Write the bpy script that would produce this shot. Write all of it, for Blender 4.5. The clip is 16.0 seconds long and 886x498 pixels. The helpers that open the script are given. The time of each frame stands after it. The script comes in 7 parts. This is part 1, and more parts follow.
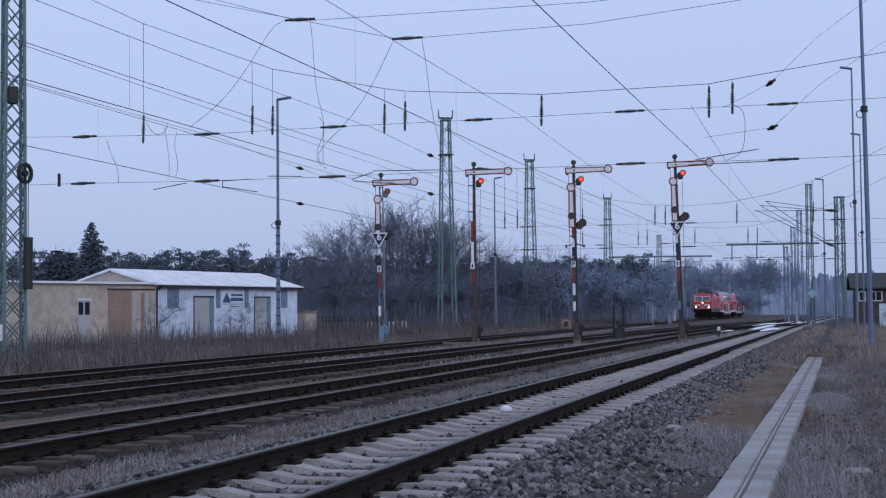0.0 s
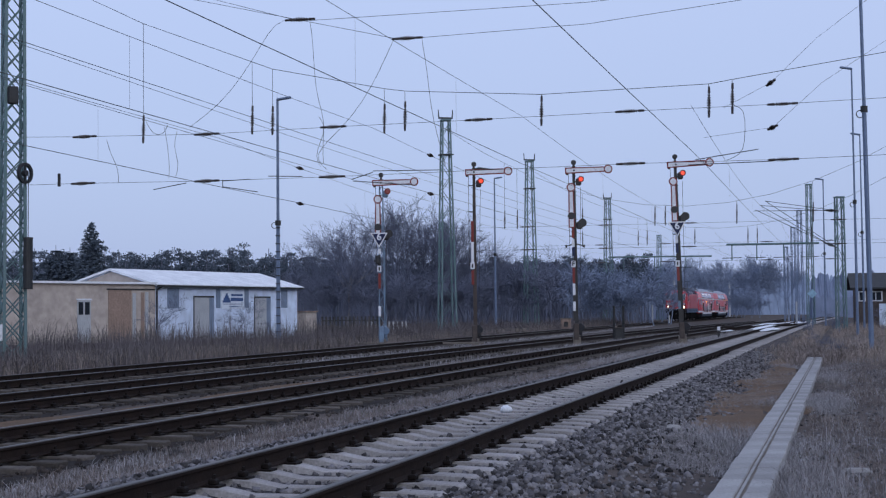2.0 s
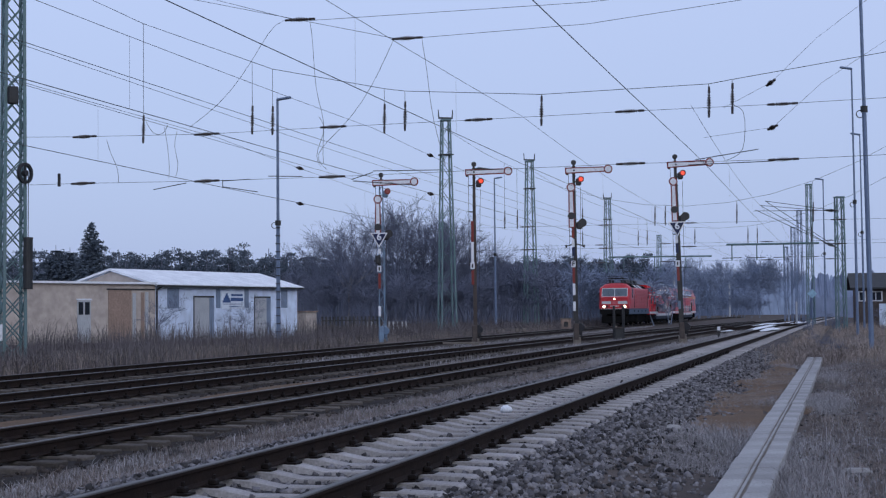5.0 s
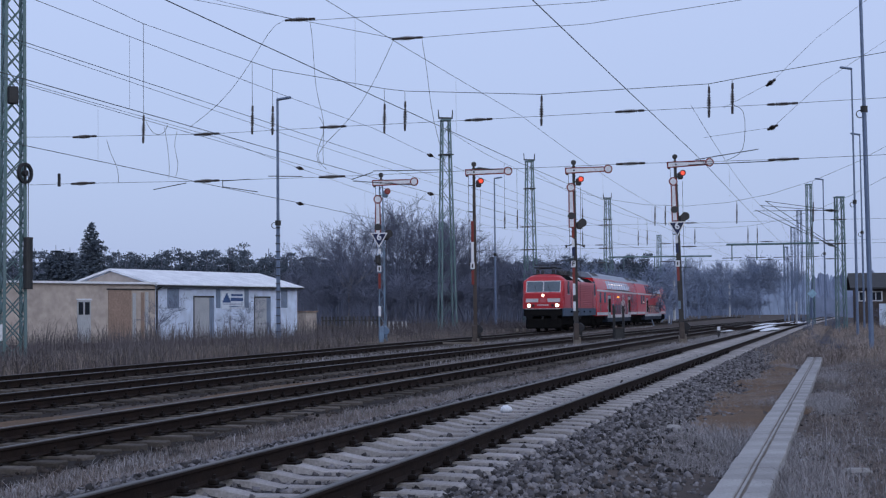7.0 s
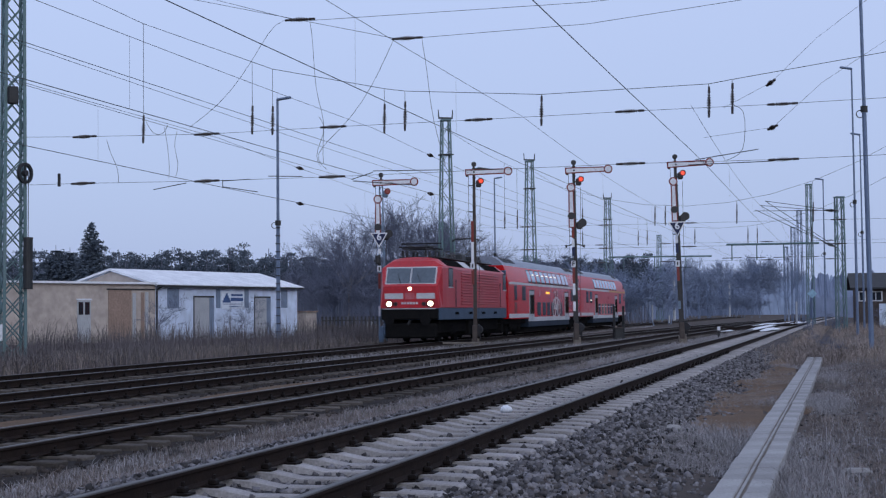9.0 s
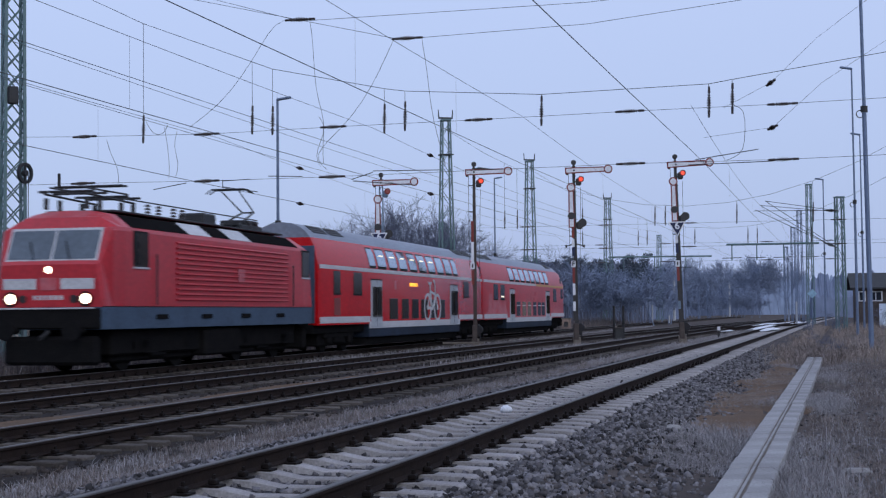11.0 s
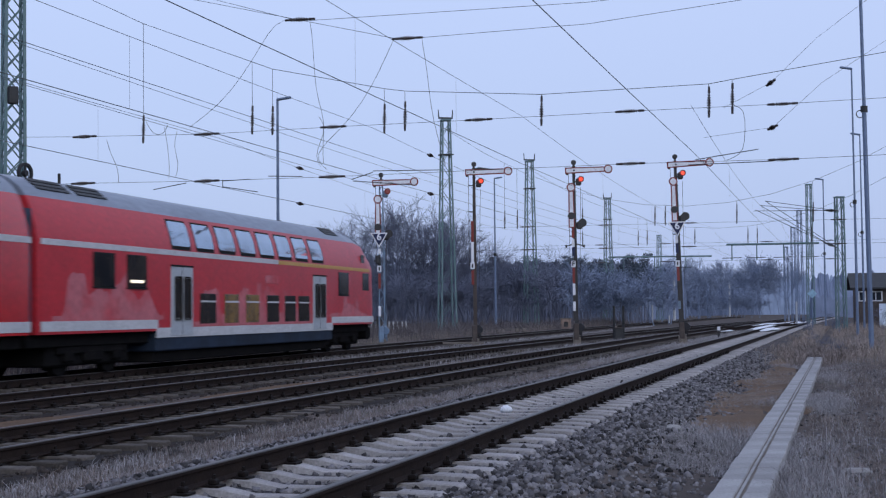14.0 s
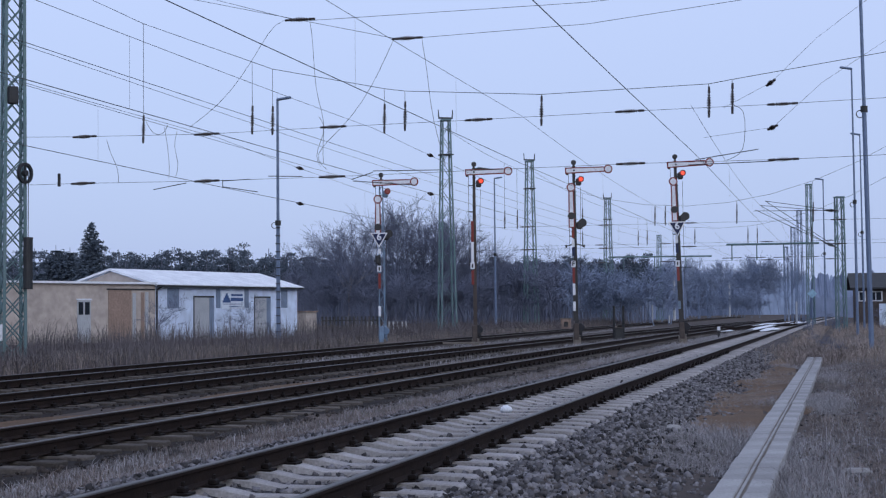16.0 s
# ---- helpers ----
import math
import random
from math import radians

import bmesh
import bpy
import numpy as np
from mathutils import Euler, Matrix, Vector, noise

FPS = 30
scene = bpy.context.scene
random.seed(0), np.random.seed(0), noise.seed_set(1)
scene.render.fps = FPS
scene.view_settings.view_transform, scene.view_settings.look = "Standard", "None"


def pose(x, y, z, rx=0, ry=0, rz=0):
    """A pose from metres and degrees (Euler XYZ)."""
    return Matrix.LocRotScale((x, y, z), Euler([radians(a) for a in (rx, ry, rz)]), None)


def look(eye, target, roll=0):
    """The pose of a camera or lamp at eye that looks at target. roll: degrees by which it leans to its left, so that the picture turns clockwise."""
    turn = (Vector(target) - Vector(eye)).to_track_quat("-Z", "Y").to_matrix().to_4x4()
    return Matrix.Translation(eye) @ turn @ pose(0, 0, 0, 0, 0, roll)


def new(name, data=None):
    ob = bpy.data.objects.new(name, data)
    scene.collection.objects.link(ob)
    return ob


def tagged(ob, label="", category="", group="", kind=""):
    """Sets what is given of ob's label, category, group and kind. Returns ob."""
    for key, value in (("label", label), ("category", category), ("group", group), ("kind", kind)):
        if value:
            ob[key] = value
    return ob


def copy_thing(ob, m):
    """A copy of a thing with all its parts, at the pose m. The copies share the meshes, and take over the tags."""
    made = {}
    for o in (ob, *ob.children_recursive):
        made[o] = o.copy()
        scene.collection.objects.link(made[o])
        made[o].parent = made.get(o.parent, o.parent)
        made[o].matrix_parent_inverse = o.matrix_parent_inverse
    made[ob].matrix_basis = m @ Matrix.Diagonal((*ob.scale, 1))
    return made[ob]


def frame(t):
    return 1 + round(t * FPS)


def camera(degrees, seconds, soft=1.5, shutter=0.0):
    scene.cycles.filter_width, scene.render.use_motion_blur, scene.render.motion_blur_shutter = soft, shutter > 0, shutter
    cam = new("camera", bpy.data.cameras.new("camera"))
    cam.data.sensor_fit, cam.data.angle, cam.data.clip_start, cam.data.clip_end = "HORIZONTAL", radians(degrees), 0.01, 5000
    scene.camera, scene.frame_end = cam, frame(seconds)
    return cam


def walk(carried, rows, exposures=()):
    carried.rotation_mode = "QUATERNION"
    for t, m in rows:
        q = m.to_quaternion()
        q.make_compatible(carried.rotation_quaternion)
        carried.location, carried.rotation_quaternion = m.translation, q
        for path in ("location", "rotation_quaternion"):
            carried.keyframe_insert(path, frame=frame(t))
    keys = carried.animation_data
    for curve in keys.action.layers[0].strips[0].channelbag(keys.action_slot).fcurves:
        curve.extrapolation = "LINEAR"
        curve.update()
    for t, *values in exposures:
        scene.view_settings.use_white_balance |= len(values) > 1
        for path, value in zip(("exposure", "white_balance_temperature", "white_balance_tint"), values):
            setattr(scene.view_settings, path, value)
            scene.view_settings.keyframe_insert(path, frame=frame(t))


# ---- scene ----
# camera: stands still on a tripod beside the outer track
cam = camera(33.40, 16.0, soft=1.25, shutter=0.4)
EYE = Matrix.Translation((0, 0, 1.594)) @ pose(0, 0, 0, 92.4545, 0, 0) @ pose(0, 0, 0, 0, 0, -0.5293)
walk(cam, [(0.0, EYE), (16.0, EYE)], exposures=[(0.0, -0.04), (9.0, -0.04), (12.5, 0.03), (16.0, 0.08)])

# ---- light: an even winter overcast at dusk ----
SUN_ELEV, SUN_AZ = radians(20), radians(155)
world = bpy.data.worlds.new("overcast")
scene.world = world
world.use_nodes = True
wn, wl = world.node_tree.nodes, world.node_tree.links
wn.clear()
sky = wn.new("ShaderNodeTexSky")
sky.sky_type, sky.sun_disc = "NISHITA", False
sky.sun_elevation, sky.sun_rotation = SUN_ELEV, SUN_AZ
sky.air_density, sky.dust_density, sky.ozone_density = 1.0, 3.0, 3.0
bg_sky, bg_cloud = wn.new("ShaderNodeBackground"), wn.new("ShaderNodeBackground")
bg_sky.inputs["Strength"].default_value = 0.02
tc, sep, ramp = wn.new("ShaderNodeTexCoord"), wn.new("ShaderNodeSeparateXYZ"), wn.new("ShaderNodeValToRGB")
ramp.color_ramp.elements[0].position, ramp.color_ramp.elements[0].color = 0.0, (0.41, 0.505, 0.785, 1)
ramp.color_ramp.elements[1].position, ramp.color_ramp.elements[1].color = 0.30, (0.545, 0.645, 0.95, 1)
bg_cloud.inputs["Strength"].default_value = 0.93
addsh, wout = wn.new("ShaderNodeAddShader"), wn.new("ShaderNodeOutputWorld")
wl.new(sky.outputs["Color"], bg_sky.inputs["Color"])
wl.new(tc.outputs["Generated"], sep.inputs[0])
wl.new(sep.outputs["Z"], ramp.inputs[0])
wl.new(ramp.outputs["Color"], bg_cloud.inputs["Color"])
wl.new(bg_sky.outputs[0], addsh.inputs[0])
wl.new(bg_cloud.outputs[0], addsh.inputs[1])
wl.new(addsh.outputs[0], wout.inputs[0])
sun_data = bpy.data.lights.new("sun", "SUN")
sun_data.energy, sun_data.angle, sun_data.color = 1.05, radians(60), (0.84, 0.91, 1.0)
sun = new("sun", sun_data)
sun.matrix_basis = look((60 * math.sin(SUN_AZ), 60 * math.cos(SUN_AZ), 60 * math.tan(SUN_ELEV)), (0, 0, 0))


# ---- materials ----
def mat(name, color, rough=0.7, metal=0.0, color2=None, scale=6.0, fine=60.0, bump=0.15, amount=0.6, glow=0.0, rand=0.0,
        island=False, stretch=(1, 1, 1), lo=0.35, hi=0.65, spec=None):
    m = bpy.data.materials.new(name)
    m.use_nodes = True
    n, l = m.node_tree.nodes, m.node_tree.links
    b = n["Principled BSDF"]
    b.inputs["Roughness"].default_value, b.inputs["Metallic"].default_value = rough, metal
    b.inputs["Specular IOR Level"].default_value = spec if spec is not None else (0.5 if rough < 0.5 else 0.3 if rough < 0.7 else 0.08)
    co, mp = n.new("ShaderNodeTexCoord"), n.new("ShaderNodeMapping")
    mp.inputs["Scale"].default_value = stretch
    l.new(co.outputs["Object"], mp.inputs[0])
    n1, n2 = n.new("ShaderNodeTexNoise"), n.new("ShaderNodeTexNoise")
    n1.inputs["Scale"].default_value, n1.inputs["Detail"].default_value = scale, 5
    n2.inputs["Scale"].default_value, n2.inputs["Detail"].default_value = fine, 4
    l.new(mp.outputs[0], n1.inputs["Vector"])
    l.new(mp.outputs[0], n2.inputs["Vector"])
    c2 = color2 or tuple(c * 0.62 for c in color)
    r = n.new("ShaderNodeValToRGB")
    r.color_ramp.elements[0].position, r.color_ramp.elements[0].color = lo, (*color, 1)
    r.color_ramp.elements[1].position, r.color_ramp.elements[1].color = hi, tuple(color[i] * (1 - amount) + c2[i] * amount for i in range(3)) + (1,)
    l.new(n1.outputs[0], r.inputs[0])
    mx = n.new("ShaderNodeMix")
    mx.data_type, mx.blend_type = "RGBA", "MULTIPLY"
    mx.inputs["Factor"].default_value = 0.5
    r2 = n.new("ShaderNodeValToRGB")
    r2.color_ramp.elements[0].position, r2.color_ramp.elements[0].color = 0.3, (0.6, 0.6, 0.6, 1)
    r2.color_ramp.elements[1].position, r2.color_ramp.elements[1].color = 0.7, (1.25, 1.25, 1.25, 1)
    l.new(n2.outputs[0], r2.inputs[0])
    l.new(r.outputs[0], mx.inputs["A"])
    l.new(r2.outputs[0], mx.inputs["B"])
    last = mx.outputs["Result"]
    if rand:
        if island:
            src = n.new("ShaderNodeNewGeometry").outputs["Random Per Island"]
        else:
            src = n.new("ShaderNodeObjectInfo").outputs["Random"]
        mr = n.new("ShaderNodeMapRange")
        mr.inputs["To Min"].default_value, mr.inputs["To Max"].default_value = 1 - rand, 1 + rand
        l.new(src, mr.inputs["Value"])
        hs = n.new("ShaderNodeHueSaturation")
        l.new(mr.outputs[0], hs.inputs["Value"])
        l.new(last, hs.inputs["Color"])
        last = hs.outputs[0]
    l.new(last, b.inputs["Base Color"])
    if bump:
        bp = n.new("ShaderNodeBump")
        bp.inputs["Strength"].default_value, bp.inputs["Distance"].default_value = bump, 0.02
        l.new(n2.outputs[0], bp.inputs["Height"])
        l.new(bp.outputs[0], b.inputs["Normal"])
    if glow:
        b.inputs["Emission Color"].default_value = (*color, 1)
        b.inputs["Emission Strength"].default_value = glow
    return m


M_SOIL = mat("soil", (0.100, 0.082, 0.074), 0.95, color2=(0.050, 0.043, 0.041), scale=1.1, fine=25, bump=0.6)
M_BALLAST = mat("ballast", (0.044, 0.043, 0.050), 0.9, color2=(0.074, 0.069, 0.071), scale=0.9, fine=22, bump=1.0)
M_RUSTBED = mat("rust stained ballast", (0.034, 0.029, 0.027), 0.95, color2=(0.022, 0.019, 0.019), scale=0.8, fine=22, bump=1.0)
M_STONE = mat("stone", (0.150, 0.143, 0.150), 0.85, color2=(0.070, 0.064, 0.069), scale=5, fine=60, bump=0.2, rand=0.85, island=True)
M_STONE_DARK = mat("dark stone", (0.05, 0.041, 0.037), 0.9, color2=(0.03, 0.025, 0.023), scale=5, fine=60, bump=0.2, rand=0.7, island=True)
M_SLEEPER_C = mat("concrete sleeper", (0.348, 0.329, 0.329), 0.85, color2=(0.222, 0.206, 0.201), scale=3.5, fine=45, bump=0.3, rand=0.14)
M_SLEEPER_W = mat("wooden sleeper", (0.112, 0.098, 0.088), 0.9, color2=(0.045, 0.038, 0.034), scale=3, fine=30, bump=0.5, rand=0.4)
M_SLEEPER_WS = mat("far wooden sleeper", (0.06, 0.05, 0.045), 0.9, color2=(0.09, 0.08, 0.07), scale=3, fine=30, bump=0.5, rand=0.3, island=True)
M_RAIL = mat("rusty rail steel", (0.026, 0.018, 0.015), 0.85, 0.0, color2=(0.014, 0.010, 0.010), scale=4, fine=40, bump=0.2)
M_RAILTOP = mat("worn rail head", (0.105, 0.096, 0.090), 0.5, 0.7, color2=(0.055, 0.048, 0.044), scale=2, fine=60, bump=0.05)
M_RAILTOP_RUST = mat("rusty rail head", (0.13, 0.105, 0.09), 0.5, 0.5, color2=(0.09, 0.07, 0.06), scale=2, fine=60, bump=0.05)
M_CLIP = mat("rail fastening", (0.018, 0.014, 0.013), 0.7, 0.4, bump=0.1)
M_TROUGH = mat("trough concrete", (0.345, 0.338, 0.338), 0.85, color2=(0.215, 0.206, 0.205), scale=1.6, fine=35, bump=0.25, rand=0.10)
M_GRASS_PALE = mat("frosted dry grass", (0.33, 0.32, 0.335), 0.95, color2=(0.195, 0.175, 0.174), scale=0.9, fine=5, bump=0, rand=0.3, island=True)
M_GRASS_BROWN = mat("brown dry grass", (0.225, 0.190, 0.178), 0.95, color2=(0.125, 0.105, 0.10), scale=0.5, fine=9, bump=0, rand=0.4, island=True)
M_WEED = mat("dry weeds", (0.142, 0.126, 0.128), 0.95, color2=(0.080, 0.071, 0.077), scale=0.25, fine=7, bump=0, rand=0.3, island=True)
M_WEED_TAN = mat("tan dry grass", (0.33, 0.275, 0.24), 0.95, color2=(0.19, 0.155, 0.14), scale=0.18, fine=6, bump=0, rand=0.3, island=True)
M_MOSS = mat("rusty moss", (0.150, 0.100, 0.068), 0.95, color2=(0.085, 0.067, 0.056), scale=1.6, fine=22, bump=0.8)
M_SNOW = mat("old snow", (0.78, 0.79, 0.82), 0.8, color2=(0.55, 0.56, 0.6), scale=1.2, fine=30, bump=0.3)
M_LATTICE = mat("green mast paint", (0.098, 0.172, 0.178), 0.6, 0.1, color2=(0.14, 0.18, 0.20), scale=1.5, fine=40, bump=0.1)
M_STEEL = mat("galvanised steel", (0.15, 0.20, 0.30), 0.55, 0.2, color2=(0.10, 0.13, 0.20), scale=1.5, fine=40, bump=0.08)
M_STEEL_DARK = mat("dark steel", (0.045, 0.046, 0.05), 0.6, 0.4, color2=(0.03, 0.03, 0.03), scale=3, fine=40, bump=0.1)
M_WIRE = mat("overhead wire", (0.07, 0.075, 0.08), 0.5, 0.6, scale=1, fine=20, bump=0)
M_INSUL = mat("brown insulator", (0.035, 0.026, 0.026), 0.3, 0.0, bump=0)
M_SIGRED = mat("signal red", (0.215, 0.036, 0.032), 0.55, color2=(0.13, 0.032, 0.030), scale=6, fine=40, bump=0.05)
M_SIGWHITE = mat("signal white", (0.70, 0.72, 0.78), 0.5, color2=(0.56, 0.57, 0.61), scale=5, fine=40, bump=0.05)
M_SIGBLACK = mat("signal black", (0.025, 0.026, 0.03), 0.5, color2=(0.05, 0.045, 0.045), scale=5, fine=40, bump=0.05)
M_SIGRUST = mat("rusty mast paint", (0.095, 0.078, 0.072), 0.75, 0.1, color2=(0.05, 0.042, 0.042), scale=3, fine=30, bump=0.2)
M_SIGBLUE = mat("faded blue grey paint", (0.17, 0.25, 0.36), 0.6, 0.1, color2=(0.12, 0.14, 0.17), scale=3, fine=30, bump=0.15)
M_REDLIGHT = mat("red signal light", (1.0, 0.06, 0.02), 0.3, bump=0, amount=0, glow=0.9)
M_BLOCK = mat("weathered concrete block", (0.19, 0.165, 0.145), 0.9, color2=(0.11, 0.095, 0.085), scale=4, fine=30, bump=0.4)
M_TANWALL = mat("tan render", (0.435, 0.375, 0.335), 0.9, color2=(0.365, 0.315, 0.285), scale=0.5, fine=2.2, bump=0.03)
M_WHITEWALL = mat("pale render", (0.60, 0.68, 0.82), 0.85, color2=(0.52, 0.59, 0.72), scale=0.35, fine=1.5, bump=0.03)
M_BROWNDOOR = mat("brown sliding gate", (0.30, 0.215, 0.175), 0.8, color2=(0.24, 0.175, 0.145), scale=1, fine=10, bump=0.08)
M_GREYDOOR = mat("grey metal door", (0.40, 0.41, 0.43), 0.6, color2=(0.32, 0.33, 0.35), scale=2, fine=20, bump=0.05)
M_BLUEPANEL = mat("blue shutter", (0.20, 0.25, 0.34), 0.7, color2=(0.15, 0.185, 0.25), scale=2, fine=20, bump=0.05)
M_GLASS = mat("dark window glass", (0.02, 0.024, 0.03), 0.06, 0.0, bump=0, amount=0.2, spec=0.8)
# bark, pine, trunk and thicket colours carry a blue-grey tint for distance haze
M_HAZY_BARK = mat("haze-tinted bare branches", (0.150, 0.165, 0.225), 0.95, color2=(0.112, 0.124, 0.172), scale=2, fine=12, bump=0)
M_BIRCH = mat("pale bark", (0.22, 0.21, 0.215), 0.9, color2=(0.12, 0.11, 0.11), scale=4, fine=20, bump=0.1)
M_PINE = mat("haze-tinted pine needles", (0.098, 0.122, 0.156), 0.95, color2=(0.070, 0.090, 0.118), scale=0.3, fine=3, bump=0, rand=0.10, island=True)
M_TRUNK = mat("haze-tinted far trunks", (0.165, 0.175, 0.225), 0.95, color2=(0.125, 0.135, 0.178), scale=0.4, fine=4, bump=0)
M_THICKET = mat("haze-tinted far thicket", (0.190, 0.212, 0.285), 0.98, color2=(0.145, 0.165, 0.225), scale=0.12, fine=1.0, bump=0, stretch=(1, 1, 0.25))
# bark again with a stronger haze tint: paler and bluer for distant trees
M_HAZED_TREE = mat("haze-tinted branches", (0.215, 0.258, 0.355), 0.98, color2=(0.162, 0.197, 0.280), scale=0.2, fine=3, bump=0)


# ---- mesh building ----
class Shape:
    """Collects vertices and faces of one mesh."""

    def __init__(self):
        self.v, self.f = [], []

    def add(self, verts, faces):
        k = len(self.v)
        self.v += [tuple(p) for p in verts]
        self.f += [tuple(i + k for i in f) for f in faces]
        return self

    def box(self, c, s, rz=0.0, m=None):
        hx, hy, hz = s[0] / 2, s[1] / 2, s[2] / 2
        pts = [Vector((x * hx, y * hy, z * hz)) for z in (-1, 1) for y in (-1, 1) for x in (-1, 1)]
        t = m if m is not None else pose(c[0], c[1], c[2], 0, 0, rz)
        return self.add([t @ p for p in pts], [(0, 2, 3, 1), (4, 5, 7, 6), (0, 1, 5, 4), (2, 6, 7, 3), (0, 4, 6, 2), (1, 3, 7, 5)])

    def cbox(self, c, s, b=0.01, rz=0.0, m=None):
        """A box with chamfered edges."""
        h = [x / 2 for x in s]
        t = m if m is not None else pose(c[0], c[1], c[2], 0, 0, rz)
        ids, verts = {}, []
        for sx in (-1, 1):
            for sy in (-1, 1):
                for sz in (-1, 1):
                    sg = (sx, sy, sz)
                    for ax in range(3):
                        ids[sg, ax] = len(verts)
                        verts.append(t @ Vector([sg[i] * (h[i] if i == ax else h[i] - b) for i in range(3)]))
        faces = []
        for ax in range(3):
            o1, o2 = (ax + 1) % 3, (ax + 2) % 3
            for sg in (-1, 1):
                ring = []
                for a, bb in ((-1, -1), (1, -1), (1, 1), (-1, 1)):
                    k = [0, 0, 0]
                    k[ax], k[o1], k[o2] = sg, a, bb
                    ring.append(ids[tuple(k), ax])
                faces.append(ring if sg > 0 else ring[::-1])
            for a in (-1, 1):
                for bb in (-1, 1):
                    k1, k2 = [0, 0, 0], [0, 0, 0]
                    k1[ax], k1[o1], k1[o2] = -1, a, bb
                    k2[ax], k2[o1], k2[o2] = 1, a, bb
                    r = [ids[tuple(k1), o1], ids[tuple(k2), o1], ids[tuple(k2), o2], ids[tuple(k1), o2]]
                    faces.append(r if a * bb > 0 else r[::-1])
        for sx in (-1, 1):
            for sy in (-1, 1):
                for sz in (-1, 1):
                    r = [ids[(sx, sy, sz), i] for i in range(3)]
                    faces.append(r if sx * sy * sz > 0 else r[::-1])
        return self.add(verts, faces)

    def tube(self, p, r, r0, r1=None, n=6, caps=True):
        p, r = Vector(p), Vector(r)
        r1 = r0 if r1 is None else r1
        d = r - p
        if d.length < 1e-6:
            return self
        qt = d.to_track_quat("Z", "Y")
        ring = [qt @ Vector((math.cos(2 * math.pi * i / n), math.sin(2 * math.pi * i / n), 0)) for i in range(n)]
        vs = [p + a * r0 for a in ring] + [r + a * r1 for a in ring]
        fs = [(i, (i + 1) % n, n + (i + 1) % n, n + i) for i in range(n)]
        if caps:
            fs += [tuple(range(n))[::-1], tuple(range(n, 2 * n))]
        return self.add(vs, fs)

    def path(self, pts, r, n=5):
        pts, secs = [Vector(p) for p in pts], []
        for i, p in enumerate(pts):
            d = (pts[min(i + 1, len(pts) - 1)] - pts[max(i - 1, 0)]).normalized()
            u = d.cross(Vector((0.13, 0.31, 0.94))).normalized()
            w = d.cross(u)
            secs.append([p + (u * math.cos(2 * math.pi * j / n) + w * math.sin(2 * math.pi * j / n)) * r for j in range(n)])
        return self.loft(secs)

    def loft(self, sections, closed=True, caps=True):
        n = len(sections[0])
        vs = [p for s in sections for p in s]
        fs = []
        for k in range(len(sections) - 1):
            for i in range(n if closed else n - 1):
                j = (i + 1) % n
                fs.append((k * n + i, k * n + j, (k + 1) * n + j, (k + 1) * n + i))
        if caps and closed:
            fs += [tuple(range(n))[::-1], tuple((len(sections) - 1) * n + i for i in range(n))]
        return self.add(vs, fs)

    def disc(self, c, axis, r, thick, n=20, inner=0.0):
        """A flat disc, or a ring, with thickness along the axis."""
        c, axis = Vector(c), Vector(axis).normalized()
        qt = axis.to_track_quat("Z", "Y")
        ring = [qt @ Vector((math.cos(2 * math.pi * i / n), math.sin(2 * math.pi * i / n), 0)) for i in range(n)]
        a, b = c - axis * thick / 2, c + axis * thick / 2
        if not inner:
            return self.tube(a, b, r, r, n)
        vs = [a + k * r for k in ring] + [b + k * r for k in ring] + [b + k * inner for k in ring] + [a + k * inner for k in ring]
        fs = []
        for s in range(4):
            for i in range(n):
                j, s2 = (i + 1) % n, (s + 1) % 4
                fs.append((s * n + i, s * n + j, s2 * n + j, s2 * n + i))
        return self.add(vs, fs)

    def mesh(self, name, material, smooth=False, fix=False):
        me = bpy.data.meshes.new(name)
        me.from_pydata(self.v, [], self.f)
        if fix:
            bm = bmesh.new()
            bm.from_mesh(me)
            bmesh.ops.recalc_face_normals(bm, faces=bm.faces)
            bm.to_mesh(me)
            bm.free()
        if smooth:
            me.polygons.foreach_set("use_smooth", [True] * len(me.polygons))
        me.materials.append(material)
        me.update()
        return me


def part(name, shape, material, parent=None, label="", smooth=False, at=None, fix=False):
    me = shape if isinstance(shape, bpy.types.Mesh) else shape.mesh(name, material, smooth, fix)
    ob = new(name, me)
    if parent is not None:
        ob.parent = parent
    if at is not None:
        ob.matrix_basis = at
    return tagged(ob, label) if label else ob


def thing(name, m, label, category, group="", kind=""):
    ob = new(name)
    ob.empty_display_size = 0.3
    ob.matrix_basis = m
    return tagged(ob, label, category, group, kind)


def stuff_mesh(name, verts, faces, material, label, category, kind="stuff"):
    me = bpy.data.meshes.new(name)
    me.from_pydata(verts, [], faces)
    me.materials.append(material)
    me.update()
    return tagged(new(name, me), label, category, "", kind)


def fast_mesh(name, verts, quads, material):
    """A mesh from numpy arrays of vertices and of faces that all have the same number of corners."""
    me = bpy.data.meshes.new(name)
    nv, (nf, k) = len(verts), quads.shape
    me.vertices.add(nv)
    me.vertices.foreach_set("co", np.ascontiguousarray(verts, dtype=np.float32).ravel())
    me.loops.add(nf * k)
    me.loops.foreach_set("vertex_index", np.ascontiguousarray(quads, dtype=np.int32).ravel())
    me.polygons.add(nf)
    me.polygons.foreach_set("loop_start", np.arange(0, nf * k, k, dtype=np.int32))
    me.update(calc_edges=True)
    me.materials.append(material)
    return me


RNG = np.random.default_rng(7)

# ---- the four tracks: centre line x = a + b s + c s^2, s = (y - 30) / 30 ----
TRACKS = {1: (3.519, 8.002, 0.065), 2: (-1.759, 7.971, 0.083), 3: (-6.373, 7.882, 0.227), 4: (-10.789, 7.107, 0.083)}
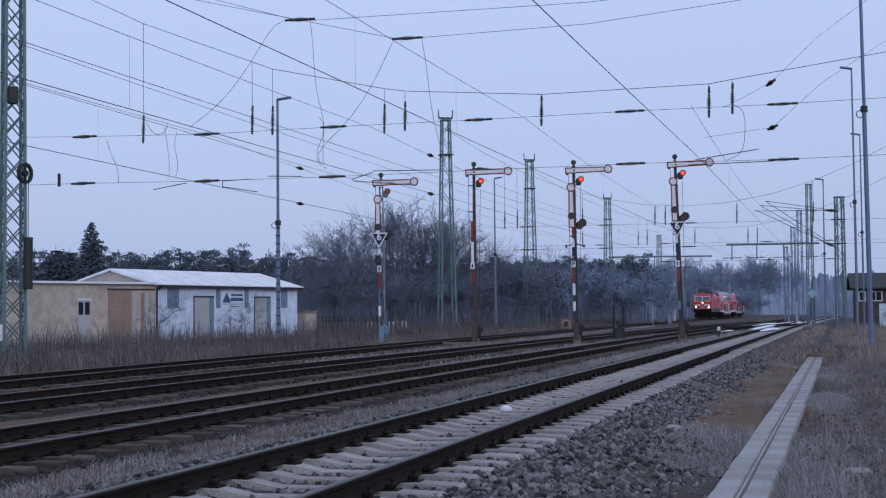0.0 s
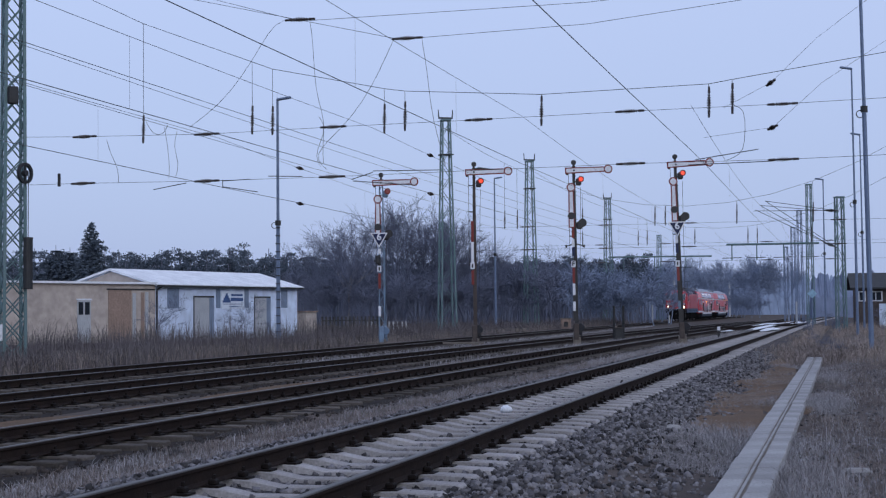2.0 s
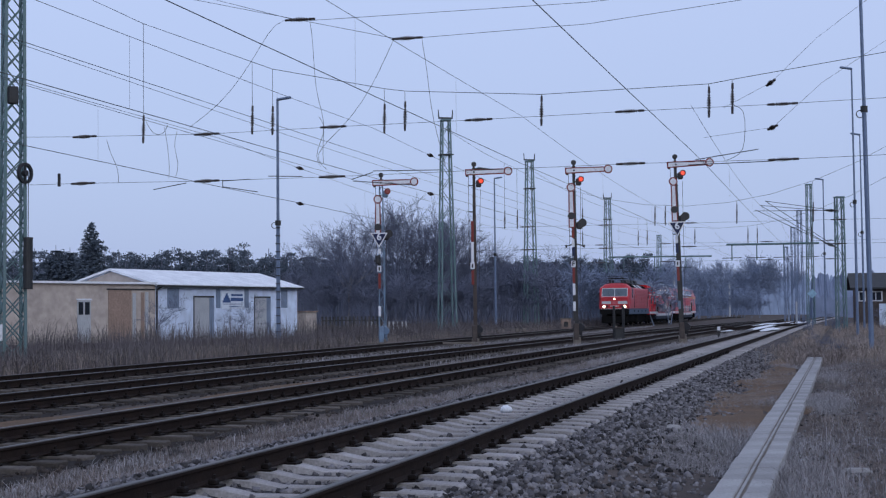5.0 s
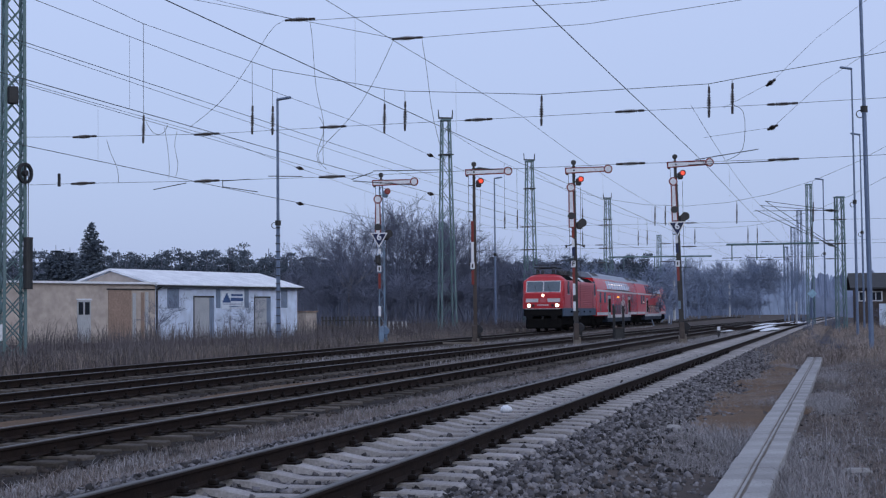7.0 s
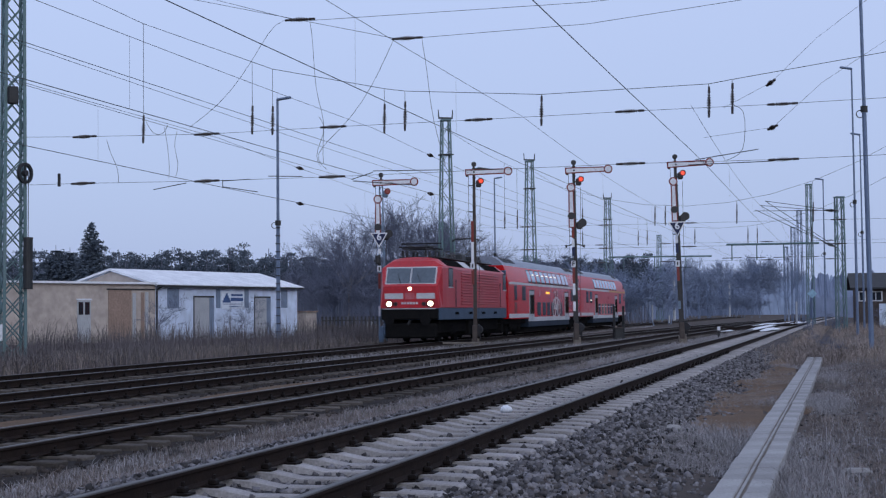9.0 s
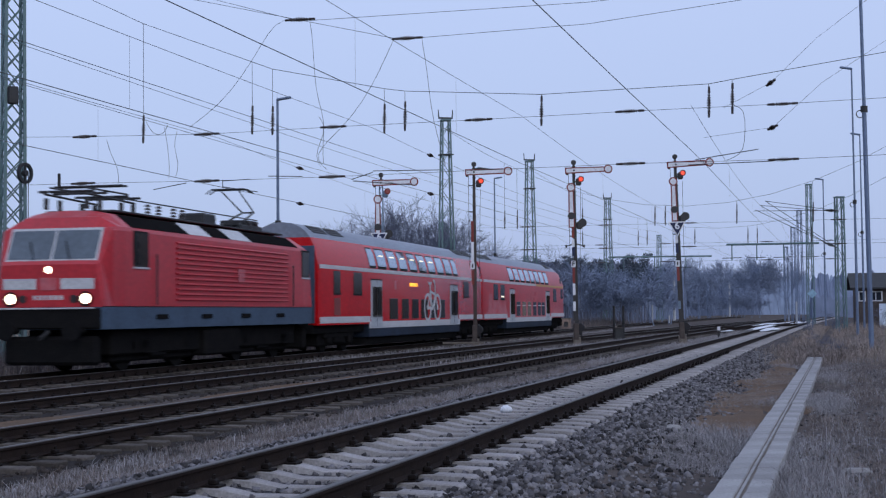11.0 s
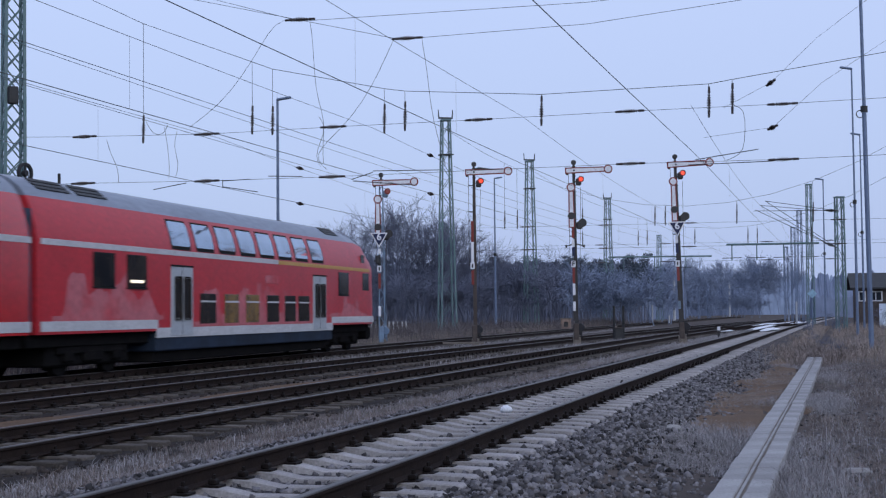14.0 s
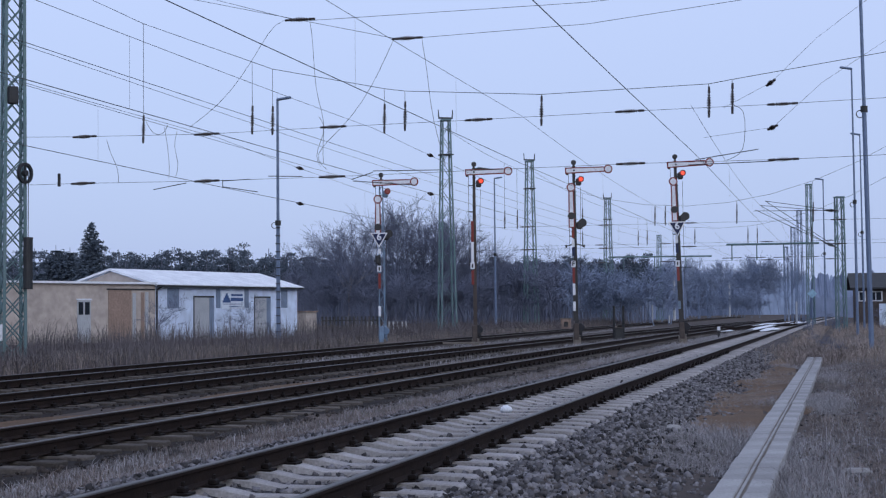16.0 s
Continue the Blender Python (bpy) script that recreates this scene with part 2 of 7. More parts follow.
RAIL_TOP = {1: 0.36, 2: 0.20, 3: 0.20, 4: 0.20}


def track_x(k, y):
    a, b, c = TRACKS[k]
    s = (y - 30) / 30
    return a + b * s + c * s * s


def track_slope(k, y):
    a, b, c = TRACKS[k]
    return (b + 2 * c * (y - 30) / 30) / 30


def on_track(k, y, lat=0.0, z=0.0):
    sl = track_slope(k, y)
    n = math.hypot(1, sl)
    return Vector((track_x(k, y) + lat / n, y - lat * sl / n, z))


def smooth01(x):
    x = np.clip(x, 0, 1)
    return x * x * (3 - 2 * x)


def ground_z(x, y):
    """Height of the ground: the outer track lies on a raised bed."""
    yy = np.clip(y, -40, 300)
    v = x - (3.519 + 8.002 * (yy - 30) / 30 + 0.065 * ((yy - 30) / 30) ** 2)
    up = smooth01((2.75 - np.abs(v)) / 1.1)
    fall = smooth01((yy + 20) / 25)
    dip = 0.035 * smooth01((0.66 - np.abs(v)) / 0.1)
    return (0.16 * up - dip) * fall + 0.02 * np.sin(x * 1.7 + 0.6 * y) * np.sin(0.9 * y - x) * smooth01((np.abs(v) - 2.2) / 1.0) - 0.03


def build_ground():
    ys = np.concatenate([[-400, -150, -60], np.arange(-30, 5, 1.5), np.arange(5, 32, 0.3), np.arange(32, 70, 0.8), np.arange(70, 200, 3), np.geomspace(200, 4000, 20)])
    vs = np.concatenate([-np.geomspace(2500, 30, 18), np.arange(-26, -6, 0.8), np.arange(-6, 9, 0.16), np.arange(9, 30, 0.8), np.geomspace(30, 2500, 18)])
    yc = np.clip(ys, -40, 300)
    cx = 3.519 + 8.002 * (yc - 30) / 30 + 0.065 * ((yc - 30) / 30) ** 2
    X = cx[:, None] + vs[None, :]
    Y = np.repeat(ys[:, None], len(vs), 1)
    Z = ground_z(X, Y)
    verts = np.stack([X, Y, Z], -1).reshape(-1, 3)
    nr, nc = len(ys), len(vs)
    i = (np.arange(nr - 1)[:, None] * nc + np.arange(nc - 1)[None, :]).ravel()
    me = fast_mesh("ground", verts, np.stack([i, i + 1, i + nc + 1, i + nc], -1), M_SOIL)
    me.polygons.foreach_set("use_smooth", [True] * len(me.polygons))
    return tagged(new("ground", me), "dark winter soil with dead grass beside railway tracks", "ground", "", "structure")


build_ground()


def bed_strip(k, name, half, material, y0, y1, label, lift, seed):
    """A bed of ballast with an uneven edge, a little proud of the soil."""
    rng = np.random.default_rng(seed)
    ys = np.concatenate([np.arange(y0, 40, 0.35), np.arange(40, y1, 1.5)])
    us = np.linspace(-1, 1, 23)
    edge_l = half + 0.16 * np.convolve(rng.normal(size=len(ys) + 8), np.ones(5) / 2.2, "same")[4:-4]
    edge_r = half + 0.16 * np.convolve(rng.normal(size=len(ys) + 8), np.ones(5) / 2.2, "same")[4:-4]
    verts = []
    for a, y in enumerate(ys):
        for u in us:
            p = on_track(k, y, u * (edge_r[a] if u > 0 else edge_l[a]))
            edge = 1 - abs(u)
            z = float(ground_z(np.array(p.x), np.array(p.y))) + lift * min(1, edge * 5) + rng.normal() * 0.008 - (0.03 if edge < 0.01 else 0)
            verts.append((p.x, p.y, z))
    nr, nc = len(ys), len(us)
    i = (np.arange(nr - 1)[:, None] * nc + np.arange(nc - 1)[None, :]).ravel()
    me = fast_mesh(name, np.array(verts), np.stack([i, i + 1, i + nc + 1, i + nc], -1), material)
    me.polygons.foreach_set("use_smooth", [True] * len(me.polygons))
    return tagged(new(name, me), label, "ballast", "", "structure")


bed_strip(1, "ballast_bed", 2.15, M_BALLAST, 4, 200, "grey crushed-stone ballast bed of the outer track", 0.0, 3)
for k in (2, 3, 4):
    bed_strip(k, "ballast_bed", 1.75, M_RUSTBED, 4, 190, "rust-stained dark ballast bed under wooden sleepers", 0.015, 10 + k)


# ---- tracks ----
RAIL_PROFILE = [(-0.0625, -0.159), (0.0625, -0.159), (0.0625, -0.148), (0.012, -0.128), (0.009, -0.045), (0.035, -0.035),
                (0.036, -0.012), (-0.036, -0.012), (-0.035, -0.035), (-0.009, -0.045), (-0.012, -0.128), (-0.0625, -0.148)]
HEAD_PROFILE = [(-0.036, -0.012), (0.036, -0.012), (0.034, -0.004), (0.026, 0.0), (-0.026, 0.0), (-0.034, -0.004)]


def sleeper_concrete():
    s, secs = Shape(), []
    for x, top, hw, base in ((-1.3, -0.02, 0.1, 0.15), (-1.27, 0.0, 0.11, 0.15), (-0.95, 0.012, 0.11, 0.15), (-0.55, 0.0, 0.105, 0.148), (-0.3, -0.045, 0.085, 0.12),
                             (0.3, -0.045, 0.085, 0.12), (0.55, 0.0, 0.105, 0.148), (0.95, 0.012, 0.11, 0.15), (1.27, 0.0, 0.11, 0.15), (1.3, -0.02, 0.1, 0.15)):
        secs.append([(x, -base * 0.8, -0.2), (x, base * 0.8, -0.2), (x, hw * 0.86 + 0.006, top - 0.012), (x, hw * 0.86 - 0.012, top), (x, -hw * 0.86 + 0.012, top), (x, -hw * 0.86 - 0.006, top - 0.012)])
    s.loft(secs)
    return s.mesh("sleeper", M_SLEEPER_C, fix=True)


def sleeper_wood(material):
    return Shape().cbox((0, 0, -0.08), (2.6, 0.26, 0.16), 0.012).mesh("sleeper", material)


def fastening(s, m):
    """Rib plate, clip and bolts on either side of a rail foot."""
    s.cbox(None, (0.36, 0.16, 0.02), 0.004, m=m @ pose(0, 0, 0.012))
    for side in (-1, 1):
        s.cbox(None, (0.07, 0.1, 0.05), 0.012, m=m @ pose(side * 0.105, 0, 0.045))
        s.tube(m @ Vector((side * 0.11, 0.0, 0.05)), m @ Vector((side * 0.11, 0.0, 0.105)), 0.018, 0.016, 6)


def build_track(k, label, concrete, y0, y1, n_parts, y_parts):
    t = thing("railway_track", Matrix.Identity(4), label, "railway track", "parallel tracks", "structure")
    top = RAIL_TOP[k]
    ys = np.concatenate([np.arange(y0, 60, 2.0), np.arange(60, y1 + 1, 5.0)])
    for side in (-1, 1):
        for nm, prof, mt in (("rail", RAIL_PROFILE, M_RAIL), ("rail_head", HEAD_PROFILE, M_RAILTOP if k > 0 else M_RAILTOP_RUST)):
            s, secs = Shape(), []
            for y in ys:
                sl = track_slope(k, y)
                n = math.hypot(1, sl)
                c = on_track(k, y, side * 0.7535, top)
                secs.append([(c.x + px / n, c.y - px * sl / n, c.z + pz) for px, pz in prof])
            s.loft(secs)
            part(nm, s, mt, t, "rusty rail with a worn bright head" if nm == "rail" else "", fix=True)
    step = 0.6 if concrete else 0.65
    base = sleeper_concrete() if concrete else sleeper_wood(M_SLEEPER_W)
    rest, clips = Shape(), Shape()
    rest_src = sleeper_wood(M_SLEEPER_WS) if not concrete else base
    rv, rf = [v.co.copy() for v in rest_src.vertices], [tuple(p.vertices) for p in rest_src.polygons]
    y, made = y0, 0
    rng = random.Random(k)
    while y < y1:
        sl = track_slope(k, y)
        ang = -math.degrees(math.atan(sl)) + rng.uniform(-0.6, 0.6)
        c = on_track(k, y, rng.uniform(-0.025, 0.025), top - 0.172)
        m = pose(c.x, c.y, c.z + rng.uniform(-0.008, 0.004), 0, rng.uniform(-0.3, 0.3), ang)
        if y > y_parts and made < n_parts:
            part("sleeper", base, None, t, at=m)
            made += 1
        else:
            rest.add([m @ p for p in rv], rf)
        if y < (48 if concrete else 60):
            for side in (-1, 1):
                fastening(clips, m @ pose(side * 0.7535, 0, 0))
        y += step / math.hypot(1, sl)
    if rest.v:
        tagged(part("far_sleepers", rest, M_SLEEPER_C if concrete else M_SLEEPER_WS, t), kind="stuff")
    tagged(part("rail_fastenings", clips, M_CLIP, t), kind="stuff")
    return t


build_track(1, "railway track on pale concrete sleepers in grey ballast", True, 5, 235, 150, 8)
build_track(2, "old railway track on dark wooden sleepers", False, 5, 235, 130, 14)
build_track(3, "old railway track on dark wooden sleepers in rusty ballast", False, 8, 180, 100, 22)
build_track(4, "main railway track with dark wooden sleepers", False, 10, 300, 100, 30)


# ---- the train: locomotive and two double-deck coaches ----
M_RED = mat("traffic red paint", (0.49, 0.005, 0.008), 0.25, color2=(0.42, 0.006, 0.009), scale=0.8, fine=9, bump=0.0, amount=0.5, spec=0.42)
M_RED_OLD = mat("faded red paint", (0.45, 0.022, 0.032), 0.36, color2=(0.38, 0.018, 0.026), scale=0.9, fine=9, bump=0.0, amount=0.7, spec=0.45)
M_PINK = mat("scrubbed pale red paint", (0.46, 0.13, 0.15), 0.6, color2=(0.46, 0.045, 0.055), scale=1.3, fine=6, bump=0.0, amount=0.9, lo=0.45, hi=0.7)
M_TGREY = mat("roof grey paint", (0.19, 0.22, 0.28), 0.42, color2=(0.14, 0.165, 0.21), scale=0.7, fine=6, bump=0.03, stretch=(0.35, 1, 1))
M_SKIRT = mat("basalt grey skirt", (0.058, 0.090, 0.140), 0.6, color2=(0.04, 0.060, 0.092), scale=1.2, fine=12, bump=0.05, spec=0.2)
M_TUB = mat("dark blue-grey floor tub", (0.018, 0.029, 0.052), 0.65, color2=(0.009, 0.013, 0.020), scale=0.9, fine=6, bump=0.03, spec=0.15)
M_TWHITE = mat("light grey band", (0.52, 0.52, 0.54), 0.5, color2=(0.42, 0.42, 0.44), scale=1.2, fine=12, bump=0.0)
M_TYELLOW = mat("yellow class stripe", (0.52, 0.30, 0.06), 0.45, bump=0.0, amount=0.3)
M_UNDER = mat("underframe black", (0.011, 0.011, 0.012), 0.95, color2=(0.016, 0.015, 0.015), scale=3, fine=20, bump=0.2, spec=0.0)
M_WINSKY = mat("tinted coach glass", (0.37, 0.45, 0.54), 0.06, 0.9, color2=(0.26, 0.32, 0.39), scale=0.3, fine=0.8, bump=0.0, amount=0.15)
M_WINDARK = mat("dark coach glass", (0.034, 0.027, 0.021), 0.15, 0.0, color2=(0.009, 0.009, 0.010), scale=1.1, fine=5, bump=0.0, spec=0.10, amount=1.0)
M_WINWARM = mat("lit coach window", (0.20, 0.12, 0.035), 0.15, 0.0, color2=(0.05, 0.035, 0.02), scale=1.6, fine=6, bump=0.0, amount=0.9, glow=0.10)
M_DOOR = mat("light grey door leaf", (0.36, 0.39, 0.43), 0.5, color2=(0.40, 0.42, 0.45), scale=2, fine=12, bump=0.0)
M_RUBBER = mat("black rubber", (0.02, 0.02, 0.021), 0.8, bump=0.05)
M_LAMP = mat("headlight", (1.0, 0.86, 0.62), 0.2, bump=0, amount=0, glow=5)
M_LED = mat("destination display", (1.0, 0.42, 0.02), 0.3, bump=0, amount=0, glow=1.6)
M_LAMP_GLOW = mat("interior lamp glow", (1.0, 0.86, 0.66), 0.3, bump=0, amount=0, glow=1.2)
M_SCREEN = mat("windscreen glass", (0.12, 0.145, 0.17), 0.08, 0.35, color2=(0.08, 0.10, 0.12), scale=1, fine=8, bump=0.0)
M_LOGO = mat("red emblem", (0.45, 0.03, 0.03), 0.5, bump=0)

COACH_SEC = [(1.385, 0.98), (1.39, 1.6), (1.39, 2.95), (1.385, 3.1), (1.345, 3.35), (1.27, 3.65), (1.16, 3.93), (1.10, 4.05)]
COACH_TOP = [(1.10, 4.05), (0.92, 4.27), (0.70, 4.43), (0.4, 4.55), (0.0, 4.60)]


def coach_y(z):
    for (y0, z0), (y1, z1) in zip(COACH_SEC, COACH_SEC[1:]):
        if z0 <= z <= z1:
            return y0 + (y1 - y0) * (z - z0) / (z1 - z0)
    return COACH_SEC[0][0]


def mirrored(sec):
    left = [(-y, z) for y, z in reversed(sec) if y > 1e-6]
    return list(sec) + left


def curved_panel(x0, x1, z0, z1, side, off, n=5, inset=0.0):
    """A pane that follows the flank's curve, with rounded corners left by its frame."""
    s, secs = Shape(), []
    for k in range(n + 1):
        z = z0 + (z1 - z0) * k / n
        y = coach_y(z) + off
        a = 0.05 if k in (0, n) else 0.0
        secs.append([(x0 + a, side * y, z), (x1 - a, side * y, z), (x1 - a, side * (y - 0.03), z), (x0 + a, side * (y - 0.03), z)])
    s.loft(secs)
    return s


def flat_panel(x0, x1, z0, z1, side, y, t=0.02, b=0.004):
    return Shape().cbox(((x0 + x1) / 2, side * (y - t / 2), (z0 + z1) / 2), (x1 - x0, t, z1 - z0), b)


def bogie(root, x, wheelbase, radius):
    b = Shape()
    for side in (-1, 1):
        b.cbox((x, side * 1.02, 0.62), (wheelbase + 1.0, 0.16, 0.24), 0.03)
        b.cbox((x, side * 1.02, 0.45), (0.9, 0.2, 0.3), 0.05)
        for dx in (-wheelbase / 2, wheelbase / 2):
            b.cbox((x + dx, side * 1.05, radius), (0.34, 0.2, 0.3), 0.05)
    b.cbox((x, 0, 0.58), (wheelbase + 1.7, 1.96, 0.72), 0.05)
    bg = part("bogie", b, M_UNDER, root, "black wheel bogie", fix=True)
    for dx in (-wheelbase / 2, wheelbase / 2):
        for side in (-1, 1):
            w = Shape().disc((x + dx, side * 0.79, radius), (0, 1, 0), radius, 0.13, 24)
            w.disc((x + dx, side * 0.715, radius), (0, 1, 0), radius + 0.03, 0.025, 24)
            part("wheel", w, M_UNDER, bg, "dark steel wheel")


def coach(name, label, half, cab, red, doors, uppers, lowers, ends, stripe_to):
    root = thing(name, pose(0, 300, 0), label, "railway coach", "coaches of the train")
    x_lo, x_hi = -half + 0.12, half - 0.2
    cut = {}
    if cab:
        xs = [-half, -half + 0.06, -half + 0.25, -half + 0.55, -half + 1.1, -half + 1.9, -half + 2.9, -half + 4.2, x_hi - 0.25, x_hi]
        cut = {0: 2.45, 1: 2.75, 2: 3.15, 3: 3.55, 4: 3.98, 5: 4.30, 6: 4.5}
        narrow = {0: 0.93, 1: 0.95, 2: 0.975, 3: 0.99}
    else:
        xs = [x_lo, x_lo + 0.25, x_hi - 0.25, x_hi]
        narrow = {0: 0.96}
    narrow[len(xs) - 1] = 0.96
    shell, roof = Shape(), Shape()
    secs, rsecs = [], []
    for i, x in enumerate(xs):
        top, k = cut.get(i, 9.0), narrow.get(i, 1.0)
        full = COACH_SEC + COACH_TOP[1:]

        def clip(sec):
            out = []
            for y, z in sec:
                if z > top:
                    y *= max(0.0, 1 - (z - top) / 2.4)
                out.append((y * k, min(z, top + 0.015 * (z - top) if z > top else z)))
            return out
        secs.append([(x, y, z) for y, z in mirrored(clip(COACH_SEC))])
        r = [(y, z + (0.004 if cut.get(i) else 0.0)) for y, z in clip(COACH_TOP)]
        rsecs.append([(x, y, z) for y, z in list(r) + [(-y, z) for y, z in reversed(r) if y > 1e-6]])
    shell.loft(secs)
    body = part("body", shell, red, root, "glossy red painted coach shell", fix=True, smooth=True)
    body.data.set_sharp_from_angle(angle=radians(32))
    roof.loft(rsecs)
    part("roof", roof, M_TGREY, root, "dull grey rounded roof", fix=True, smooth=True).data.set_sharp_from_angle(angle=radians(32))
    tub0, tub1 = -half + 5.35, half - 6.3
    part("underfloor_tub", Shape().cbox(((tub0 + tub1) / 2, 0, 0.70), (tub1 - tub0, 2.74, 0.50), 0.03), M_TUB, root, "dark grey low floor skirt")
    part("underfloor_equipment", Shape().cbox(((tub0 + tub1) / 2, 0, 0.33), (tub1 - tub0 - 0.3, 2.4, 0.34), 0.03), M_UNDER, root, "black underfloor equipment")
    part("underframe", Shape().cbox((0, 0, 0.84), (2 * half - 0.3, 2.3, 0.32), 0.02), M_UNDER, root)
    for side in (-1, 1):
        part("stripe", flat_panel(tub0, tub1, 0.80, 1.06, side, 1.396), M_TWHITE, root, "light grey lower band")
        part("stripe", flat_panel(-half + 0.15, tub0 + 0.1, 1.04, 1.27, side, 1.396), M_TWHITE, root)
        part("stripe", flat_panel(tub1 - 0.1, half - 0.3, 1.04, 1.27, side, 1.396), M_TWHITE, root)
        part("stripe", flat_panel(stripe_to if cab else -half + 0.15, half - 0.3, 2.97, 3.11, side, 1.398), M_TWHITE, root)
        if cab:
            part("class_stripe", flat_panel(-half + 0.7, stripe_to - 0.003, 2.97, 3.09, side, 1.398), M_TYELLOW, root, "yellow first class stripe")
        for a, b in uppers:
            w = part("upper_window", curved_panel(a, b, 3.2, 3.9, side, 0.012), M_WINSKY, root, "tinted curved upper-deck window")
            part("window_gasket", curved_panel(a - 0.05, b + 0.05, 3.13, 3.95, side, 0.006), M_RUBBER, w)
            part("sill_strip", curved_panel(a + 0.03, b - 0.03, 3.2, 3.235, side, 0.018, 2), M_RUBBER, w)
        for j, (a, b) in enumerate(lowers):
            w = part("lower_window", flat_panel(a, b, 1.14, 1.98, side, 1.405, 0.03, 0.012), M_WINWARM if (cab and j in (1, 2)) else M_WINDARK, root, "dark lower-deck window")
            if cab:
                part("vent_bar", Shape().cbox(((a + b) / 2, side * 1.41, 1.76), (b - a - 0.06, 0.012, 0.05), 0.003), M_TWHITE, w)
        for a, b, z0, z1 in ends:
            w = part("end_window", flat_panel(a, b, z0, z1, side, 1.405, 0.03, 0.012), M_WINDARK, root, "small dark window")
            part("window_frame", Shape().cbox(((a + b) / 2, side * 1.40, z0 - 0.02), (b - a + 0.05, 0.03, 0.04), 0.005), M_RUBBER, w)
        for a, b in doors:
            d = part("door", flat_panel(a, b, 0.84, 2.68, side, 1.412, 0.03, 0.01), M_DOOR, root, "light grey double door")
            mid = (a + b) / 2
            for c0, c1 in ((a + 0.2, mid - 0.09), (mid + 0.09, b - 0.2)):
                part("door_window", flat_panel(c0, c1, 1.25, 2.42, side, 1.418, 0.02, 0.06 if c1 - c0 > 0.2 else 0.01), M_WINDARK, d)
            part("seal", Shape().box((mid, side * 1.413, 1.75), (0.02, 0.008, 1.8)), M_RUBBER, d)
            part("lintel", Shape().cbox((mid, side * 1.414, 2.70), (b - a + 0.06, 0.02, 0.05), 0.004), M_RUBBER, d)
    for x in (-half + 0.1, half - 0.12):
        if not (cab and x < 0):
            part("gangway", Shape().cbox((x + (0.06 if x > 0 else -0.06), 0, 2.0), (0.25, 1.5, 2.3), 0.08), M_RUBBER, root, "black rubber gangway bellows")
            part("end_shade", Shape().cbox((x, 0, 2.4), (0.02, 2.5, 2.7), 0.005), M_SKIRT, root)
    bogie(root, -half + 3.0, 2.5, 0.46)
    bogie(root, half - 3.4, 2.5, 0.46)
    for x in (half - 1.7, half - 3.6) + (() if cab else (-half + 1.5, -half + 3.4)) + ((-half + 4.1,) if cab else ()):
        for j in range(3):
            for sy in (-1, 1):
                part("roof_vent", Shape().cbox(None, (1.55, 0.11, 0.03), 0.006, m=pose(x, sy * 0.80, 4.375, -38 * sy, 0, 0) @ pose(0, -0.16 + 0.15 * j, 0.0)), M_STEEL_DARK, root)
    return root


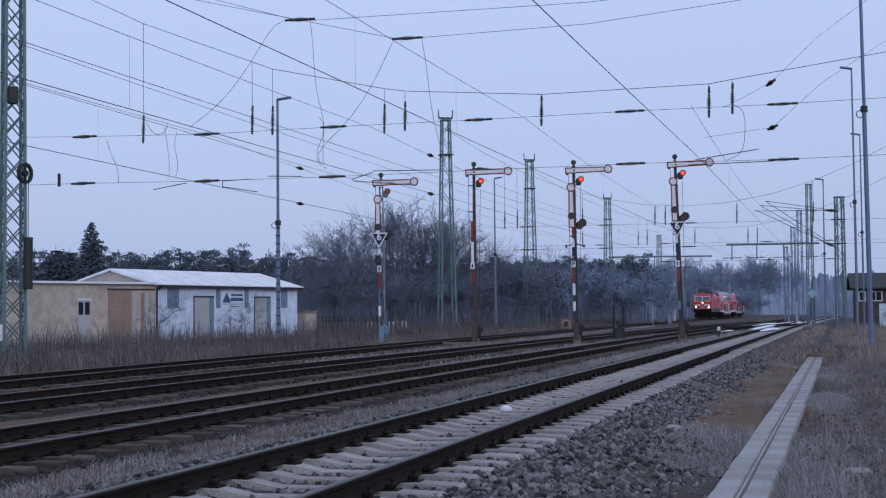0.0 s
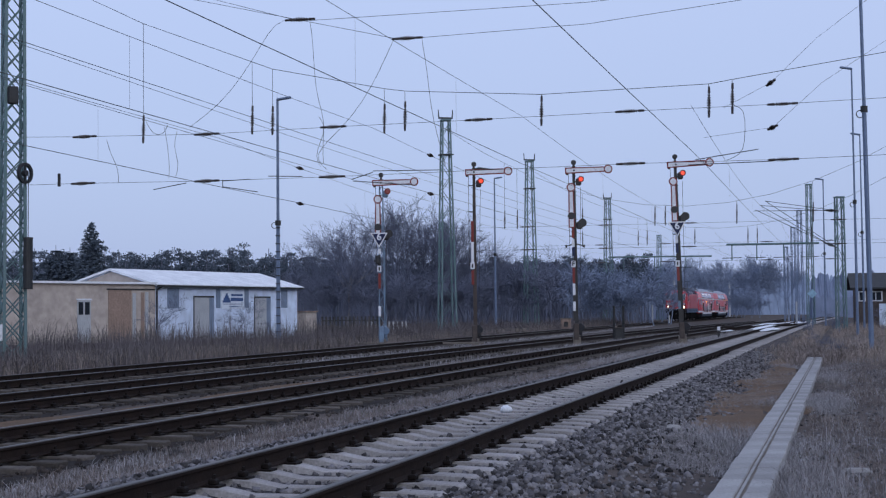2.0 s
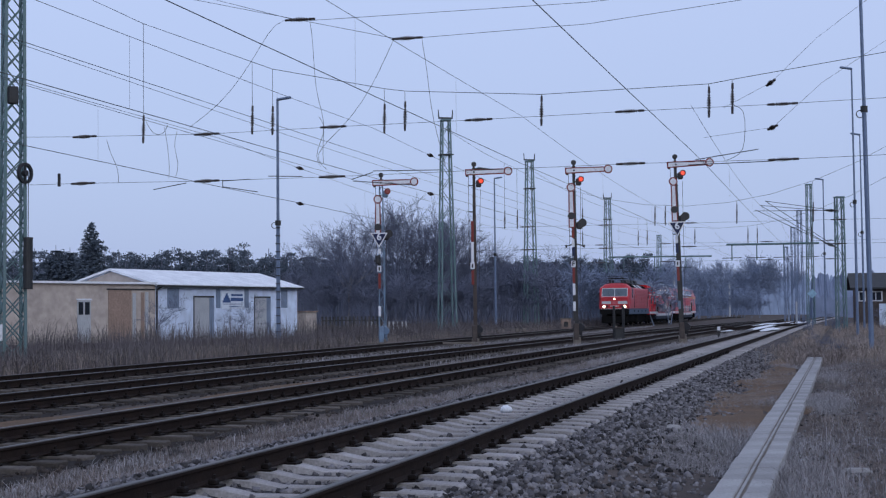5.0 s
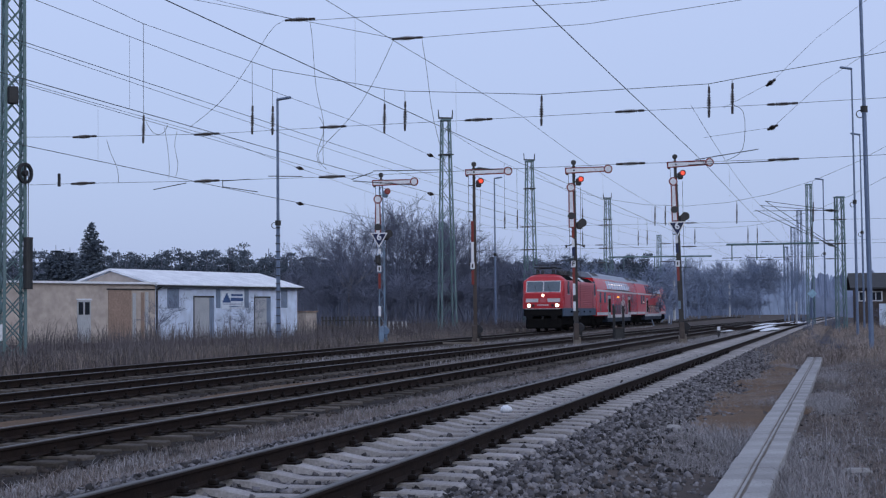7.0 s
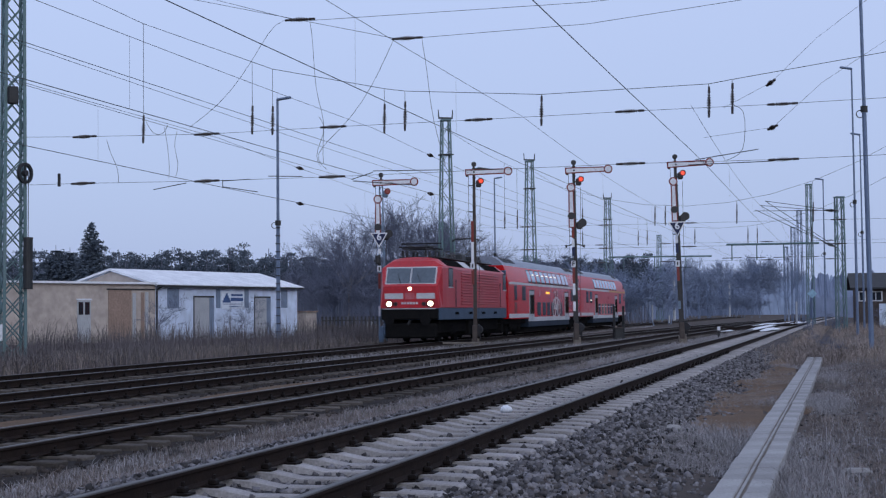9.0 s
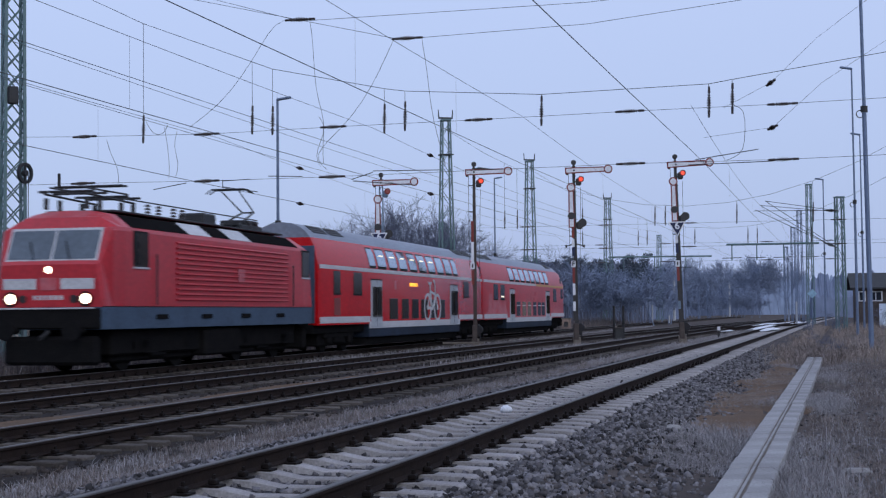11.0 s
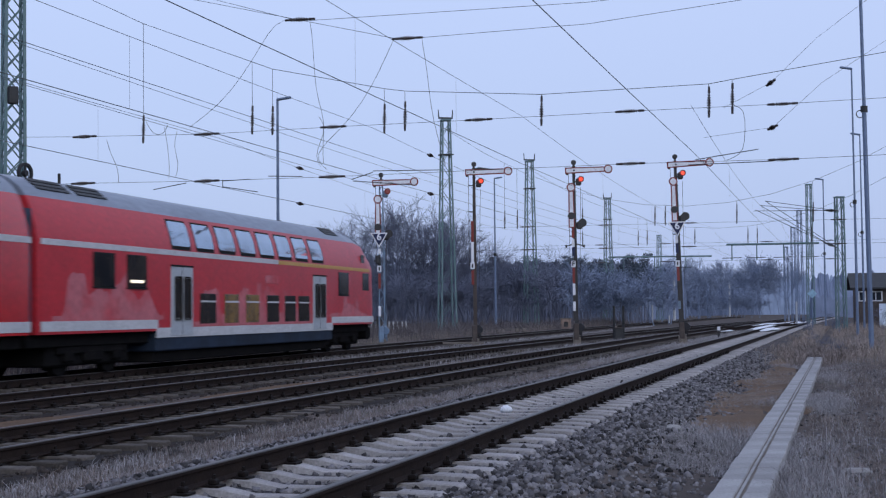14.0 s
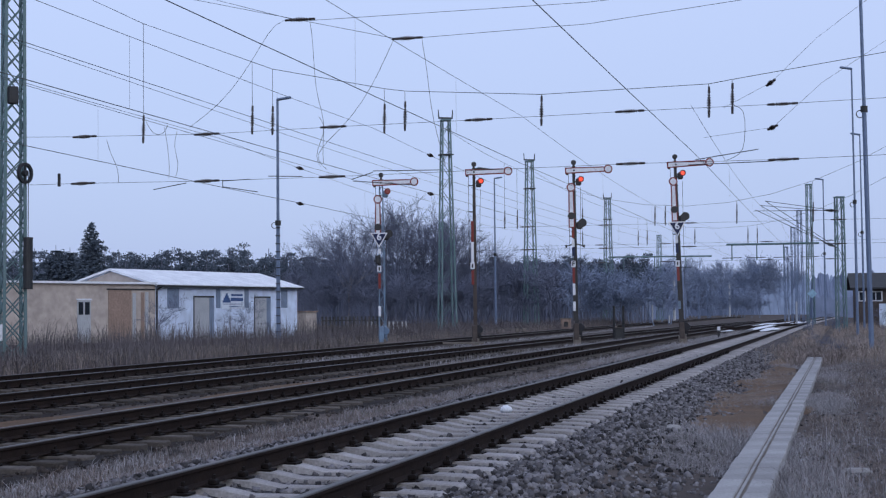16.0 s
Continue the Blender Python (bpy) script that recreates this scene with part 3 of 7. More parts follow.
def build_coaches():
    h1 = 13.55
    ups = [(19.5 - 1.63 * i - h1 - 1.2, 19.5 - 1.63 * i - h1) for i in range(8)] + [(19.85 - h1, 20.7 - h1), (5.7 - h1, 6.5 - h1)]
    lows = [(16.7 - h1, 17.95 - h1), (14.95 - h1, 16.05 - h1), (13.3 - h1, 14.4 - h1), (11.7 - h1, 12.85 - h1), (9.95 - h1, 11.15 - h1), (8.45 - h1, 9.45 - h1)]
    a = coach("double_deck_coach", "red double-deck railway coach with grey roof and pale doors", h1, False, M_RED, [(19.06 - h1, 20.62 - h1), (5.8 - h1, 7.38 - h1)],
              ups, lows, [(21.8 - h1, 22.9 - h1, 2.1, 2.92), (24.5 - h1, 25.3 - h1, 2.1, 2.92), (3.35 - h1, 4.5 - h1, 2.14, 2.92)], 0)
    led = part("destination_display", flat_panel(13.5 - h1, 14.76 - h1, 2.52, 2.66, 1, 1.402, 0.012), M_LED, a, "glowing amber destination display")
    for j in range(3):
        part("letter_bar", Shape().box((13.75 - h1 + 0.4 * j, 1.404, 2.59), (0.05, 0.004, 0.1)), M_RUBBER, led)
    part("side_grille", flat_panel(24.5 - h1, 25.25 - h1, 1.32, 1.95, 1, 1.399, 0.012), M_SIGRED, a, "dark red ventilation grille")
    part("plate", flat_panel(16.9 - h1, 17.25 - h1, 2.35, 2.72, 1, 1.400, 0.012), M_PINK, a)
    # the large bicycle emblem
    bike = Shape()
    for cx in (11.75, 9.95):
        bike.disc((cx - h1, 1.412, 1.62), (0, 1, 0), 0.64, 0.012, 32, inner=0.5)
        bike.disc((cx - h1, 1.412, 1.62), (0, 1, 0), 0.12, 0.012, 16)
    for p, r in (((11.75, 1.62), (11.3, 2.35)), ((11.3, 2.35), (10.35, 2.2)), ((11.3, 2.3), (10.85, 1.55)), ((10.85, 1.55), (10.35, 2.2)), ((10.35, 2.2), (9.95, 1.62)), ((11.75, 1.62), (10.85, 1.55)),
                 ((10.35, 2.2), (10.45, 2.75)), ((10.45, 2.75), (10.7, 2.82)), ((11.3, 2.35), (11.35, 2.68)), ((11.6, 2.70), (11.1, 2.70))):
        d = Vector((r[0] - p[0], 0, r[1] - p[1]))
        ang = math.degrees(math.atan2(d.z, d.x))
        bike.box(None, (d.length + 0.06, 0.012, 0.12), m=pose((p[0] + r[0]) / 2 - h1, 1.414, (p[1] + r[1]) / 2) @ pose(0, 0, 0, 0, -ang, 0))
    part("bicycle_emblem", bike, M_TWHITE, a, "large white bicycle emblem")
    # glowing strips laid on the upper panes imitate reflections of the interior lamps
    for i in range(6):
        x = 18.9 - 1.63 * i - h1
        part("lamp_glow", Shape().cbox(None, (0.55, 0.012, 0.035), 0.003, m=pose(x, 1.29 + 0.012, 3.66, -15, 0, 0)), M_LAMP_GLOW, a, "glowing strip on the pane, painted for an interior lamp's reflection")
    h2 = 13.25
    ups = [(17.95 - 1.66 * i - h2, 19.2 - 1.66 * i - h2) for i in range(8)]
    lows = [(16.2 - h2, 17.35 - h2), (14.45 - h2, 15.55 - h2), (12.75 - h2, 13.85 - h2), (10.95 - h2, 12.05 - h2), (9.35 - h2, 10.4 - h2), (7.95 - h2, 9.05 - h2)]
    b = coach("control_coach", "faded red double-deck control coach with sloping cab end", h2, True, M_RED_OLD, [(17.88 - h2, 19.31 - h2), (6.11 - h2, 7.55 - h2)],
              ups, lows, [(3.4 - h2, 4.65 - h2, 2.06, 2.88), (20.8 - h2, 21.95 - h2, 2.08, 2.9), (22.6 - h2, 23.75 - h2, 2.08, 2.9)], 11.0 - h2)
    rng = random.Random(4)
    for x0, x1, base, top, rough in ((19.75, 25.7, 1.27, 2.3, 0.16), (7.65, 17.8, 1.08, 2.12, 0.2), (1.0, 5.9, 1.27, 2.05, 0.14)):
        s, secs, zt, drop, n = Shape(), [], top, 0.0, int((x1 - x0) / 0.14)
        for q in range(n + 1):
            zt = top + (zt - top) * 0.72 + rng.gauss(0, rough * 0.45)
            if rng.random() < 0.16:
                drop = 0.0 if drop else rng.uniform(0.35, 0.75)
            x = x0 + (x1 - x0) * q / n - h2
            fade = min(1.0, (q + 2) / 9, (n - q + 2) / 9)
            secs.append([(x, 1.3935, base), (x, 1.3935, base + max(0.12, (zt - base) * fade - drop))])
        s.loft(secs, closed=False)
        part("scrubbed_patch", s, M_PINK, b, "pale scrubbed area in the red paint where graffiti was removed")
    # glow strip laid on the end window stands in for the lit interior
    part("lamp_glow", flat_panel(21.0 - h2, 21.75 - h2, 2.2, 2.27, 1, 1.409, 0.01, 0.003), M_LAMP_GLOW, b, "glowing strip on the pane, painted for the lit interior")
    part("plate", flat_panel(11.0 - h2, 12.2 - h2, 2.35, 2.6, 1, 1.402, 0.012), M_PINK, b)
    for side in (-1, 1):
        part("cab_side_window", flat_panel(0.75 - h2, 1.65 - h2, 2.24, 2.92, side, 1.396, 0.03, 0.02), M_WINDARK, b, "dark cab side window")
    part("cab_window", Shape().loft([[(-h2 + 0.03, y, 2.38) for y in (-1.05, 1.05)], [(-h2 + 0.34, y, 3.28) for y in (-1.0, 1.0)]], closed=False), M_WINDARK, b, "dark raked cab windscreen")
    part("cab_roof_window", flat_panel(1.25 - h2, 1.7 - h2, 3.3, 3.6, 1, 1.36, 0.02), M_WINDARK, b)
    for side in (-1, 1):
        part("tail_light", Shape().disc((-h2 - 0.005, side * 0.95, 1.45), (1, 0, 0), 0.09, 0.05, 14), M_SIGRED, b, "round red tail light")
        part("buffer", Shape().tube((-h2 - 0.45, side * 0.87, 1.06), (-h2 + 0.3, side * 0.87, 1.06), 0.09, 0.09, 10).disc((-h2 - 0.48, side * 0.87, 1.06), (1, 0, 0), 0.23, 0.05, 18), M_STEEL_DARK, b)
    part("front_apron", Shape().cbox((-h2 + 0.1, 0, 0.62), (0.4, 2.4, 0.5), 0.08), M_UNDER, b)
    return a, b


LOCO_SEC = [(1.44, 1.6), (1.48, 1.62), (1.48, 3.46), (1.45, 3.56)]


def build_loco():
    h = 7.8
    root = thing("electric_locomotive", pose(0, 320, 0), "red electric locomotive with grey skirt and lit headlights", "locomotive")
    full = LOCO_SEC + [(1.02, 3.9), (0.6, 3.98), (0.0, 4.0)]
    secs = []
    for x, top, k in ((-h, 2.6, 0.95), (-h + 0.12, 2.7, 0.985), (-h + 0.48, 3.5, 0.985), (-h + 0.75, 3.8, 0.99), (-h + 1.1, 4.1, 1.0), (h - 1.1, 4.1, 1.0), (h - 0.75, 3.8, 0.99), (h - 0.48, 3.5, 0.985), (h - 0.12, 2.7, 0.985), (h, 2.6, 0.95)):
        sec = []
        for y, z in full:
            yy = y * k
            if z > top:
                yy *= max(0.55, 1 - (z - top) * 0.12)
            sec.append((yy, min(z, top + 0.02 * max(0, z - top))))
        secs.append([(x, y, z) for y, z in mirrored(sec)])
    part("body", Shape().loft(secs), M_RED_OLD, root, "faded red painted body", fix=True)
    sk = []
    for x, k in ((-h + 0.02, 0.95), (-h + 0.15, 0.985), (h - 0.15, 0.985), (h - 0.02, 0.95)):
        sk.append([(x, y * k, z) for y, z in ((1.47, 1.06), (1.475, 1.6), (-1.475, 1.6), (-1.47, 1.06))])
    part("skirt", Shape().loft(sk), M_SKIRT, root, "dark grey lower side skirt", fix=True)
    part("underframe", Shape().cbox((0, 0, 0.74), (13.5, 2.3, 0.68), 0.05), M_UNDER, root)
    part("battery_box", Shape().cbox((0, 0, 0.62), (2.6, 2.7, 0.75), 0.06), M_UNDER, root, "black underfloor equipment box")
    part("roof_deck", Shape().cbox((0, 0, 4.01), (12.4, 1.9, 0.05), 0.01), M_STEEL_DARK, root, "dark roof deck")
    for side in (-1, 1):
        # sloping roof edge: alternating dark grilles and pale lights
        for j, (a, b, mt) in enumerate(((-6.3, -4.2, M_UNDER), (-4.2, -2.05, M_UNDER), (-2.05, -0.35, M_TWHITE), (-0.35, 1.1, M_UNDER), (1.1, 2.7, M_TWHITE), (2.7, 4.5, M_UNDER), (4.5, 6.3, M_UNDER))):
            s = Shape().loft([[(x, side * 1.447, 3.575), (x, side * 1.03, 3.905), (x, side * 1.02, 3.89), (x, side * 1.43, 3.56)] for x in (a + 0.01, b - 0.01)])
            part("roof_edge_panel", s, mt, root, "pale roof skylight" if mt is M_TWHITE else "dark roof grille", fix=True)
        n = 12
        for j in range(n):
            z = 1.80 + 1.5 * j / (n - 1)
            m = pose(-0.75, side * 1.492, z, side * -32, 0, 0)
            part("louvre", Shape().cbox(None, (8.75, 0.075, 0.05), 0.008, m=m), M_RED_OLD, root, "raised red louvre slat")
        for a, b in ((5.42, 6.2), (-7.3, -6.6)):
            w = part("side_window", flat_panel(a, b, 2.62, 3.45, side, 1.494, 0.03, 0.012), M_WINDARK, root, "dark cab side window")
            part("window_frame", flat_panel(a - 0.06, b + 0.06, 2.56, 3.5, side, 1.486, 0.02, 0.008), M_RUBBER, w)
            part("window_sill", Shape().cbox(((a + b) / 2, side * 1.495, 2.57), (b - a + 0.14, 0.04, 0.05), 0.008), M_TWHITE, w)
        for x in (4.95, -5.6):
            part("handrail", Shape().tube((x, side * 1.53, 1.65), (x, side * 1.53, 2.95), 0.02, 0.02, 6), M_STEEL_DARK, root)
            for zs in (0.75, 0.45):
                part("cab_step", Shape().cbox((x, side * 1.36, zs), (0.45, 0.2, 0.04), 0.01), M_UNDER, root)
        for x in (-4.5, -1.5, 1.5, 4.5):
            part("equipment_box", Shape().cbox((x, side * 1.478, 1.35), (0.7, 0.03, 0.12), 0.01), M_UNDER, root)
    part("side_emblem", flat_panel(-1.25, -0.72, 2.32, 2.72, 1, 1.525, 0.012), M_PINK, root, "white emblem plate with red bars")
    for e in (-1, 1):
        def slope(z, off):
            return e * (h - 0.12 - (z - 2.7) * 0.45 + off)
        fr = Shape().loft([[(slope(z, 0.012), -1.22, z), (slope(z, 0.012), 1.22, z), (slope(z, -0.03), 1.22, z), (slope(z, -0.03), -1.22, z)] for z in (2.70, 3.53)])
        f = part("windscreen_frame", fr, M_TWHITE, root, "pale windscreen frame", fix=True)
        for y0, y1 in ((-1.16, -0.03), (0.03, 1.16)):
            gl = Shape().loft([[(slope(z, 0.022), y0, z), (slope(z, 0.022), y1, z), (slope(z, -0.01), y1, z), (slope(z, -0.01), y0, z)] for z in (2.76, 3.47)])
            part("windscreen", gl, M_SCREEN, root, "reflecting windscreen pane", fix=True)
        for y in (-0.45, 0.5):
            part("wiper", Shape().tube((slope(2.75, 0.05), y, 2.75), (slope(3.2, 0.05), y - 0.2, 3.2), 0.012, 0.012, 5), M_RUBBER, root)
        for y0, y1 in ((-1.2, -0.32), (0.32, 1.2)):
            part("front_stripe", Shape().cbox((e * (h + 0.004), (y0 + y1) / 2, 2.16), (0.02, y1 - y0, 0.26), 0.004), M_TWHITE, root, "white warning stripe")
        part("front_emblem", Shape().cbox((e * (h + 0.004), 0, 2.16), (0.02, 0.45, 0.3), 0.004), M_PINK, root)
        for j in range(6):
            part("number_bar", Shape().cbox((e * (h + 0.004), -0.36 + 0.14 * j, 1.83), (0.012, 0.09, 0.11), 0.003), M_TWHITE, root)
        for y in (-0.99, 0.99):
            lamp = part("headlight", Shape().disc((e * (h + 0.02), y, 1.80), (1, 0, 0), 0.12, 0.05, 18), M_LAMP if e > 0 else M_STEEL, root, "glowing round headlight" if e > 0 else "unlit round lamp")
            part("lamp_rim", Shape().disc((e * (h + 0.015), y, 1.80), (1, 0, 0), 0.18, 0.07, 18, inner=0.14), M_RUBBER, lamp)
            part("marker_lamp", Shape().disc((e * (h + 0.012), y * 0.68, 1.80), (1, 0, 0), 0.1, 0.04, 14), M_INSUL, root)
            part("buffer", Shape().tube((e * (h - 0.1), y * 0.88, 1.05), (e * (h + 0.45), y * 0.88, 1.05), 0.1, 0.1, 10).disc((e * (h + 0.5), y * 0.88, 1.05), (1, 0, 0), 0.25, 0.05, 18), M_UNDER, root)
        part("top_light", Shape().disc((e * (h - 0.02), 0, 2.50), (1, 0, 0), 0.085, 0.06, 16), M_LAMP if e > 0 else M_STEEL, root, "glowing top headlight" if e > 0 else "")
        part("buffer_beam", Shape().cbox((e * (h - 0.08), 0, 1.32), (0.25, 2.75, 0.5), 0.04), M_UNDER, root, "black buffer beam")
        part("rail_guard", Shape().cbox((e * (h - 0.2), 0, 0.55), (0.25, 2.5, 0.7), 0.08), M_UNDER, root)
        part("coupling", Shape().tube((e * h, 0, 1.0), (e * (h + 0.4), 0, 0.85), 0.06, 0.05, 8), M_STEEL_DARK, root)
        part("beam_rail", Shape().tube((e * (h + 0.12), -1.25, 1.57), (e * (h + 0.12), 1.25, 1.57), 0.02, 0.02, 6), M_TWHITE, root)
        bogie(root, e * 3.9, 3.3, 0.62)
    # roof equipment: insulators, bus bars and two pantographs
    for x in (-4.9, -4.3, 1.0, 1.6, 2.6, 3.3):
        s = Shape()
        for j in range(4):
            s.tube((x, 0.5, 4.04 + 0.09 * j), (x, 0.5, 4.1 + 0.09 * j), 0.10, 0.05, 8)
        part("roof_insulator", s, M_INSUL, root, "ribbed brown insulator")
    part("bus_bar", Shape().tube((-5.0, 0.5, 4.42), (4.8, 0.5, 4.42), 0.02, 0.02, 6), M_STEEL_DARK, root)
    part("roof_box", Shape().cbox((-0.8, 0.2, 4.2), (1.0, 0.8, 0.36), 0.05), M_STEEL_DARK, root)
    # lowered pantograph at the front
    p = Shape()
    for y in (-0.55, 0.55):
        p.tube((4.2, y, 4.33), (7.0, y, 4.40), 0.03, 0.03, 6)
        p.tube((4.4, y * 0.8, 4.56), (6.9, y * 0.8, 4.56), 0.025, 0.025, 6)
    for x in (4.3, 5.0, 6.2, 6.9):
        p.tube((x, -0.75, 4.46), (x, 0.75, 4.46), 0.035, 0.035, 6)
        p.tube((x, 0.55, 4.02), (x, 0.55, 4.3), 0.06, 0.06, 6)
        p.tube((x, -0.55, 4.02), (x, -0.55, 4.3), 0.06, 0.06, 6)
    p.tube((5.5, -0.95, 4.68), (5.5, 0.95, 4.68), 0.03, 0.03, 6)
    p.tube((5.75, -0.95, 4.68), (5.75, 0.95, 4.68), 0.03, 0.03, 6)
    part("pantograph", p, M_STEEL_DARK, root, "folded pantograph")
    # raised pantograph at the rear
    r = Shape()
    for y in (-0.5, 0.5):
        r.cbox((-4.4, y, 4.14), (1.9, 0.1, 0.16), 0.03)
        r.tube((-3.9, y * 0.6, 4.22), (-5.5, y * 0.4, 4.72), 0.035, 0.03, 6)
        r.tube((-5.5, y * 0.4, 4.72), (-3.9, y * 0.6, 5.32), 0.025, 0.02, 6)
    r.tube((-5.5, -0.22, 4.72), (-5.5, 0.22, 4.72), 0.03, 0.03, 6)
    r.cbox((-4.7, 0, 4.3), (1.1, 0.9, 0.2), 0.04)
    for x in (-4.05, -3.75):
        r.tube((x, -0.55, 5.35), (x, 0.55, 5.35), 0.03, 0.03, 6)
        for y in (-1, 1):
            r.tube((x, y * 0.55, 5.35), (x, y * 0.75, 5.22), 0.025, 0.02, 6)
    part("raised_pantograph", r, M_STEEL_DARK, root, "raised pantograph touching the contact wire")
    return root


loco = build_loco()
coach_a, coach_b = build_coaches()


def track_y_at(dist):
    """Position on the main track, dist metres along it past y = 30."""
    y = 30 + dist / 1.03
    for _ in range(6):
        ys = np.linspace(30, y, 41)
        sl = (7.107 + 2 * 0.083 * (ys - 30) / 30) / 30
        w = np.sqrt(1 + sl * sl)
        y += (dist - float(((w[1:] + w[:-1]) / 2 * np.diff(ys)).sum())) / math.hypot(1, sl[-1])
    return y


def tail_at(t):
    """The tail's distance along the main track: the train brakes gently."""
    drift = np.interp(t, (0, 2, 4, 6.5, 7.5, 8.5, 9.0, 11.5, 12.5, 13.5, 14.0, 14.5, 16.0), (-0.5, -0.4, -0.9, -1.1, -1.1, -0.8, -0.55, -0.1, 0.33, 0.52, 0.42, 0.22, 0.1))
    return 276.94 - 18.716 * t - 0.0748 * t * t + 0.0103 * t ** 3 + float(drift)


def vehicle_rows(back, wheelspan):
    rows = []
    for i in range(33):
        t = i * 0.5
        d = tail_at(t) - back
        fr, re = on_track(4, track_y_at(d - wheelspan), 0, 0.20), on_track(4, track_y_at(d + wheelspan), 0, 0.20)
        c, v = (fr + re) / 2, fr - re
        rows.append((t, pose(c.x, c.y, c.z, 0, 0, math.degrees(math.atan2(v.y, v.x)))))
    return rows


def motions():
    walk(loco, vehicle_rows(62.1, 3.9))
    walk(coach_a, vehicle_rows(40.05, 10.0))
    walk(coach_b, vehicle_rows(13.25, 10.0))


# ---- semaphore signals ----
M_NAVY = mat("navy board field", (0.012, 0.02, 0.075), 0.5, color2=(0.02, 0.025, 0.05), scale=4, fine=30, bump=0)

def painted_sign(parent, m, size, material, text="6"):
    cu = bpy.data.curves.new("numeral", "FONT")
    cu.body, cu.size, cu.extrude, cu.align_x, cu.align_y = text, size, 0.004, "CENTER", "CENTER"
    cu.offset = size * 0.03
    tmp = bpy.data.objects.new("numeral", cu)
    scene.collection.objects.link(tmp)
    me = bpy.data.meshes.new_from_object(tmp.evaluated_get(bpy.context.evaluated_depsgraph_get()))
    bpy.data.objects.remove(tmp)
    me.materials.clear()
    me.materials.append(material)
    ob = new("numeral", me)
    ob.parent, ob.matrix_basis = parent, m
    return ob


def arm_parts(root, m, length, name):
    """A tapering white arm with a red border and a red-ringed disc at its tip; m: the pivot, the arm runs along +x."""
    def solid(inset, t, y):
        return Shape().loft([[m @ Vector((x, y - t / 2, -hh + inset)), m @ Vector((x, y - t / 2, hh - inset)), m @ Vector((x, y + t / 2, hh - inset)), m @ Vector((x, y + t / 2, -hh + inset))]
                             for x, hh in ((-0.42 + inset, 0.15), (length - 0.2 - inset * 0.2, 0.13))])
    a = part(name, solid(0, 0.03, 0), M_SIGRED, root, "white signal arm with red border and round tip", fix=True)
    part("arm_field", solid(0.055, 0.04, 0), M_SIGWHITE, a, fix=True)
    c = m @ Vector((length, 0, 0))
    ax = m.to_3x3() @ Vector((0, 1, 0))
    part("arm_ring", Shape().disc(c, ax, 0.21, 0.034, 24), M_SIGRED, a)
    part("arm_disc", Shape().disc(c, ax, 0.15, 0.044, 24), M_SIGWHITE, a)


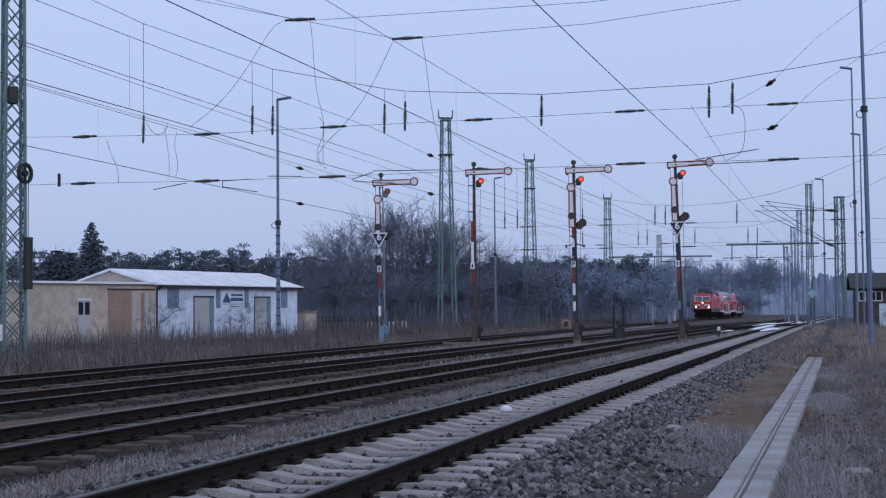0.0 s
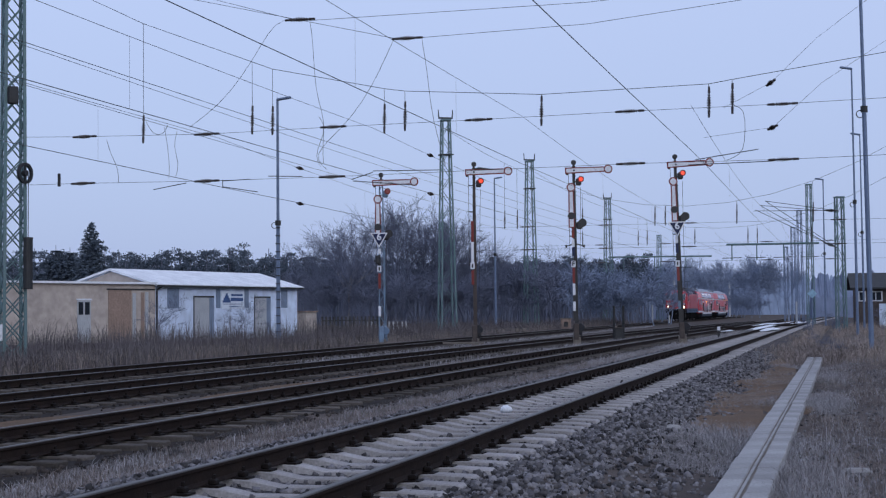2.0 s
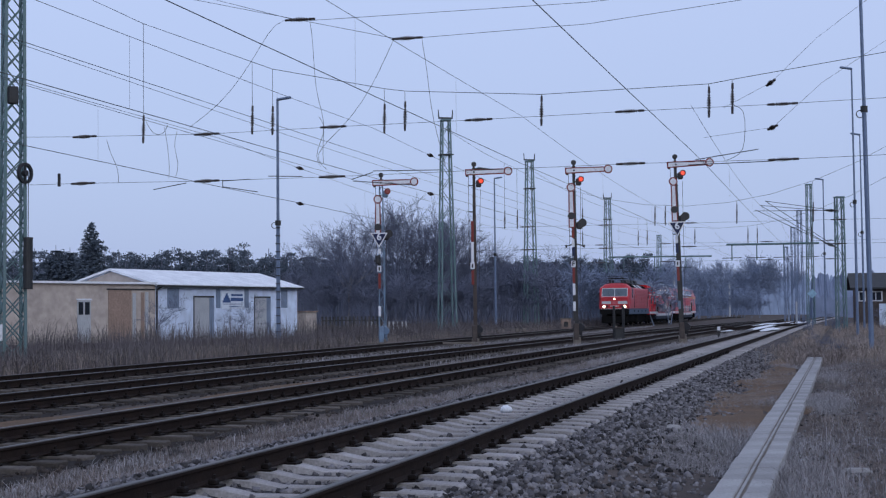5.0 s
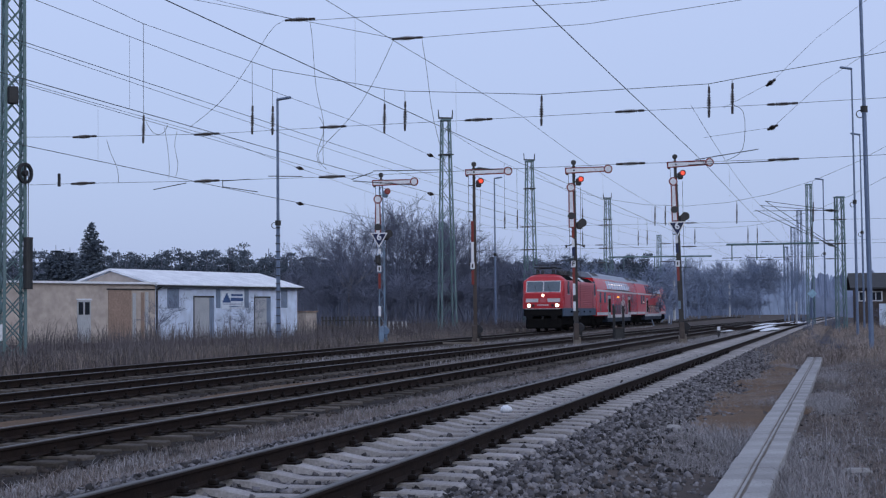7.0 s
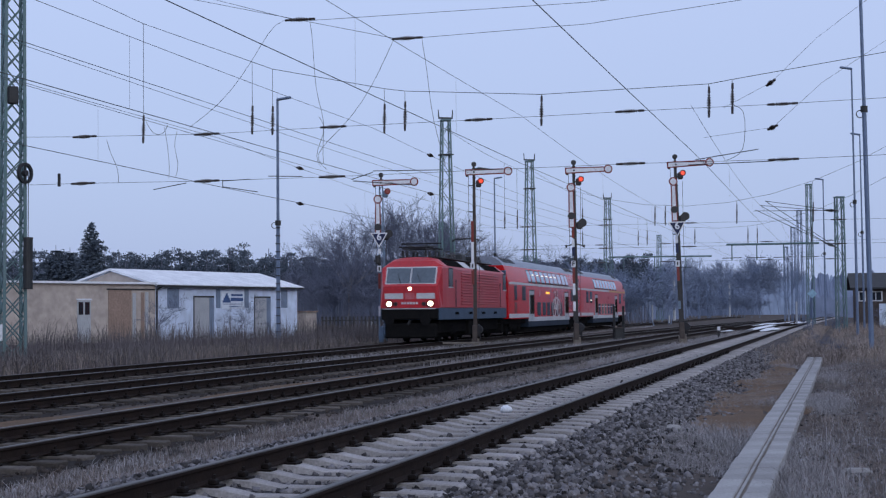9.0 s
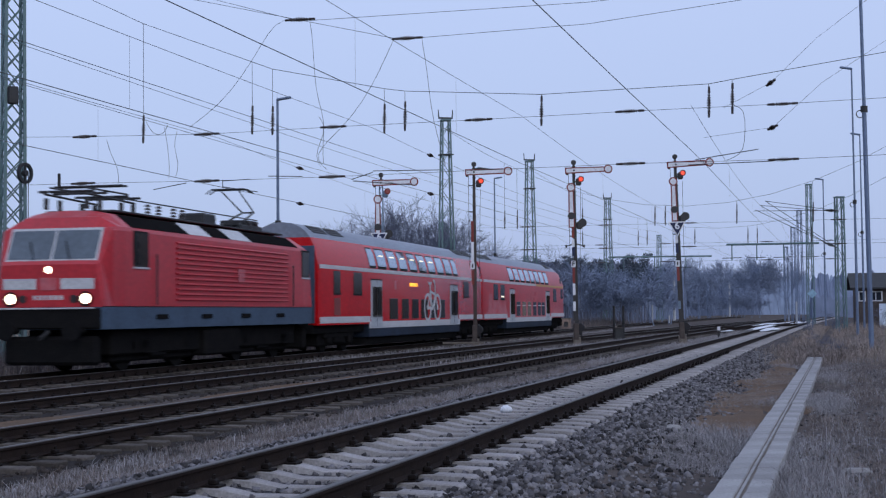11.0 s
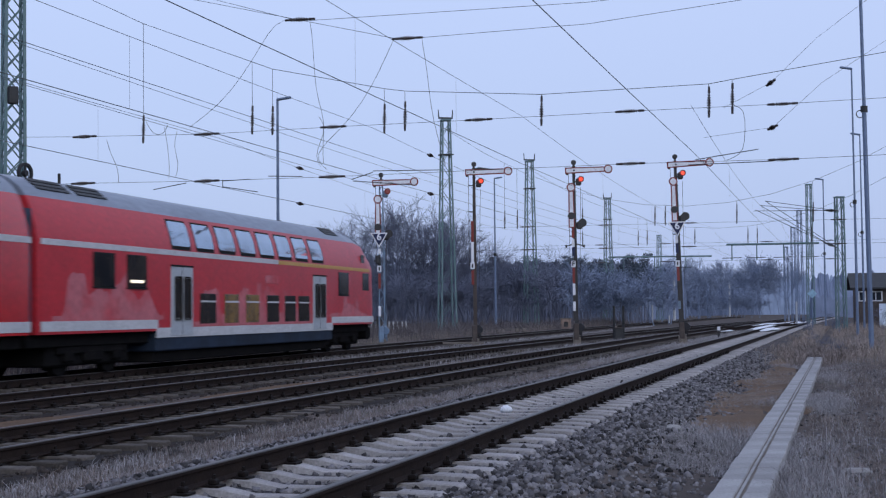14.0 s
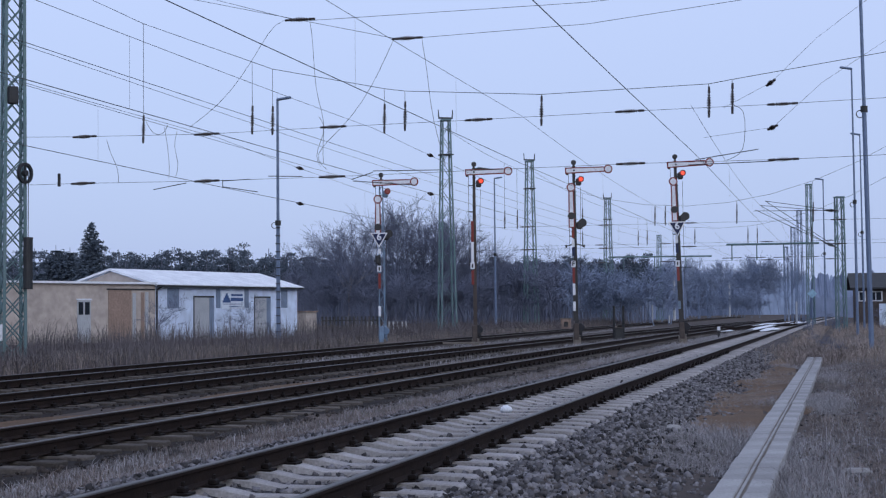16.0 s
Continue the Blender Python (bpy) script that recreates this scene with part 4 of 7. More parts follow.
def signal(x, y, z, height, lean, style, second, board, lattice, lamp_low, label):
    """A mechanical signal; seen from the south its arm points to the right."""
    root = thing("semaphore_signal", pose(x, y, z, 0, lean, 0), label, "railway signal", "semaphore signals")
    mast_mat = M_SIGRUST if style == "plain" else M_SIGBLUE if style == "blue" else M_SIGBLACK
    top = height - 0.45
    part("base_block", Shape().cbox((0, 0, -0.05), (0.36, 0.36, 0.45), 0.04), M_BLOCK, root, "weathered concrete base")
    part("base_cabinet", Shape().cbox((-0.03, -0.08, 0.42), (0.24, 0.24, 0.78), 0.03), M_SIGRUST if style != "blue" else M_SIGBLUE, root, "box over the mast foot")
    if lattice:
        for sx in (-1, 1):
            part("mast_leg", Shape().loft([[Vector((sx * w + a, b, zz)) for a, b in ((-0.03, -0.03), (0.03, -0.03), (0.03, 0.03), (-0.03, 0.03))] for zz, w in ((0.2, 0.14), (height * 0.55, 0.1), (height - 0.2, 0.075))]), mast_mat, root, fix=True)
        lace = Shape()
        k = 0
        zz = 0.3
        while zz < height - 0.5:
            w = 0.13 - 0.055 * zz / height
            sg = 1 if k % 2 else -1
            lace.box(None, (0.035, 0.02, 0.46), m=pose(0, 0, zz + 0.17, 0, sg * math.degrees(math.atan2(2 * w, 0.34)), 0))
            zz += 0.34
            k += 1
        part("mast_lacing", lace, mast_mat, root)
    else:
        part("mast", Shape().loft([[(sx * w, sy * w * 0.9, zz) for sx, sy in ((-1, -1), (1, -1), (1, 1), (-1, 1))] for zz, w in ((0.2, 0.09), (height * 0.6, 0.078), (height - 0.2, 0.062))]), mast_mat, root, "narrow painted steel mast", fix=True)
        rv = Shape()
        for j in range(int(height / 0.45)):
            rv.cbox((0, -0.095, 0.6 + 0.45 * j), (0.17, 0.03, 0.05), 0.006)
        part("mast_rungs", rv, mast_mat, root)
    part("finial", Shape().tube((0, 0, height - 0.22), (0, 0, height + 0.02), 0.05, 0.05, 8).disc((0, -0.02, height + 0.0), (0, 1, 0), 0.12, 0.1, 16), M_SIGBLACK, root, "black lamp pulley at the mast top")
    arm_parts(root, pose(0, -0.2, top + 0.06, 0, -1.5, 0), 1.62, "signal_arm")
    part("pivot", Shape().tube((0, -0.25, top + 0.06), (0, 0.1, top + 0.06), 0.045, 0.045, 10), M_SIGBLACK, root)
    part("arm_crank", Shape().cbox((-0.32, -0.15, top - 0.1), (0.12, 0.08, 0.12), 0.02), M_SIGBLACK, root)
    # lamp with its spectacle beside the mast
    lz = top - 0.36
    lampb = part("lamp_housing", Shape().cbox((0.22, -0.05, lz - 0.12), (0.26, 0.24, 0.34), 0.05).tube((0.05, 0, lz - 0.1), (0.2, 0, lz - 0.1), 0.03, 0.03, 6), M_SIGBLACK if style != "blue" else M_SIGBLUE, root, "black signal lamp housing")
    part("spectacle_ring", Shape().disc((0.32, -0.2, lz), (0, 1, 0), 0.15, 0.04, 20, inner=0.09), M_SIGRED, lampb)
    if lamp_low != "dim":
        part("lens", Shape().disc((0.32, -0.2, lz), (0, 1, 0), 0.09, 0.03, 20), M_REDLIGHT, lampb, "glowing red lens")
    else:
        part("lens", Shape().disc((0.32, -0.2, lz), (0, 1, 0), 0.09, 0.03, 20), mat("dim red lens", (0.35, 0.06, 0.05), 0.3, bump=0), lampb, "dim red lens")
    # pull wires beside the mast
    part("pull_wire", Shape().tube((-0.26, -0.1, 3.6), (-0.26, -0.1, top - 0.1), 0.012, 0.012, 5).tube((0.16, -0.1, 1.0), (0.3, -0.1, lz - 0.4), 0.010, 0.010, 5), M_SIGBLACK, root)
    for j in range(4):
        part("wire_guide", Shape().cbox((-0.14, -0.1, 3.7 + (top - 3.9) * j / 3.3), (0.28, 0.04, 0.05), 0.008), M_SIGBLACK, root)
    if second:
        m = pose(-0.16, -0.22, top - 2.25, 0, -90, 0)
        arm_parts(root, m, 1.5, "second_arm")
        part("arm_pivot", Shape().disc((-0.16, -0.2, top - 2.1), (0, 1, 0), 0.17, 0.09, 16), M_SIGBLACK, root)
    if lamp_low in ("low", "dim"):
        zl = top - 2.55
        part("lower_lamp", Shape().cbox((0.22, -0.05, zl), (0.3, 0.26, 0.36), 0.06).disc((0.36, -0.14, zl + 0.12), (0, 1, 0), 0.2, 0.06, 18).tube((0, 0, zl), (0.15, 0, zl), 0.04, 0.04, 6), M_SIGBLACK, root, "dark unlit lower lamp")
    # mast plates
    plates = {"board": ((5.5, 6.0, M_SIGRED), (4.6, 4.95, M_SIGWHITE), (4.12, 4.6, M_NAVY), (3.72, 4.1, M_SIGBLACK), (2.8, 3.5, M_SIGRED), (1.85, 2.8, M_SIGBLACK), (1.45, 1.85, M_SIGBLUE), (0.5, 1.45, M_SIGBLACK)),
              "plain": ((4.75, 5.75, M_SIGRED), (3.55, 4.75, M_SIGWHITE), (2.72, 3.42, M_SIGRED)),
              "blue": ((4.35, 4.6, M_SIGWHITE), (3.75, 4.3, M_SIGBLACK), (2.65, 3.4, M_SIGRED), (1.3, 1.8, M_SIGWHITE)),
              "tri": ((4.85, 5.65, M_SIGRED), (4.42, 4.8, M_SIGWHITE), (3.97, 4.42, M_NAVY), (2.7, 3.46, M_SIGRED), (2.15, 2.7, M_SIGWHITE), (1.85, 2.15, M_SIGBLACK), (1.4, 1.85, M_SIGWHITE), (0.95, 1.4, M_SIGBLACK))}[style]
    for z0, z1, mt in plates:
        part("mast_plate", Shape().cbox((-0.10, -0.14, (z0 + z1) / 2), (0.125, 0.03, z1 - z0 - 0.01), 0.006), mt, root)
    tz = 3.62
    tag = part("letter_plate", Shape().cbox((-0.11, -0.17, tz), (0.2, 0.02, 0.3), 0.006), M_SIGWHITE, root, "small white letter plate")
    if style == "tri":
        painted_sign(tag, pose(-0.11, -0.185, tz, 90, 0, 0), 0.3, M_SIGBLACK, "F")
        for sx in (-1, 1):
            part("bracket", Shape().tube((0, -0.05, 4.6), (sx * 0.42, -0.05, 4.47), 0.03, 0.025, 6).cbox((sx * 0.42, -0.05, 4.47), (0.09, 0.09, 0.14), 0.02), M_SIGBLACK, root, "dark wire bracket on the mast")
    else:
        part("letter_bar", Shape().cbox((-0.11, -0.185, tz), (0.07, 0.012, 0.18), 0.003), M_SIGBLACK, tag)
    if style == "blue":
        part("side_mast", Shape().tube((0.2, 0.02, 0.2), (0.12, 0.02, 4.6), 0.035, 0.03, 6), M_SIGBLUE, root, "thin blue-grey conduit beside the mast")
        part("block_lamp", Shape().cbox((-0.16, -0.2, 4.05), (0.24, 0.2, 0.42), 0.04).cbox((-0.3, -0.2, 4.0), (0.12, 0.1, 0.08), 0.02), M_SIGBLACK, root, "small black lamp on the mast")
    if style == "plain":
        part("arm_cover", Shape().loft([[(x, -0.24, top + 0.19), (x, -0.1, top + 0.19), (x, -0.1, top + 0.19 + hh), (x, -0.24, top + 0.19 + hh)] for x, hh in ((-0.1, 0.02), (0.25, 0.1), (0.6, 0.05), (0.95, 0.01))]), M_SIGBLACK, root, "black cover on the arm", fix=True)
        for zz in (4.3, 5.3):
            part("rung", Shape().tube((0, 0, zz), (0.4, 0, zz - 0.04), 0.018, 0.015, 5), M_SIGBLACK, root)
    part("counter_weight", Shape().disc((0.2, -0.2, 0.6), (0.5, 1, 0), 0.17, 0.07, 18).cbox((0.17, -0.08, 0.55), (0.16, 0.16, 0.6), 0.05).tube((0.2, -0.2, 0.6), (0.24, -0.05, 0.1), 0.03, 0.03, 6), M_SIGBLACK if style != "blue" else M_SIGBLUE, root, "wire wheel and weights at the foot")
    if board:
        bz = board
        for nm, k, yy, mt in (("speed_board", 0.42, -0.43, M_SIGWHITE), ("board_field", 0.335, -0.45, M_NAVY)):
            tri = [(-k, k * 0.62), (k, k * 0.62), (0.0, -k * 1.12)]
            s = Shape().loft([[(-0.1 + a, yy + d, bz + b) for a, b in tri] for d in (0.0, 0.025)])
            ob = part(nm, s, mt, root, "white-edged dark triangle speed board with a numeral" if nm == "speed_board" else "", fix=True)
            if nm == "speed_board":
                brd = ob
        num = painted_sign(root, pose(-0.1, -0.462, bz + 0.05, 90, 0, 0), 0.46, M_SIGWHITE)
    return root


signal(-3.0, 72.0, 0.12, 8.2, 0.0, "blue", True, 5.1, True, "dim", "tall semaphore signal at danger with blue-grey lattice foot and triangle board")
signal(1.50, 70.0, 0.16, 8.45, 0.0, "plain", False, 0, False, "none", "single-arm semaphore signal at danger on a rusty brown mast")
signal(6.30, 70.0, 0.2, 8.45, -0.4, "tri", True, 0, False, "low", "two-arm semaphore signal at danger on a black and white mast")
signal(11.40, 70.6, 0.2, 8.75, -1.6, "board", True, 5.35, False, "low", "leaning two-arm semaphore signal at danger with triangle speed board")


# ---- lattice masts of the overhead line ----
def lattice_mast(x, y, height, w0, w1, material, name="lattice_mast", label="", prongs=True, step=1.0, rz=15, z=-0.3, bar=0.05, cross=False):
    root = thing(name, pose(x, y, z, 0, 0, rz), label, "catenary mast", "lattice masts")
    height -= z

    def wid(zz):
        return (w0 + (w1 - w0) * zz / height) / 2
    for sx in (-1, 1):
        for sy in (-1, 1):
            part("leg", Shape().loft([[(sx * wid(zz) + a, sy * wid(zz) + b, zz) for a, b in ((-bar, -bar), (bar, -bar), (bar, bar), (-bar, bar))] for zz in (0, height)]), material, root, fix=True)
    zz, k = 0.2, 0
    while zz < height - 0.3:
        st = min(step * (0.55 + 0.75 * wid(zz) / (w0 / 2)), height - zz - 0.1)
        a, b = wid(zz), wid(zz + st)
        sg = 1 if k % 2 else -1
        for sg in ((sg, -sg) if cross else (sg,)):
            for p, r in (((-sg * a, -a, zz), (sg * b, -b, zz + st)), ((-sg * a, a, zz), (sg * b, b, zz + st)), ((-a, sg * a, zz), (-b, -sg * b, zz + st)), ((a, sg * a, zz), (b, -sg * b, zz + st))):
                part("brace", Shape().tube(p, r, bar * 0.5, bar * 0.5, 4, caps=False), material, root)
        zz += st
        k += 1
    part("top_plate", Shape().cbox((0, 0, height), (w1 + 0.15, w1 + 0.15, 0.12), 0.02), material, root)
    part("foundation", Shape().cbox((0, 0, 0.1), (w0 + 0.5, w0 + 0.5, 0.6), 0.05), M_BLOCK, root, "concrete mast foundation")
    if prongs:
        s = Shape().cbox((0, 0, height + 0.15), (1.1, 0.12, 0.12), 0.02)
        for sx in (-1, 1):
            s.tube((sx * 0.5, 0, height + 0.15), (sx * 0.55, 0, height + 0.75), 0.05, 0.035, 6)
        part("prong", s, M_STEEL_DARK, root, "two dark wire prongs")
        for zz in (height * 0.84,):
            part("bracket", Shape().cbox((0, 0, zz), (wid(zz) * 2 + 0.35, wid(zz) * 2 + 0.15, 0.09), 0.02), M_STEEL_DARK, root)
    return root


GREEN = "green-painted steel lattice mast carrying overhead wires"
mast0 = lattice_mast(-14.58, 50.0, 15.5, 0.72, 0.56, M_LATTICE, label="large green-grey lattice mast with a pulley wheel", step=0.62, bar=0.05, rz=28, prongs=False, cross=True)
part("sign_plate", Shape().cbox((-0.5, -0.35, 1.35), (0.3, 0.03, 0.55), 0.006), M_SIGWHITE, mast0, "small white plate")
lattice_mast(0.27, 108.0, 15.7, 1.15, 0.55, M_LATTICE, label=GREEN)
lattice_mast(8.2, 138.5, 15.7, 1.15, 0.55, M_LATTICE, label=GREEN)
lattice_mast(20.7, 185.0, 15.6, 1.1, 0.55, M_LATTICE, label=GREEN)
lattice_mast(31.5, 215.0, 12.5, 0.8, 0.45, M_LATTICE, label=GREEN, prongs=False, bar=0.04)
part("pulley_wheel", Shape().disc((0.3, -0.46, 6.72), (0.75, -1, 0), 0.36, 0.1, 24, inner=0.27).disc((0.3, -0.46, 6.72), (0.75, -1, 0), 0.1, 0.16, 12).tube((0.3, -0.46, 6.38), (0.3, -0.46, 7.06), 0.03, 0.03, 5), M_STEEL_DARK, mast0, "black tension wheel")
part("counterweight", Shape().tube((0.4, -0.5, 2.8), (0.4, -0.5, 4.55), 0.16, 0.16, 12).tube((0.4, -0.5, 4.55), (0.4, -0.5, 6.8), 0.015, 0.015, 5), M_STEEL_DARK, mast0, "stacked dark tension weights")
part("switch_box", Shape().cbox((-0.1, -0.42, 9.35), (0.35, 0.2, 0.6), 0.04), M_STEEL_DARK, mast0)


# ---- slim lamp poles ----
def lamp_pole(x, y, height, side, label, lantern=True, bend=0.0, r=0.09, z=-0.1, lattice_foot=False):
    root = thing("lamp_pole", pose(x, y, z, 0, bend, 0), label, "lamp pole", "yard lamp poles")
    height -= z
    part("pole", Shape().tube((0, 0, 0), (0, 0, height * 0.5), r, r * 0.85, 10).tube((0, 0, height * 0.5), (0, 0, height), r * 0.7, r * 0.55, 10), M_STEEL, root, "tapered grey steel pole", smooth=False)
    part("collar", Shape().tube((0, 0, height * 0.5 - 0.12), (0, 0, height * 0.5 + 0.12), r * 1.35, r * 1.35, 12).disc((-r * 1.6, 0, height * 0.49), (0, 1, 0), 0.16, 0.05, 16, inner=0.13), M_STEEL_DARK, root, "dark pulley collar")
    if lattice_foot:
        s = Shape()
        for j in range(int(height * 0.48 / 0.4)):
            s.box((0, -r, 0.4 + 0.4 * j), (r * 2.2, 0.03, 0.05))
        part("rungs", s, M_STEEL_DARK, root)
    if lantern:
        part("lantern", Shape().cbox(None, (0.75, 0.24, 0.12), 0.04, m=pose(side * 0.33, 0, height + 0.03, 0, side * -9, 0)), M_STEEL, root, "flat grey lantern head")
    return root


lamp_pole(-8.27, 74.0, 12.4, 1, "tall slim yard lamp pole with flat lantern", r=0.11, lattice_foot=True)
lamp_pole(4.48, 127.0, 13.1, 1, "tall slim yard lamp pole with flat lantern", r=0.10)
lamp_pole(16.77, 58.0, 19.0, -1, "very tall plain grey steel pole", lantern=False, bend=-0.6, r=0.105)
lamp_pole(25.2, 90.0, 16.3, -1, "tall grey lamp pole with flat lantern", bend=-0.2, r=0.09)
lamp_pole(31.3, 110.0, 14.6, -1, "tall grey lamp pole with flat lantern", bend=-0.2, r=0.085)
lamp_pole(33.6, 130.0, 13.0, -1, "grey lamp pole with flat lantern", r=0.09)

# ---- overhead line ----
def sag(p, r, drop, n=10):
    p, r = Vector(p), Vector(r)
    return [p.lerp(r, i / n) + Vector((0, 0, -4 * drop * (i / n) * (1 - i / n))) for i in range(n + 1)]


def wire(name, pts, radius, label, group="overhead wires"):
    s = Shape().path(pts, radius, 5)
    return tagged(part(name, s, M_WIRE), label, "overhead wire", group)


def insulator(p, axis, length, radius, label="ribbed dark insulator on the overhead line", material=None):
    p, axis = Vector(p), Vector(axis).normalized()
    s = Shape()
    n = 7
    for i in range(n):
        a = p + axis * (length * (i / n - 0.5))
        k = radius * (0.55 + 0.45 * math.sin(math.pi * (i + 0.5) / n))
        s.tube(a, a + axis * length / n * 0.55, k, k * 0.6, 8)
        s.tube(a + axis * length / n * 0.5, a + axis * length / n, k * 0.45, k * 0.45, 6)
    s.tube(p - axis * (length * 0.85), p - axis * length * 0.5, 0.035, 0.045, 6)
    s.tube(p + axis * (length * 0.5), p + axis * length * 0.85, 0.045, 0.035, 6)
    return tagged(part("insulator", s, material or M_INSUL), label, "insulator", "overhead insulators")


def along(k, y0, y1, z0, z1, drop, lat=0.0, step=4.0, zig=0.0):
    n = max(4, int((y1 - y0) / step))
    out = []
    for i in range(n + 1):
        f = i / n
        y = y0 + (y1 - y0) * f
        out.append(on_track(k, y, lat + zig * math.sin(y * 0.05), z0 + (z1 - z0) * f - drop * 4 * f * (1 - f)))
    return out


# contact and carrying wires over each track, in spans between the cross-spans at y = 46 and further back
for k, zc, zm, lat in ((1, 6.32, 8.0, 0.0), (2, 6.20, 7.7, 0.0), (3, 5.80, 7.35, 0.0), (4, 5.58, 7.1, 0.0)):
    z1 = 6.575 if k == 1 else zc
    z0 = 6.08 if k == 1 else zc
    wire("contact_wire", along(k, 8, 46.5, z0, z1, 0.0) + along(k, 50, 230, z1 + 0.03, zc - 0.1, 0.0)[1:], 0.009, "taut dark contact wire above the track")
    y_a = 46.0
    for y_b in (108.0, 138.5, 185.0, 230.0):
        wire("messenger_wire", along(k, y_a, y_b, zm, zm, 0.55), 0.0065, "sagging carrying wire above the contact wire")
        n = 4
        for i in range(1, n):
            f = i / n
            y = y_a + (y_b - y_a) * f
            wire("dropper", [on_track(k, y, 0, zm - 0.55 * 4 * f * (1 - f)), on_track(k, y, 0, zc)], 0.0025, "thin vertical dropper wire")
        y_a = y_b
    if k == 1:
        continue
    wire("messenger_wire", along(k, 8, 46.0, zm, zm, 0.06), 0.0065, "sagging carrying wire above the contact wire")
    for y in (20, 30, 38):
        f = (y - 8) / 38
        wire("dropper", [on_track(k, y, 0, zm - 0.06 * 4 * f * (1 - f)), on_track(k, y, 0, zc)], 0.0025, "thin vertical dropper wire")
wire("feeder_wire", along(4, 12, 110, 8.0, 8.3, 0.2, lat=0.0), 0.007, "thin bare feeder wire")
wire("feeder_wire", along(3, 12, 110, 6.37, 6.6, 0.1, lat=0.3), 0.007, "thin bare feeder wire")
wire("feeder_wire", along(4, 14, 110, 6.9, 7.1, 0.1, lat=0.4), 0.007, "thin bare feeder wire")


# the near cross-span, from the large mast over all tracks
def span_point(x):
    """Plan position of the cross-span at x; it stands square to the tracks."""
    return 50.0 - 0.262 * (x + 14.6)


CARRY = [(-14.6, 13.3), (-11.77, 12.22), (-9.9, 11.28), (-6.16, 9.8), (-5.48, 9.53), (-1.82, 8.71), (-1.16, 8.6), (3.08, 8.29), (8.02, 8.37), (8.69, 8.47), (12.96, 9.06), (20.0, 10.4)]
wire("cross_span_carrier", [(x, span_point(x), z) for x, z in CARRY], 0.010, "sagging cross-span carrying rope")
UPPER = [(-14.2, 7.66), (-11.98, 7.59), (-7.71, 7.50), (-3.48, 7.56), (1.15, 7.59), (5.72, 7.65), (10.1, 7.67), (20.0, 7.85)]
LOWER = [(-14.2, 6.03), (-12.04, 6.02), (-7.71, 5.96), (-3.53, 5.96), (5.72, 6.05), (10.1, 6.02), (20.0, 6.15)]
for nm, row in (("upper", UPPER), ("lower", LOWER)):
    wire("cross_span_rope", [(x, span_point(x), z) for x, z in row], 0.007, "taut horizontal cross-span rope")
    for x, z in row[1:-1]:
        insulator((x, span_point(x), z), (1, -0.262, 0.01), 0.52, 0.075)
for x, z, zt in ((-9.9, 7.75, 11.28), (-6.16, 7.9, 9.8), (-5.48, 7.85, 9.53), (-1.82, 7.75, 8.71), (-1.16, 7.8, 8.6), (3.08, 7.78, 8.29), (8.02, 7.82, 8.37), (8.69, 7.9, 8.47)):
    insulator((x, span_point(x), z), (0.02, 0, 1), 0.55, 0.075)
    wire("hanger", [(x, span_point(x), z + 0.3), (x, span_point(x), zt)], 0.008, "short vertical hanger rope")
# a second pair of ropes higher up
for pts, ix in (([(-14.6, 14.1), (-7.41, 11.92), (-4.79, 11.11), (-4.3, 11.04), (4.5, 11.07), (20.0, 11.9)], -4.55), ([(-14.6, 13.6), (-7.61, 11.84), (-1.4, 10.28), (-0.8, 10.27), (4.5, 10.4), (9.11, 10.86), (20.0, 12.0)], -1.07)):
    wire("upper_cross_rope", [(x, span_point(x), z) for x, z in pts], 0.008, "thin high cross rope over the tracks")
    iz = 11.09 if ix < -3 else 10.28
    insulator((ix, span_point(ix), iz), (1, -0.262, 0.0), 0.6, 0.085)
# jumper cables that hang in loose curves
for pts in ([(-4.23, 11.01), (-4.12, 10.4), (-4.1, 9.3), (-3.98, 8.4), (-3.72, 7.75), (-3.85, 6.95), (-3.8, 6.4)], [(-1.5, 10.27), (-2.0, 9.21), (-2.5, 8.33), (-3.2, 7.49), (-3.94, 6.9), (-4.05, 6.5), (-3.7, 6.2)],
            [(-0.6, 10.2), (-0.43, 9.1), (-0.35, 8.05), (-0.15, 7.15), (0.1, 6.2)], [(-4.9, 11.1), (-5.35, 11.1), (-5.86, 10.34), (-6.47, 9.35), (-7.34, 8.37), (-8.3, 7.75)],
            [(-9.8, 8.0), (-9.6, 7.55), (-9.2, 7.5), (-9.05, 7.85)], [(-9.17, 7.8), (-9.05, 7.14), (-8.98, 6.4), (-9.02, 6.1)], [(-8.72, 7.65), (-8.9, 7.13), (-8.62, 6.56), (-8.78, 6.15)],
            [(-11.2, 7.45), (-11.05, 6.93), (-10.76, 6.45), (-10.78, 6.0)], [(-3.95, 7.9), (-3.7, 7.6), (-3.9, 7.1), (-4.1, 6.6), (-3.9, 6.3)], [(8.7, 7.7), (8.95, 7.6), (9.05, 7.4), (9.03, 6.5), (8.9, 6.2), (8.5, 6.05)]):
    dense = []
    for (x0, z0), (x1, z1) in zip(pts, pts[1:]):
        dense += [Vector((x0 + (x1 - x0) * f, 0, z0 + (z1 - z0) * f)) for f in (0, 0.5)]
    dense.append(Vector((pts[-1][0], 0, pts[-1][1])))
    for _ in range(2):
        dense = [dense[0]] + [(a + b * 2 + c) / 4 for a, b, c in zip(dense, dense[1:], dense[2:])] + [dense[-1]]
    wire("jumper_cable", [(p.x, span_point(p.x), p.z) for p in dense], 0.008, "loose hanging jumper cable")
